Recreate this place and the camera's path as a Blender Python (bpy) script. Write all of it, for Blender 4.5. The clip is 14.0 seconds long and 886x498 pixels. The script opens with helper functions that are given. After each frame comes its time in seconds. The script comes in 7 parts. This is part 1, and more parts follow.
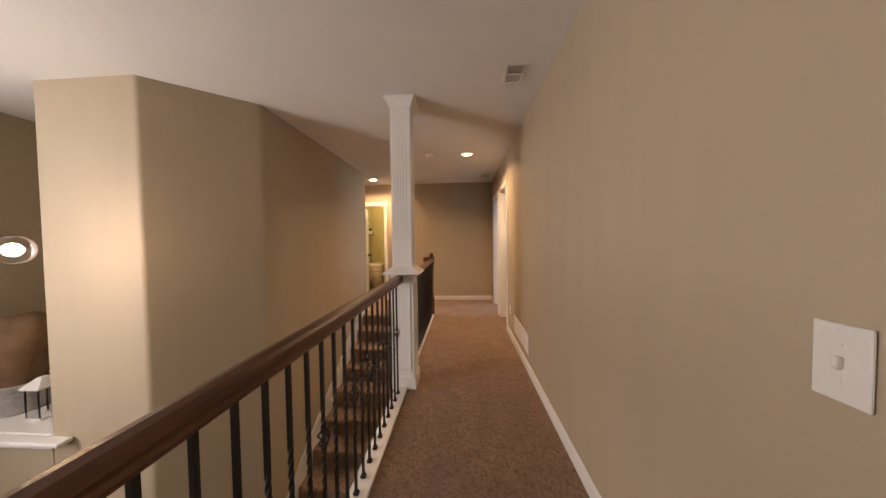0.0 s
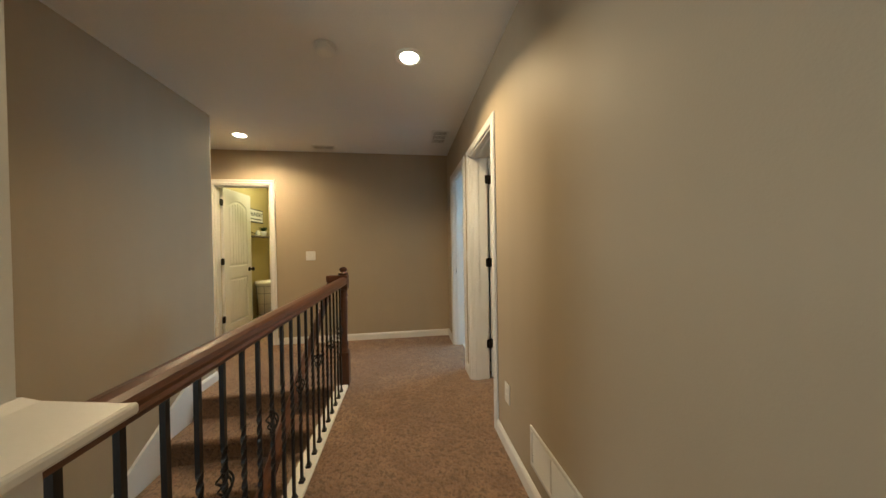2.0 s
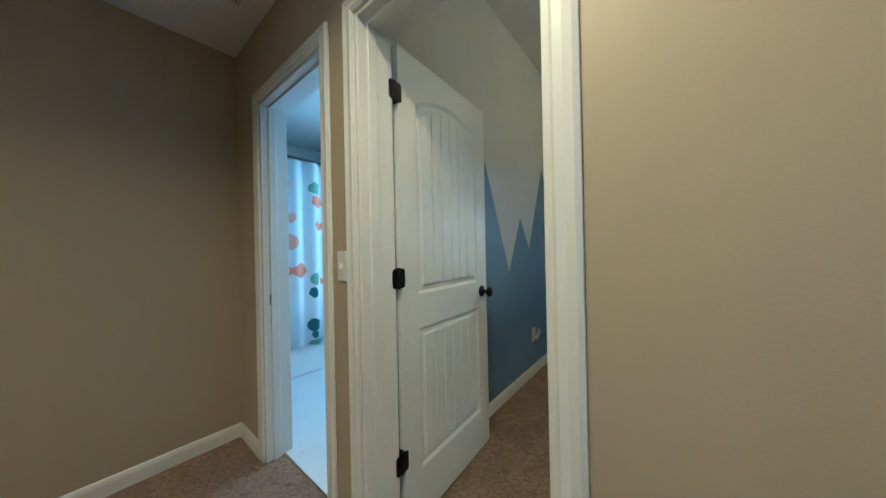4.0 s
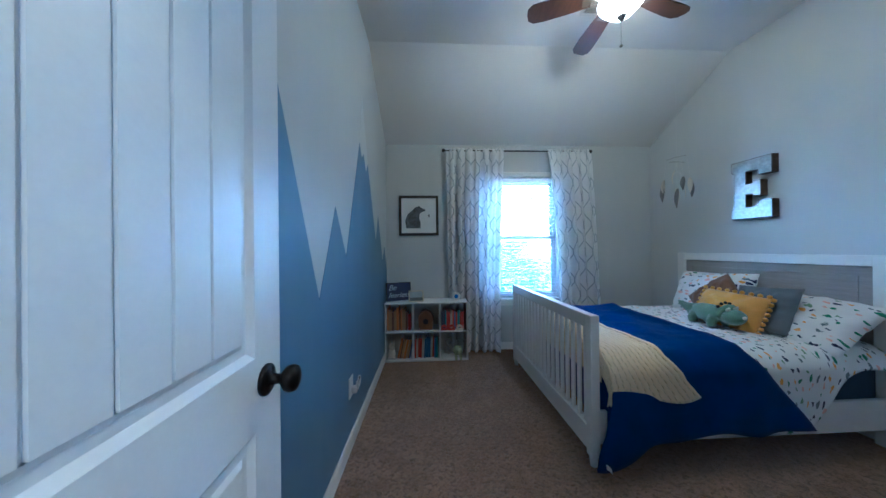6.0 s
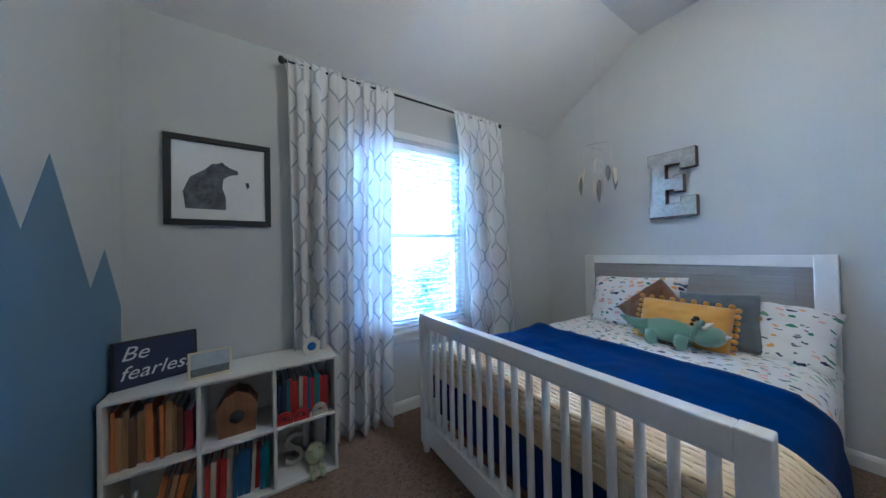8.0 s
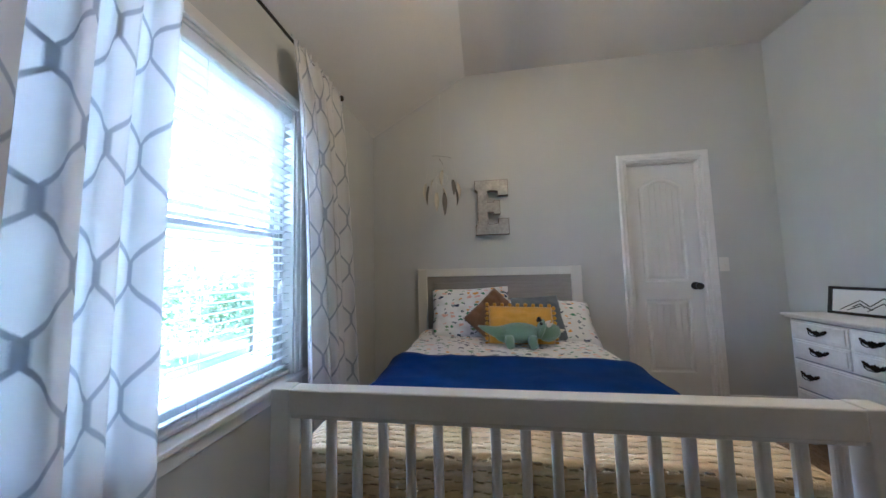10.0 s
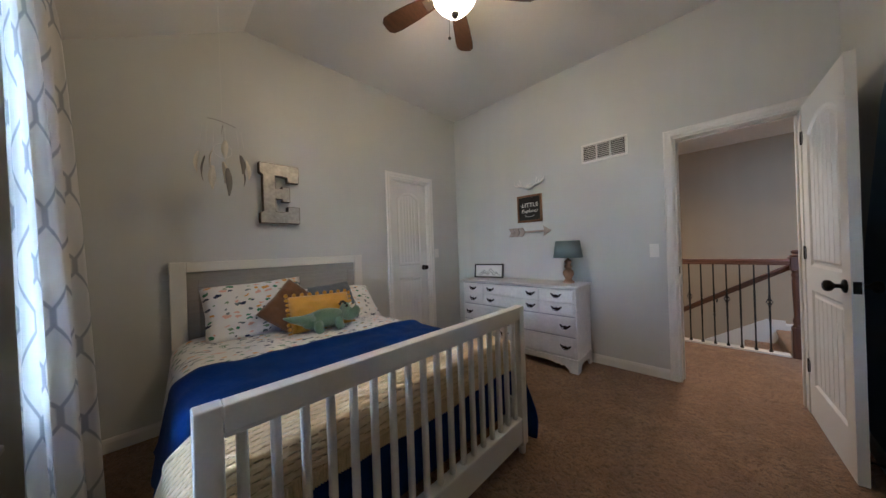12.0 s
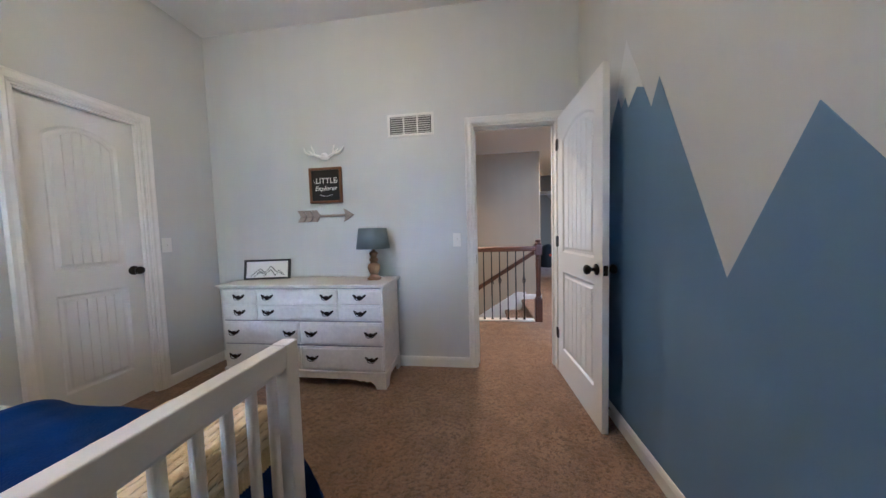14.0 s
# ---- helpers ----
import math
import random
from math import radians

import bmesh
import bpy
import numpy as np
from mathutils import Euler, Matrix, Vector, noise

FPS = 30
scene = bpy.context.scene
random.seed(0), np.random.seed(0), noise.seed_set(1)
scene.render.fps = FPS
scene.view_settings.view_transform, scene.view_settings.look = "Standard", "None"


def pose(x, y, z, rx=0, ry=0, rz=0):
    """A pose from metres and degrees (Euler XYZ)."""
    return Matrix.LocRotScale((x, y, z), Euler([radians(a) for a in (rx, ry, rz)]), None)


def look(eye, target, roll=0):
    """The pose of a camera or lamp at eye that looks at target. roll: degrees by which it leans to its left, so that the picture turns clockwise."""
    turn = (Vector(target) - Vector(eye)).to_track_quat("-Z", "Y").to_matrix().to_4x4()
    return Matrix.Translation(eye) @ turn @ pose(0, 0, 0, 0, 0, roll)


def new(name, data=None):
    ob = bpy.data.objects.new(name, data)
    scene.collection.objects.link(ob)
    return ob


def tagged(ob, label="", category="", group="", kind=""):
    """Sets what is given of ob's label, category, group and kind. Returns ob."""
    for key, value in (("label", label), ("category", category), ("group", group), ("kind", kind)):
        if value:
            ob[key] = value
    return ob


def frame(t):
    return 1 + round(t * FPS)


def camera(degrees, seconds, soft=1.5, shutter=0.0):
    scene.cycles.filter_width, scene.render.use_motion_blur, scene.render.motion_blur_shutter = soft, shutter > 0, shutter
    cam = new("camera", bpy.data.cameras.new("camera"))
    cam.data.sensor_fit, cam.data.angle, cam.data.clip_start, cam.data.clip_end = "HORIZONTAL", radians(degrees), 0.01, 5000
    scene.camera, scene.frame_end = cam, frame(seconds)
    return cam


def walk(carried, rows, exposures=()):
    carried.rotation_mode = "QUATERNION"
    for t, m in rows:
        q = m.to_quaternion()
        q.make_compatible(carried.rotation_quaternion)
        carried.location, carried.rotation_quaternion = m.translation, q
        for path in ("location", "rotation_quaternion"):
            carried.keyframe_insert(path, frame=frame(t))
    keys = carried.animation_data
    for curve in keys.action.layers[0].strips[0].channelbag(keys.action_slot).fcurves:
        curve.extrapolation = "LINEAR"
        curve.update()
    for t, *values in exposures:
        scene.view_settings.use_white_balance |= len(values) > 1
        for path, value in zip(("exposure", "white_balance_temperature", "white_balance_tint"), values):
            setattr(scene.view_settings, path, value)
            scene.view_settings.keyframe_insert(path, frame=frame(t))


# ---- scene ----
cam = camera(115.1, 14.0)
PATH = [
    (0, (0.067, 0.111, 1.276), (-0.066, 2.106, 1.212), -0.7),
    (0.5, (0.094, 0.636, 1.251), (0.038, 2.635, 1.202), -0.7),
    (1, (0.088, 1.162, 1.245), (0.108, 3.161, 1.208), -1.1),
    (1.5, (0.085, 1.711, 1.224), (0.214, 3.707, 1.202), -1.0),
    (2, (0.104, 2.246, 1.228), (0.373, 4.227, 1.208), -0.9),
    (2.5, (0.079, 2.729, 1.175), (0.576, 4.666, 1.183), -0.9),
    (3, (0.059, 3.17, 1.123), (0.84, 5.011, 1.169), -1.1),
    (3.2, (0.003, 3.339, 1.135), (0.967, 5.091, 1.175), -1.3),
    (5.3, (0.572, 4.404, 1.209), (2.547, 4.717, 1.228), -0.4),
    (5.5, (0.667, 4.432, 1.199), (2.66, 4.602, 1.221), -0.4),
    (6, (0.928, 4.427, 1.209), (2.926, 4.322, 1.214), -0.6),
    (6.5, (1.225, 4.414, 1.219), (3.198, 4.085, 1.213), -0.7),
    (7, (1.571, 4.408, 1.209), (3.495, 3.86, 1.212), -0.6),
    (7.2, (1.719, 4.413, 1.203), (3.612, 3.769, 1.211), -0.6),
    (9.3, (3.049, 4.246, 1.226), (3.949, 2.463, 1.328), -1.4),
    (9.5, (3.116, 4.247, 1.187), (3.848, 2.39, 1.319), -1.3),
    (10, (3.27, 4.269, 1.155), (3.537, 2.292, 1.291), -1.5),
    (10.5, (3.444, 4.327, 1.198), (3.215, 2.344, 1.313), -1.8),
    (11, (3.605, 4.368, 1.23), (2.914, 2.493, 1.314), -2.0),
    (11.5, (3.724, 4.423, 1.225), (2.652, 2.735, 1.273), -2.1),
    (12, (3.894, 4.368, 1.18), (2.477, 2.957, 1.18), -2.0),
    (12.5, (3.959, 4.294, 1.12), (2.287, 3.199, 1.063), -2.1),
    (13, (3.915, 4.199, 1.082), (2.075, 3.421, 0.993), -2.0),
    (13.5, (3.688, 4.123, 1.156), (1.757, 3.617, 1.04), -1.9),
    (14, (3.239, 4.126, 1.159), (1.259, 3.87, 1.049), -1.6),
]
walk(cam, [(t, look(eye, target, roll)) for t, eye, target, roll in PATH], exposures=[
    (0.0, 5.53, 6350, 20), (0.5, 5.58, 6100, 15), (1.0, 5.53, 5950, 11), (1.5, 5.5, 5800, 4), (2.0, 5.29, 5400, -3), (2.5, 5.1, 5000, -9), (3.2, 4.95, 4680, -14),
    (5.3, 5.3, 3560, -6), (6.0, 5.5, 3340, 0), (6.6, 5.65, 3400, 3), (7.2, 5.75, 3480, 4), (9.5, 5.47, 4150, 8), (10.5, 5.18, 4550, 8), (11.5, 4.92, 4680, 8), (12.5, 5.5, 4650, 10), (13.0, 5.65, 4700, 10), (14.0, 5.73, 4400, 10)])

# ---------------------------------------------------------------- light
SUN_EL, SUN_AZ = 52, 250          # degrees; the sun stands behind the house, so the window wall is in shade
world = bpy.data.worlds.new("sky")
scene.world = world
world.use_nodes = True
wn = world.node_tree.nodes
sky = wn.new("ShaderNodeTexSky")
sky.sky_type, sky.sun_disc = "NISHITA", False
sky.sun_elevation, sky.sun_rotation = radians(SUN_EL), radians(SUN_AZ)
sky.air_density, sky.dust_density, sky.ozone_density = 0.7, 4.5, 0.6
wn["Background"].inputs["Strength"].default_value = 0.15
world.node_tree.links.new(sky.outputs[0], wn["Background"].inputs["Color"])


def lamp(name, kind, energy, col, m, size=0.1, size_y=None, spread=180, angle=0.5):
    d = bpy.data.lights.new(name, kind)
    d.energy, d.color = energy, col
    if kind == "AREA":
        d.shape = "RECTANGLE" if size_y else "DISK"
        d.size, d.spread = size, radians(spread)
        if size_y:
            d.size_y = size_y
    elif kind == "SUN":
        d.angle = radians(angle)
    else:
        d.shadow_soft_size = size
    ob = new(name, d)
    ob.matrix_world = m
    return ob


az = radians(SUN_AZ)
lamp("sun", "SUN", 2.5, (1, 0.95, 0.88), look((math.sin(az) * 50, math.cos(az) * 50, 50 * math.tan(radians(SUN_EL))), (0, 0, 0)))
WARM = (1.0, 0.63, 0.31)
lamp("recessed_lamp_a", "AREA", 0.57, WARM, look((0.155, 4.125, 2.44), (0.155, 4.125, 0)), size=0.13, spread=145)
lamp("recessed_lamp_b", "AREA", 0.60, WARM, look((-1.66, 5.60, 2.44), (-1.66, 5.60, 0)), size=0.13, spread=150)
lamp("fan_bulb", "POINT", 0.75, (1.0, 0.57, 0.22), pose(2.58, 3.235, 2.70), size=0.11)
lamp("chandelier_bulb", "POINT", 0.10, WARM, pose(-2.40, 1.50, 1.25), size=0.04)
lamp("laundry_bulb", "POINT", 0.65, (1.0, 0.80, 0.42), pose(-1.95, 7.2, 2.3), size=0.08)
# daylight through openings of the rooms beside, whose windows stay out of view
lamp("bath_window_light", "AREA", 0.9, (0.62, 0.82, 1), look((2.6, 5.7, 1.7), (0.6, 5.4, 1.0)), size=0.6, size_y=0.7)
lamp("foyer_window_light", "AREA", 2.7, (1.0, 0.92, 0.83), look((-4.0, 0.25, 1.2), (0.7, 1.1, 1.1)), size=1.3, size_y=1.7)
lamp("loft_window_light", "AREA", 0.35, (0.85, 0.92, 1), look((-4.6, 7.3, 1.2), (-5.6, 5.6, 0.2)), size=0.5, size_y=0.5)

# ---------------------------------------------------------------- builders
def world_of(ob):
    m = ob.matrix_basis.copy()
    while ob.parent:
        m = ob.parent.matrix_basis @ ob.matrix_parent_inverse @ m
        ob = ob.parent
    return m


def thing(name, base, label, category, group="", kind=""):
    ob = new(name)
    ob.matrix_basis = Matrix.Translation(base)
    ob.empty_display_size = 0.1
    return tagged(ob, label, category, group, kind)


def part(name, bm, material, parent=None, label="", smooth=False):
    """One bmesh in world metres becomes one mesh object under its thing."""
    if smooth:
        for f in bm.faces:
            f.smooth = True
    me = bpy.data.meshes.new(name)
    bm.to_mesh(me)
    bm.free()
    for m in (material if isinstance(material, (list, tuple)) else [material]):
        me.materials.append(m)
    ob = new(name, me)
    if parent is not None:
        ob.parent = parent
        ob.matrix_parent_inverse = world_of(parent).inverted()
    return tagged(ob, label)


def again(ob, m, parent=None):
    """Another piece on the same mesh, moved by m."""
    o = bpy.data.objects.new(ob.name.split(".")[0], ob.data)
    scene.collection.objects.link(o)
    o.parent = parent if parent is not None else ob.parent
    if o.parent is not None:
        o.matrix_parent_inverse = world_of(o.parent).inverted()
    o.matrix_basis = m
    return o


def solo(name, bm, material, label="", category="", group="", kind="", smooth=False):
    return tagged(part(name, bm, material, None, "", smooth), label, category, group, kind)


def B():
    return bmesh.new()


def bx(bm, a, b, mi=0, m=None):
    c = [Vector((b[0] if i & 1 else a[0], b[1] if i & 2 else a[1], b[2] if i & 4 else a[2])) for i in range(8)]
    v = [bm.verts.new(m @ p if m else p) for p in c]
    for q in ((0, 2, 3, 1), (4, 5, 7, 6), (0, 1, 5, 4), (2, 6, 7, 3), (0, 4, 6, 2), (1, 3, 7, 5)):
        bm.faces.new([v[i] for i in q]).material_index = mi
    return bm


def merge(bm, other, m=None, mi=None):
    if m:
        bmesh.ops.transform(other, matrix=m, verts=other.verts)
    if mi is not None:
        for f in other.faces:
            f.material_index = mi
    me = bpy.data.meshes.new("t")
    other.to_mesh(me)
    other.free()
    bm.from_mesh(me)
    bpy.data.meshes.remove(me)
    return bm


def rb(bm, a, b, r=0.006, seg=2, m=None, mi=0):
    """A box with rounded edges."""
    t = bx(bmesh.new(), [min(p, q) for p, q in zip(a, b)], [max(p, q) for p, q in zip(a, b)])
    r = min(r, 0.49 * min(abs(p - q) for p, q in zip(a, b)))
    bmesh.ops.bevel(t, geom=t.edges[:], offset=r, segments=seg, affect="EDGES", profile=0.5)
    return merge(bm, t, m, mi)


def lathe(bm, prof, m=None, seg=24, mi=0, smooth=True):
    """Turn (radius, height) pairs about z."""
    m = m or Matrix()
    rings = []
    for r, z in prof:
        if r < 1e-5:
            rings.append([bm.verts.new(m @ Vector((0, 0, z)))])
        else:
            rings.append([bm.verts.new(m @ Vector((r * math.cos(2 * math.pi * k / seg), r * math.sin(2 * math.pi * k / seg), z))) for k in range(seg)])
    for p, q in zip(rings, rings[1:]):
        for k in range(seg):
            n = (k + 1) % seg
            if len(p) == 1 and len(q) == 1:
                continue
            vs = [p[0], q[n], q[k]] if len(p) == 1 else ([p[k], p[n], q[0]] if len(q) == 1 else [p[k], p[n], q[n], q[k]])
            f = bm.faces.new(vs)
            f.smooth, f.material_index = smooth, mi
    for ring, flip in ((rings[0], True), (rings[-1], False)):
        if len(ring) > 1:
            bm.faces.new(ring[::-1] if flip else ring).material_index = mi
    return bm


def rod(bm, a, b, r, seg=10, mi=0):
    a, b = Vector(a), Vector(b)
    m = Matrix.Translation(a) @ (b - a).to_track_quat("Z", "Y").to_matrix().to_4x4()
    return lathe(bm, [(r, 0), (r, (b - a).length)], m, seg, mi)


def tube(bm, pts, radii, seg=8, mi=0):
    """A round tube along a line of points."""
    pts = [Vector(p) for p in pts]
    if not isinstance(radii, (list, tuple)):
        radii = [radii] * len(pts)
    rings = []
    for i, p in enumerate(pts):
        d = (pts[min(i + 1, len(pts) - 1)] - pts[max(i - 1, 0)]).normalized()
        q = d.to_track_quat("Z", "Y").to_matrix()
        rings.append([bm.verts.new(p + q @ Vector((radii[i] * math.cos(2 * math.pi * k / seg), radii[i] * math.sin(2 * math.pi * k / seg), 0))) for k in range(seg)])
    for p, q in zip(rings, rings[1:]):
        best = min(range(seg), key=lambda s: sum((p[k].co - q[(k + s) % seg].co).length for k in range(seg)))
        for k in range(seg):
            f = bm.faces.new([p[k], p[(k + 1) % seg], q[(k + 1 + best) % seg], q[(k + best) % seg]])
            f.smooth, f.material_index = True, mi
    bm.faces.new(rings[0][::-1]).material_index = mi
    bm.faces.new(rings[-1]).material_index = mi
    return bm


def prism(bm, poly, h, m=None, mi=0):
    """Extrude a polygon of (x, y) from z = 0 to h, then place it by m."""
    m = m or Matrix()
    lo = [bm.verts.new(m @ Vector((x, y, 0))) for x, y in poly]
    hi = [bm.verts.new(m @ Vector((x, y, h))) for x, y in poly]
    fs = [bm.faces.new(lo[::-1]), bm.faces.new(hi)]
    for k in range(len(poly)):
        n = (k + 1) % len(poly)
        fs.append(bm.faces.new([lo[k], lo[n], hi[n], hi[k]]))
    for f in fs:
        f.material_index = mi
    return bm


def sweep(bm, prof, a, b, up=(0, 0, 1), mi=0):
    """A moulding: the profile of (out, up) pairs run straight from a to b."""
    a, b, up = Vector(a), Vector(b), Vector(up)
    out = (b - a).normalized().cross(up)
    rings = [[bm.verts.new(p + out * u + up * v) for u, v in prof] for p in (a, b)]
    n = len(prof)
    for k in range(n):
        bm.faces.new([rings[0][k], rings[0][(k + 1) % n], rings[1][(k + 1) % n], rings[1][k]]).material_index = mi
    bm.faces.new(rings[0]).material_index = mi
    bm.faces.new(rings[1][::-1]).material_index = mi
    return bm


def sheet(bm, nu, nv, fn, uv=None, mi=0):
    """A grid of nu x nv cells with places fn(u, v), u and v from 0 to 1."""
    g = [[bm.verts.new(fn(i / nu, j / nv)) for j in range(nv + 1)] for i in range(nu + 1)]
    lay = bm.loops.layers.uv.verify() if uv else None
    for i in range(nu):
        for j in range(nv):
            f = bm.faces.new([g[i][j], g[i + 1][j], g[i + 1][j + 1], g[i][j + 1]])
            f.smooth, f.material_index = True, mi
            if uv:
                for l, (p, q) in zip(f.loops, ((i, j), (i + 1, j), (i + 1, j + 1), (i, j + 1))):
                    l[lay].uv = uv(p / nu, q / nv)
    return bm


def thick(ob, t, offset=0.0):
    s = ob.modifiers.new("thickness", "SOLIDIFY")
    s.thickness, s.offset = t, offset
    return ob


def ball(bm, c, r, m=None, seg=12, mi=0):
    r = r if isinstance(r, (list, tuple)) else (r, r, r)
    mm = Matrix.Translation(c) @ (m or Matrix()) @ Matrix.Diagonal((*r, 1))
    n = seg // 2
    return lathe(bm, [(math.sin(math.pi * k / n), -math.cos(math.pi * k / n)) for k in range(n + 1)], mm, seg, mi)


def words(text, size, m, material, parent, name="lettering", depth=0.002, align="CENTER", shear=0.0):
    c = bpy.data.curves.new("t", "FONT")
    c.body, c.size, c.extrude, c.align_x, c.align_y, c.shear = text, size, depth, align, "CENTER", shear
    c.resolution_u = 3
    o = new("t", c)
    bpy.context.view_layer.update()
    me = bpy.data.meshes.new_from_object(o.evaluated_get(bpy.context.evaluated_depsgraph_get()))
    bpy.data.objects.remove(o)
    me.transform(m)
    bm = bmesh.new()
    bm.from_mesh(me)
    bpy.data.meshes.remove(me)
    for f in bm.faces:
        f.material_index = 0
    return part(name, bm, material, parent)


# ---------------------------------------------------------------- materials
class Nodes:
    def __init__(self, name):
        self.m = bpy.data.materials.new(name)
        self.m.use_nodes = True
        self.t = self.m.node_tree
        self.bsdf = self.t.nodes["Principled BSDF"]
        self.out = self.t.nodes["Material Output"]

    def add(self, kind, **kw):
        n = self.t.nodes.new("ShaderNode" + kind)
        for k, v in kw.items():
            if k == "operation":
                n.operation = v
            elif k == "data_type":
                n.data_type = v
            elif k == "blend_type":
                n.blend_type = v
            elif k == "voronoi_dimensions":
                n.voronoi_dimensions = v
            elif k == "offset":
                n.offset = v
            elif k == "bands_direction":
                n.bands_direction = v
        for i, x in kw.get("ins", {}).items():
            if isinstance(x, bpy.types.NodeSocket):
                self.t.links.new(x, n.inputs[i])
            else:
                n.inputs[i].default_value = x
        return n

    def link(self, a, b):
        self.t.links.new(a, b)

    def math(self, op, a, b=0.0, c=0.0):
        return self.add("Math", operation=op, ins={0: a, 1: b, 2: c}).outputs[0]

    def coord(self, which="Object"):
        return self.add("TexCoord").outputs[which]

    def noise(self, scale, detail=3, rough=0.5, vec=None):
        return self.add("TexNoise", ins={"Vector": vec or self.coord(), "Scale": scale, "Detail": detail, "Roughness": rough}).outputs["Fac"]

    def ramp(self, fac, stops, interp="LINEAR"):
        r = self.add("ValToRGB", ins={0: fac})
        r.color_ramp.interpolation = interp
        e = r.color_ramp.elements
        while len(e) < len(stops):
            e.new(0.5)
        for el, (p, c) in zip(e, stops):
            el.position, el.color = p, (*c, 1) if len(c) == 3 else c
        return r.outputs[0]

    def mix(self, fac, a, b, mode="MIX"):
        n = self.add("Mix", data_type="RGBA", blend_type=mode)
        for i, x in ((0, fac), (6, a), (7, b)):
            if isinstance(x, bpy.types.NodeSocket):
                self.link(x, n.inputs[i])
            else:
                n.inputs[i].default_value = x if i == 0 else ((*x, 1) if len(x) == 3 else x)
        return n.outputs[2]

    def bump(self, height, strength=0.2, dist=0.01):
        n = self.add("Bump", ins={"Height": height, "Strength": strength, "Distance": dist})
        self.link(n.outputs[0], self.bsdf.inputs["Normal"])
        return n

    def base(self, col):
        if isinstance(col, bpy.types.NodeSocket):
            self.link(col, self.bsdf.inputs["Base Color"])
        else:
            self.bsdf.inputs["Base Color"].default_value = (*col, 1)


def shade(c, k):
    return tuple(min(1, x * k) for x in c)


def mat(name, col, rough=0.6, metal=0.0, var=0.10, scale=3.0, grain=0.05, gscale=120, bump=0.1, bscale=300, dist=0.002, sheen=0.0, spec=None, rvar=0.08):
    """Paint, cloth, plastic or metal: a base colour with broad wear, fine grain and relief."""
    n = Nodes(name)
    big = n.noise(scale, 4, 0.55)
    fine = n.noise(gscale, 2, 0.6)
    c = n.mix(n.ramp(big, [(0.3, (0, 0, 0)), (0.7, (1, 1, 1))]), shade(col, 1 - var), shade(col, 1 + var * 0.5))
    c = n.mix(grain, c, n.ramp(fine, [(0.3, shade(col, 0.5)), (0.7, shade(col, 1.4))]))
    n.base(c)
    n.link(n.math("MULTIPLY_ADD", big, rvar * 2, rough - rvar), n.bsdf.inputs["Roughness"])
    n.bsdf.inputs["Metallic"].default_value = metal
    if spec is not None:
        n.bsdf.inputs["Specular IOR Level"].default_value = spec
    if sheen:
        n.bsdf.inputs["Sheen Weight"].default_value = sheen
    if bump:
        n.bump(n.noise(bscale, 2, 0.5), bump, dist)
    return n.m


def wood(name, dark, light, rough=0.35, axis=1, scale=14, coat=0.0):
    n = Nodes(name)
    s = [1.0, 1.0, 1.0]
    s = [9.0 if i != axis else 0.6 for i in range(3)]
    v = n.add("Mapping", ins={0: n.coord(), 3: s}).outputs[0]
    g = n.noise(scale * 0.5, 6, 0.65, v)
    f = n.noise(scale * 4, 3, 0.6, v)
    c = n.mix(n.ramp(g, [(0.3, (0, 0, 0)), (0.72, (1, 1, 1))]), dark, light)
    n.base(n.mix(0.35, c, n.ramp(f, [(0.35, dark), (0.65, light)])))
    n.link(n.math("MULTIPLY_ADD", g, 0.2, rough - 0.1), n.bsdf.inputs["Roughness"])
    n.bsdf.inputs["Coat Weight"].default_value = coat
    n.bump(f, 0.08, 0.002)
    return n.m


def wall_paint(name, col, rough=0.50, spec=0.35):
    """Eggshell paint with a light orange-peel relief and faint roller marks."""
    n = Nodes(name)
    big = n.noise(0.9, 3, 0.5)
    roll = n.noise(1.0, 2, 0.5, n.add("Mapping", ins={0: n.coord(), 3: (7, 7, 0.7)}).outputs[0])
    c = n.mix(n.ramp(big, [(0.35, (0, 0, 0)), (0.65, (1, 1, 1))]), shade(col, 0.96), shade(col, 1.03))
    n.base(n.mix(n.ramp(roll, [(0.4, (0, 0, 0)), (0.62, (0.5, 0.5, 0.5))]), c, shade(col, 0.96)))
    n.link(n.math("MULTIPLY_ADD", roll, 0.12, rough), n.bsdf.inputs["Roughness"])
    n.bsdf.inputs["Specular IOR Level"].default_value = spec
    n.bump(n.noise(170, 2, 0.5), 0.10, 0.003)
    return n.m


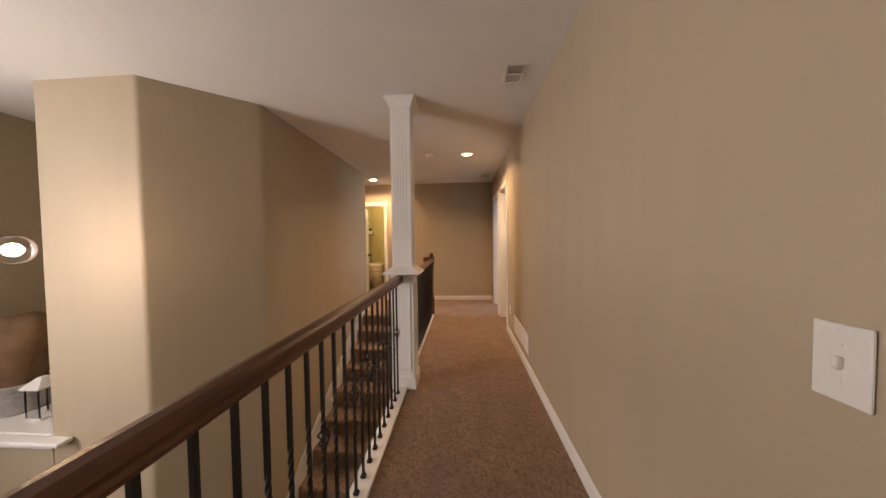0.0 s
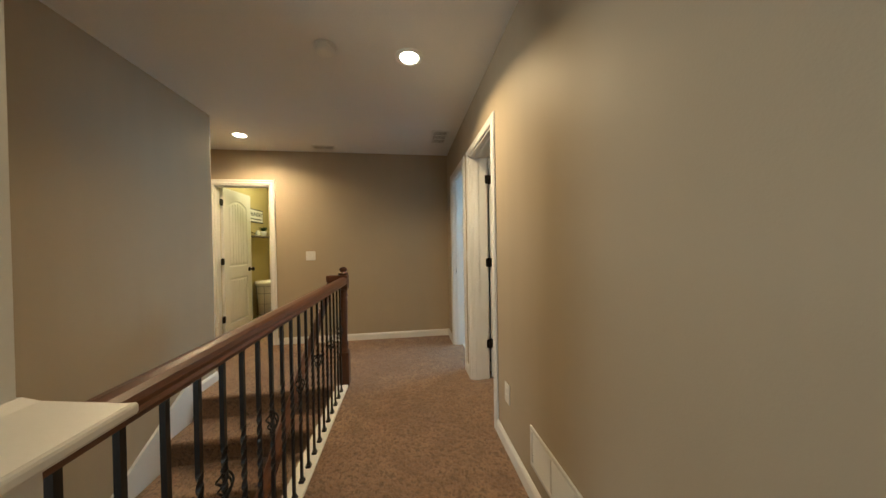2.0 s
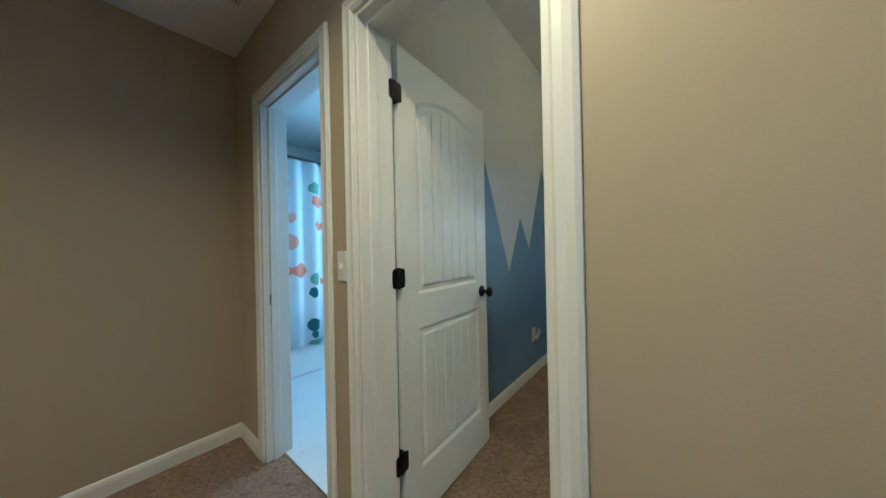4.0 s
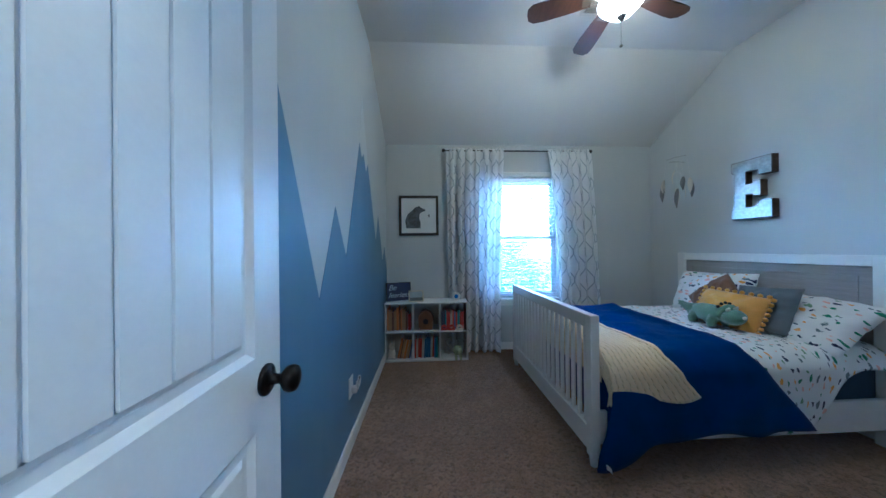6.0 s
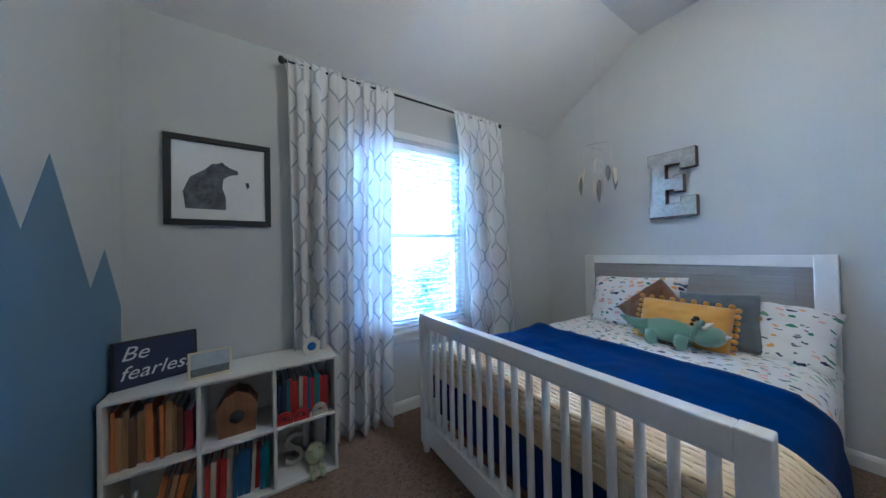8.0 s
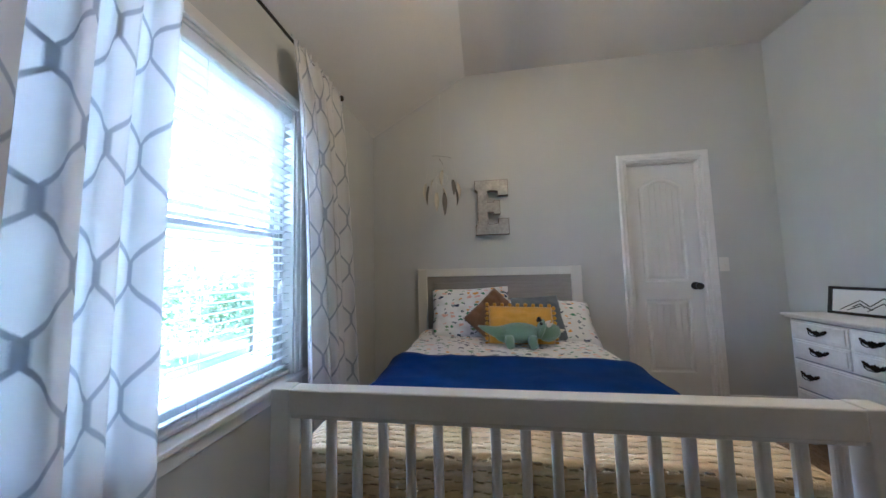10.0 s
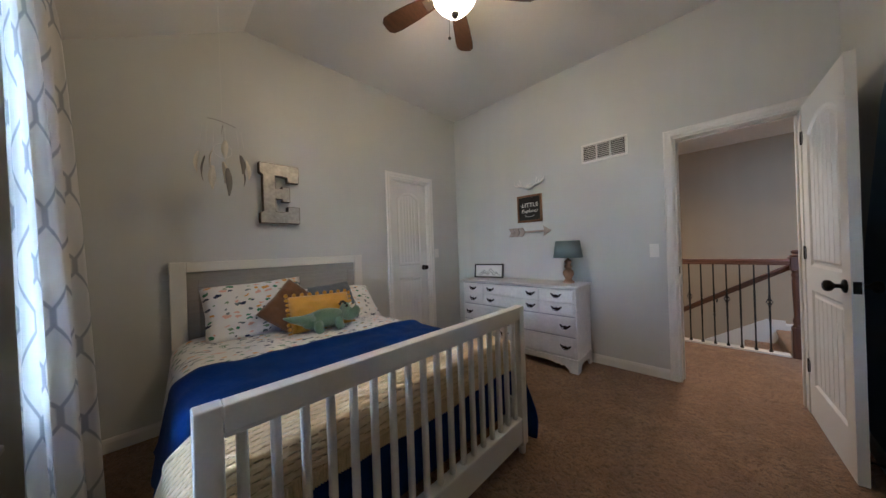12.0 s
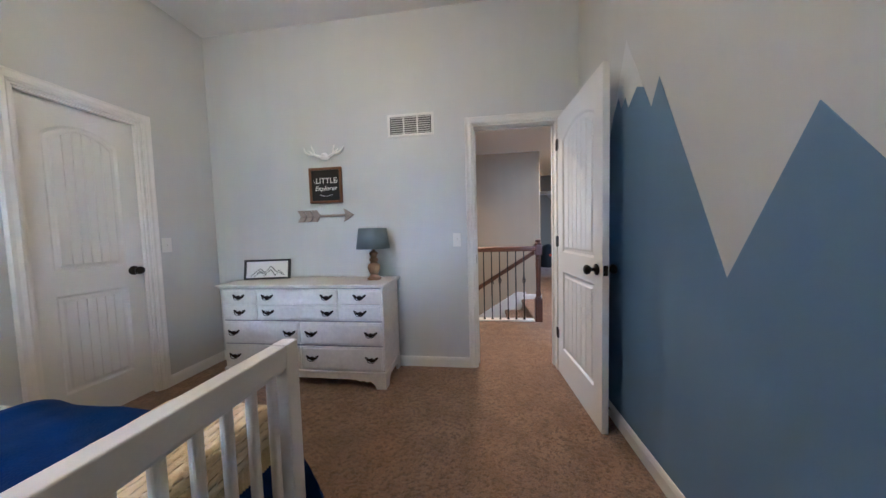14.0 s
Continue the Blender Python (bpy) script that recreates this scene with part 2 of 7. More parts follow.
def carpet_mat(name, dark, light):
    """Cut pile: broad tracks, hand-sized scuffs, and shade in the gaps between leaning tufts put into the colour."""
    n = Nodes(name)
    big = n.noise(1.6, 4, 0.6)
    scuff = n.noise(7.0, 4, 0.65)
    lean = n.add("Mapping", ins={0: n.coord(), 2: (0, 0, 0.5), 3: (1.0, 0.8, 1.0)}).outputs[0]
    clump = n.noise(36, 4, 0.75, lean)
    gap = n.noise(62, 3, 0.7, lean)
    tuft = n.noise(230, 3, 0.7)
    c = n.mix(n.ramp(big, [(0.32, (0, 0, 0)), (0.68, (1, 1, 1))]), dark, light)
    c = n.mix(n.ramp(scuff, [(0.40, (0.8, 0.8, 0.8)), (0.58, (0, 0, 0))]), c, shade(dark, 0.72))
    # low spots of the pile are coloured dark, as shade between tufts
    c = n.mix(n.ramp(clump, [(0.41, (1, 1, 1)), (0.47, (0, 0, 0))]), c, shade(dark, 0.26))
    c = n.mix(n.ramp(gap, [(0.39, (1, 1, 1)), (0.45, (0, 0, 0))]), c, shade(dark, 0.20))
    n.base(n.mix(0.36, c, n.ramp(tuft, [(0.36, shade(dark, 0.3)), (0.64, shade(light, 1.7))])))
    n.bsdf.inputs["Roughness"].default_value = 0.95
    n.bsdf.inputs["Specular IOR Level"].default_value = 0.1
    n.bsdf.inputs["Sheen Weight"].default_value = 0.2
    pile = n.math("ADD", n.math("MULTIPLY", clump, 0.6), n.math("ADD", n.math("MULTIPLY", gap, 0.5), n.math("MULTIPLY", tuft, 0.25)))
    n.bump(pile, 0.9, 0.03)
    return n.m


def trellis_mat(name):
    """Off-white curtain cloth with a grey ogee lattice; lets daylight through."""
    n = Nodes(name)
    uv = n.add("SeparateXYZ", ins={0: n.coord("UV")}).outputs
    P, Q = 0.165, 0.33
    u = n.math("DIVIDE", uv[0], P)
    tri = n.math("PINGPONG", n.math("DIVIDE", uv[1], Q * 0.5), 1.0)
    a = n.math("MINIMUM", n.math("MAXIMUM", n.math("MULTIPLY_ADD", tri, 0.72, -0.11), 0.012), 0.488)
    d = []
    for sgn in (1, -1):
        s = n.math("MULTIPLY_ADD", a, sgn, u)
        d.append(n.math("ABSOLUTE", n.math("SUBTRACT", n.math("FRACT", n.math("ADD", s, 0.5)), 0.5)))
    dist = n.math("MINIMUM", d[0], d[1])
    fuzz = n.math("MULTIPLY_ADD", n.noise(500, 2, 0.6, n.coord("UV")), 0.03, dist)
    line = n.ramp(fuzz, [(0.040, (1, 1, 1)), (0.070, (0, 0, 0))])
    weave = n.noise(900, 2, 0.6, n.coord("UV"))
    cloth = n.mix(0.12, (0.93, 0.93, 0.93), n.ramp(weave, [(0.35, (0.6, 0.6, 0.6)), (0.65, (1, 1, 1))]))
    col = n.mix(line, cloth, (0.47, 0.50, 0.55))
    n.base(col)
    n.bsdf.inputs["Roughness"].default_value = 0.85
    n.bump(weave, 0.15, 0.001)
    tr = n.add("BsdfTranslucent", ins={"Color": col})
    mx = n.add("MixShader", ins={0: 0.38, 1: n.bsdf.outputs[0], 2: tr.outputs[0]})
    sheer = n.add("BsdfTransparent", ins={"Color": (1, 1, 1, 1)})
    open_weave = n.add("MixShader", ins={0: n.math("MULTIPLY_ADD", line, -0.06, 0.09), 1: mx.outputs[0], 2: sheer.outputs[0]})
    n.link(open_weave.outputs[0], n.out.inputs["Surface"])
    return n.m


def print_mat(name):
    """White cotton printed with small scattered motifs in navy, green, mustard and peach."""
    n = Nodes(name)
    uv = n.coord("UV")
    warp = n.add("TexNoise", ins={"Vector": uv, "Scale": 26.0, "Detail": 2.0})
    v = n.add("VectorMath", operation="MULTIPLY_ADD", ins={0: warp.outputs["Color"], 1: (0.055, 0.045, 0), 2: uv}).outputs[0]
    stretch = n.add("Mapping", ins={0: v, 3: (0.62, 1.15, 1)}).outputs[0]
    vo = n.add("TexVoronoi", voronoi_dimensions="2D", ins={"Vector": stretch, "Scale": 23.0, "Randomness": 0.85})
    rnd = n.add("SeparateXYZ", ins={0: vo.outputs["Color"]}).outputs
    hue = n.ramp(rnd[0], [(0.0, (0.015, 0.03, 0.09)), (0.27, (0.05, 0.22, 0.12)), (0.46, (0.70, 0.36, 0.05)), (0.62, (0.72, 0.45, 0.36)), (0.76, (0.16, 0.20, 0.22)), (0.88, (0.22, 0.33, 0.20))], "CONSTANT")
    size = n.math("MULTIPLY_ADD", rnd[1], 0.17, 0.12)
    inside = n.math("LESS_THAN", vo.outputs["Distance"], size)
    n.base(n.mix(inside, n.mix(0.1, (0.80, 0.79, 0.77), n.ramp(n.noise(700, 2, 0.5, uv), [(0.3, (0.5, 0.5, 0.5)), (0.7, (1, 1, 1))])), hue))
    n.bsdf.inputs["Roughness"].default_value = 0.85
    n.bsdf.inputs["Sheen Weight"].default_value = 0.15
    n.bump(n.noise(9, 3, 0.5), 0.25, 0.02)
    return n.m


def knit_mat(name):
    """Chunky knit: offset rows of short raised stitches with slits between, their shade put into the colour."""
    n = Nodes(name)
    uv = n.add("SeparateXYZ", ins={0: n.coord("UV")}).outputs
    wob = n.math("MULTIPLY_ADD", n.noise(30, 2, 0.5, n.coord("UV")), 0.012, -0.006)
    rowf = n.math("DIVIDE", n.math("ADD", uv[1], wob), 0.030)
    colf = n.math("MULTIPLY_ADD", n.math("FLOOR", rowf), 0.5, n.math("DIVIDE", n.math("ADD", uv[0], wob), 0.058))
    dv = n.math("PINGPONG", rowf, 0.5)
    du = n.math("PINGPONG", colf, 0.5)
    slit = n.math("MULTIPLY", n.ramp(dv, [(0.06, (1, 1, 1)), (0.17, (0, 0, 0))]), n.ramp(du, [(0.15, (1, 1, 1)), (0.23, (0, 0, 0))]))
    yarn = n.noise(160, 3, 0.6, n.coord("UV"))
    c = n.mix(n.noise(3, 3), (0.72, 0.57, 0.32), (0.78, 0.64, 0.385))
    # brown in the slits paints the shade between stitches
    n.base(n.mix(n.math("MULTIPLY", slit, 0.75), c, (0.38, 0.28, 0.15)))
    n.bsdf.inputs["Roughness"].default_value = 0.95
    n.bsdf.inputs["Sheen Weight"].default_value = 0.15
    puff = n.math("ADD", n.math("MULTIPLY", dv, 0.5), n.math("ADD", n.math("MULTIPLY", yarn, 0.25), n.math("MULTIPLY", slit, -0.8)))
    n.bump(puff, 0.9, 0.012)
    return n.m


def glass_mat(name, tint=(1, 1, 1), rough=0.0):
    n = Nodes(name)
    n.base(tint)
    n.bsdf.inputs["Roughness"].default_value = rough
    n.bsdf.inputs["Transmission Weight"].default_value = 1.0
    n.bsdf.inputs["IOR"].default_value = 1.45
    return n.m


def glow_mat(name, col, strength, base=(0.9, 0.88, 0.82)):
    n = Nodes(name)
    n.base(base)
    n.bsdf.inputs["Emission Color"].default_value = (*col, 1)
    n.bsdf.inputs["Emission Strength"].default_value = strength
    return n.m


def slat_mat(name):
    """Thin white vinyl that glows a little with the light behind it."""
    n = Nodes(name)
    c = n.mix(n.noise(6, 3), (0.82, 0.82, 0.81), (0.88, 0.88, 0.87))
    n.base(c)
    n.bsdf.inputs["Roughness"].default_value = 0.4
    tr = n.add("BsdfTranslucent", ins={"Color": c})
    mx = n.add("MixShader", ins={0: 0.35, 1: n.bsdf.outputs[0], 2: tr.outputs[0]})
    n.link(mx.outputs[0], n.out.inputs["Surface"])
    return n.m


def floral_mat(name):
    n = Nodes(name)
    vo = n.add("TexVoronoi", ins={"Vector": n.add("VectorMath", operation="MULTIPLY_ADD", ins={0: n.add("TexNoise", ins={"Vector": n.coord(), "Scale": 14.0}).outputs["Color"], 1: (0.06, 0.06, 0.06), 2: n.coord()}).outputs[0], "Scale": 6.0})
    r = n.add("SeparateXYZ", ins={0: vo.outputs["Color"]}).outputs
    hue = n.ramp(r[0], [(0.0, (0.75, 0.28, 0.18)), (0.45, (0.80, 0.45, 0.34)), (0.7, (0.05, 0.13, 0.14)), (0.85, (0.25, 0.4, 0.3))], "CONSTANT")
    n.base(n.mix(n.math("LESS_THAN", vo.outputs["Distance"], n.math("MULTIPLY_ADD", r[1], 0.25, 0.2)), (0.8, 0.82, 0.85), hue))
    n.bsdf.inputs["Roughness"].default_value = 0.8
    return n.m


def leaf_mat(name, a, b):
    n = Nodes(name)
    r = n.add("NewGeometry").outputs["Random Per Island"]
    c = n.mix(r, a, b)
    n.base(c)
    n.bsdf.inputs["Roughness"].default_value = 0.6
    tr = n.add("BsdfTranslucent", ins={"Color": c})
    mx = n.add("MixShader", ins={0: 0.3, 1: n.bsdf.outputs[0], 2: tr.outputs[0]})
    n.link(mx.outputs[0], n.out.inputs["Surface"])
    return n.m


TAN = wall_paint("tan_paint", (0.43, 0.36, 0.255))
GREY = wall_paint("grey_paint", (0.56, 0.57, 0.56), 0.41, 0.5)
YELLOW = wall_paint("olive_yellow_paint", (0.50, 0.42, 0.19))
CEIL = mat("ceiling_paint", (0.76, 0.75, 0.73), 0.85, var=0.04, scale=1.0, bump=0.3, bscale=90, dist=0.004)
BLUE = wall_paint("blue_mural_paint", (0.140, 0.226, 0.362), 0.42, 0.5)
SNOW = wall_paint("pale_mural_paint", (0.66, 0.68, 0.68))
TRIM = mat("white_trim_paint", (0.76, 0.75, 0.72), 0.35, var=0.05, scale=2.0, grain=0.03, bump=0.05, bscale=60)
DOORP = mat("white_door_paint", (0.72, 0.715, 0.69), 0.38, var=0.04, scale=2.5, grain=0.03, bump=0.10, bscale=80)
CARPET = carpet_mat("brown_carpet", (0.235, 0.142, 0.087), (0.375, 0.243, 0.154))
DARKWOOD = wood("dark_stained_oak", (0.050, 0.019, 0.009), (0.150, 0.058, 0.026), 0.36, axis=1, coat=0.0)
DARKWOOD_UP = wood("dark_stained_oak_upright", (0.035, 0.013, 0.006), (0.115, 0.043, 0.018), 0.42, axis=2, coat=0.0)
IRON = mat("black_iron", (0.012, 0.011, 0.010), 0.42, 0.3, var=0.3, scale=20, bump=0.15, bscale=120)
BRONZE = mat("oil_rubbed_bronze", (0.012, 0.010, 0.009), 0.35, 0.7, var=0.3, scale=30, bump=0.05)
PLASTIC = mat("white_plastic", (0.74, 0.73, 0.69), 0.35, var=0.03, bump=0.02)
VENTW = mat("white_vent_enamel", (0.70, 0.69, 0.66), 0.4, var=0.06, bump=0.03)
SHADOW = mat("duct_shade_black", (0.02, 0.02, 0.02), 0.9, bump=0)
BEDW = mat("white_bed_lacquer", (0.74, 0.73, 0.69), 0.38, var=0.05, scale=4, grain=0.04, bump=0.06, bscale=50)
BEDGREY = wood("grey_washed_panel", (0.27, 0.255, 0.235), (0.36, 0.345, 0.32), 0.6, axis=0, scale=9)
ROYAL = mat("royal_blue_fleece", (0.003, 0.028, 0.155), 0.95, var=0.25, scale=7, grain=0.1, gscale=260, bump=0.5, bscale=160, dist=0.006, sheen=0.03, spec=0.1)
PRINT = print_mat("dinosaur_print_cotton")
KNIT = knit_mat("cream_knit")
KNITRIB = mat("cream_knit_rib", (0.72, 0.58, 0.36), 0.95, var=0.1, scale=12, grain=0.15, gscale=200, bump=0.5, bscale=200, dist=0.004)
MUSTARD = mat("mustard_cotton", (0.62, 0.33, 0.03), 0.9, var=0.12, scale=8, grain=0.2, gscale=400, bump=0.4, bscale=350, dist=0.003, sheen=0.3)
BROWNF = mat("brown_suede", (0.17, 0.085, 0.035), 0.9, var=0.2, scale=9, grain=0.15, bump=0.3, bscale=220, dist=0.003, sheen=0.3)
SLATEF = mat("slate_grey_cotton", (0.13, 0.15, 0.17), 0.9, var=0.1, scale=8, grain=0.2, gscale=400, bump=0.4, bscale=350, sheen=0.2)
PLUSH = mat("sage_green_plush", (0.17, 0.27, 0.175), 0.95, var=0.12, scale=14, grain=0.3, gscale=260, bump=0.8, bscale=260, dist=0.006, sheen=0.5)
CREAM = mat("cream_felt", (0.75, 0.70, 0.58), 0.9, bump=0.3, bscale=300)
MATTRESS = mat("navy_bed_base", (0.03, 0.06, 0.13), 0.9, bump=0.3)
CURTAIN = trellis_mat("trellis_curtain_cloth")
RODM = mat("pewter_rod", (0.05, 0.05, 0.055), 0.35, 0.8, bump=0.03)
BLIND = slat_mat("white_vinyl_slat")
VINYL = mat("white_window_vinyl", (0.80, 0.80, 0.79), 0.35, var=0.04, bump=0.03)
GLASS = glass_mat("window_glass")
CLEAR = glass_mat("clear_globe_glass")
DRESSER = mat("distressed_white_paint", (0.72, 0.71, 0.69), 0.45, var=0.07, scale=9, grain=0.12, gscale=40, bump=0.12, bscale=40)
SEAM = mat("worn_grey_edge", (0.33, 0.34, 0.37), 0.6, var=0.3, scale=30, bump=0.05)
GALV = mat("galvanised_steel", (0.46, 0.45, 0.43), 0.40, 0.7, var=0.30, scale=16, grain=0.25, gscale=45, bump=0.1, bscale=40)
RUST = mat("rusty_steel_edge", (0.11, 0.085, 0.068), 0.6, 0.5, var=0.4, scale=30, bump=0.2, bscale=90)
LAMPW = wood("limed_lamp_wood", (0.12, 0.065, 0.032), (0.29, 0.18, 0.10), 0.6, axis=2)
SHADE = mat("grey_lampshade_linen", (0.16, 0.205, 0.225), 0.9, var=0.08, grain=0.2, gscale=300, bump=0.3, bscale=400)
FRAMEB = mat("charcoal_frame", (0.02, 0.022, 0.026), 0.5, var=0.2, scale=20, bump=0.1, bscale=60)
FRAMEW = wood("walnut_sign_frame", (0.09, 0.04, 0.015), (0.24, 0.115, 0.045), 0.5, axis=2)
BOARD = mat("chalkboard_black", (0.018, 0.020, 0.022), 0.8, var=0.3, scale=12, bump=0.05)
CHALK = mat("chalk_white", (0.75, 0.75, 0.72), 0.9, bump=0.1)
PAPER = mat("white_print_paper", (0.76, 0.76, 0.75), 0.6, var=0.03, bump=0.02)
INK = mat("dark_ink", (0.03, 0.035, 0.04), 0.8, var=0.3, scale=40, bump=0)
BARNWOOD = wood("grey_barn_wood", (0.22, 0.18, 0.15), (0.44, 0.38, 0.33), 0.8, axis=1)
RESIN = mat("white_resin", (0.78, 0.77, 0.74), 0.45, var=0.05, scale=20, bump=0.1, bscale=50)
FANWOOD = wood("walnut_fan_blade", (0.030, 0.014, 0.008), (0.085, 0.040, 0.020), 0.4, axis=0)
PEWTER = mat("brushed_pewter", (0.17, 0.15, 0.12), 0.4, 0.8, var=0.2, bump=0.05)
BOWL = glow_mat("lit_frosted_bowl", (1.0, 0.68, 0.34), 0.55)
CAN = glow_mat("lit_downlight_lens", (1.0, 0.80, 0.52), 1.2)
BULB = glow_mat("lit_bulb", (1.0, 0.74, 0.45), 3.0)
FLORAL = floral_mat("floral_shower_curtain_cloth")
PORCELAIN = mat("white_porcelain", (0.8, 0.8, 0.8), 0.12, var=0.02, bump=0)
BURLAP = mat("brown_burlap", (0.22, 0.13, 0.065), 0.95, var=0.35, scale=9, grain=0.3, gscale=150, bump=0.6, bscale=120, dist=0.006)
GRASS = mat("lawn", (0.075, 0.13, 0.03), 0.95, var=0.3, scale=0.6, grain=0.3, gscale=9, bump=0.5, bscale=30)
PAVE = mat("pale_concrete", (0.42, 0.41, 0.38), 0.9, var=0.15, scale=1.2, bump=0.2)
FENCE = mat("weathered_fence_wood", (0.26, 0.19, 0.13), 0.9, var=0.25, scale=5, bump=0.2)
SIDING = mat("pale_siding", (0.52, 0.50, 0.46), 0.8, var=0.06, bump=0.1)
ROOF = mat("grey_shingles", (0.11, 0.10, 0.10), 0.9, var=0.3, scale=6, bump=0.4, bscale=20)
BARK = mat("bark", (0.09, 0.065, 0.045), 0.95, var=0.3, scale=8, bump=0.8, bscale=18, dist=0.03)
LEAF = leaf_mat("leaves", (0.05, 0.085, 0.032), (0.10, 0.15, 0.065))

# ---------------------------------------------------------------- plan (metres)
XH, XB = 0.70, 0.855              # hall face and bedroom face of the wall between them
YM, YH, XW = 4.92, 1.65, 4.30    # mural wall, headboard wall, window wall
HC = 2.475                        # hall ceiling
FZ, KX, SZ = 3.005, 3.37, 2.465     # bedroom: flat ceiling, where the slope starts, its foot at the window wall
D1 = (4.085, 4.765)                # bedroom door opening
D2 = (5.00, 5.70)                # bathroom door opening
DL = (-2.256, -1.582)               # laundry door opening
DC = (1.402, 2.002)                 # closet door opening
DH = 2.042                        # height of the openings
WY, WZ = (2.83, 3.86), (0.61, 2.08)   # window opening
YE = 6.10                        # end wall of the hall
XS = -1.67                        # stair wall
LOW = -2.75                       # floor below
RX, RZ = -0.445, 0.968            # handrail line and its top
TOPY = 4.84                       # edge of the landing at the head of the stairs


def walls(name, boxes, material, label=""):
    bm = B()
    for a, b in boxes:
        bx(bm, a, b)
    return solo(name, bm, material, label, "wall", kind="structure")


def bays(x0, x1, y0, y1, z0, z1, axis, holes):
    """Boxes of a straight wall with openings (from, to, sill, head) along the axis."""
    out, pos = [], (x0, y0)[axis]
    end = (x1, y1)[axis]

    def cell(p, q, a, b):
        return ((p, y0, a), (q, y1, b)) if axis == 0 else ((x0, p, a), (x1, q, b))
    for p, q, a, b in holes:
        out.append(cell(pos, p, z0, z1))
        if a > z0:
            out.append(cell(p, q, z0, a))
        if b < z1:
            out.append(cell(p, q, b, z1))
        pos = q
    out.append(cell(pos, end, z0, z1))
    return out


XM = (XH + XB) / 2
# the wall between hall and bedroom is painted tan on one side and grey on the other
walls("wall_hall_right", bays(XH, XM, -1.6, YE, 0, HC, 1, [(*D1, 0, DH), (*D2, 0, DH)]), TAN, "tan painted hallway wall with a fine orange-peel texture")
walls("wall_bedroom_door_side", bays(XM, XB, YH - 0.12, YM + 0.06, 0, FZ + 0.1, 1, [(*D1, 0, DH)]), GREY, "light grey bedroom wall with an open doorway")
walls("wall_mural", [((XB, YM, 0), (XW + 0.14, YM + 0.06, FZ + 0.1))], GREY, "light grey bedroom wall painted with blue mountains")
walls("wall_headboard", bays(XB, XW + 0.14, YH - 0.12, YH, 0, FZ + 0.1, 0, [(*DC, 0, DH)]), GREY, "light grey bedroom wall behind the bed")
walls("wall_window", bays(XW, XW + 0.14, YH, YM, 0, SZ + 0.25, 1, [(*WY, *WZ)]), GREY, "light grey bedroom wall with one window")
walls("wall_closet", [((1.0, YH - 0.8, 0), (2.3, YH - 0.7, 2.4)), ((0.9, YH - 0.7, 0), (1.0, YH - 0.12, 2.4)), ((2.3, YH - 0.7, 0), (2.4, YH - 0.12, 2.4)), ((0.9, YH - 0.8, 2.4), (2.4, YH - 0.12, 2.5))], GREY)
walls("wall_hall_end", bays(-3.97, XM, YE, YE + 0.12, 0, HC, 0, [(*DL, 0, DH)]), TAN, "tan painted wall at the end of the hallway")
# the stair wall turns the corner into the foyer with bullnosed edges
def rounded(pts, r, n=5):
    """Round the corners of an open line."""
    out = [Vector(pts[0])]
    for p, c, q in zip(pts, pts[1:], pts[2:]):
        p, c, q = Vector(p), Vector(c), Vector(q)
        a, b = c + (p - c).normalized() * r, c + (q - c).normalized() * r
        out += [(1 - k / n) ** 2 * a + 2 * (k / n) * (1 - k / n) * c + (k / n) ** 2 * b for k in range(n + 1)]
    return [tuple(v) for v in out + [Vector(pts[-1])]]


line = rounded([(XS - 0.12, 5.15), (XS, 5.15), (XS, 2.50), (-2.24, 2.0), (-3.05, 2.0), (-3.05, 2.12)], 0.022)
bm = prism(B(), line + [(-2.29, 2.12), (XS - 0.12, 2.56)], HC - LOW, Matrix.Translation((0, 0, LOW)))
bmesh.ops.recalc_face_normals(bm, faces=bm.faces)
solo("wall_stair", bm, TAN, "tan painted wall turning from the stairs into the foyer", "wall", kind="structure")
walls("wall_foyer_front", [((-4.07, 2.0, LOW), (-3.05, 2.12, -0.2)), ((-3.05, 2.12, -0.2), (-2.95, 3.3, HC)), ((-4.07, 3.3, -0.6), (-2.9, 3.4, HC))], TAN, "tan painted foyer wall with a plant ledge")
walls("wall_foyer_left", [((-4.19, -2.0, LOW), (-4.07, 3.4, HC))], TAN, "tan painted foyer wall")
walls("wall_hall_back", [((-4.19, -2.12, LOW), (XM, -2.0, HC)), ((XH, -2.0, LOW), (XM, -1.6, HC))], TAN)
walls("wall_stair_under", [((-0.46, -2.0, LOW), (-0.34, TOPY, -0.12))], TAN, "tan painted wall under the hallway floor")
walls("wall_landing_south", [((-3.97, 5.03, 0), (XS - 0.12, 5.15, HC))], TAN, "tan painted landing wall")
walls("wall_loft", bays(-3.97, -3.85, 5.15, YE, 0, HC, 1, [(5.22, 6.02, 0, DH)]), TAN, "tan painted wall with an opening to the loft")
walls("wall_loft_room", [((-7.3, 3.6, 0), (-7.2, 8.1, 2.6)), ((-7.2, 8.0, 0), (-3.97, 8.1, 2.6)), ((-7.2, 3.6, 0), (-3.97, 3.7, 2.6))], TAN, "grey-tan loft wall")
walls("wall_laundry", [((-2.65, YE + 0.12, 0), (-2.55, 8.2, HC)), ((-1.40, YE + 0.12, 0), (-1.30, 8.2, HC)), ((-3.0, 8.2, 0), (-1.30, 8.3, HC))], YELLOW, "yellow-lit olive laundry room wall")
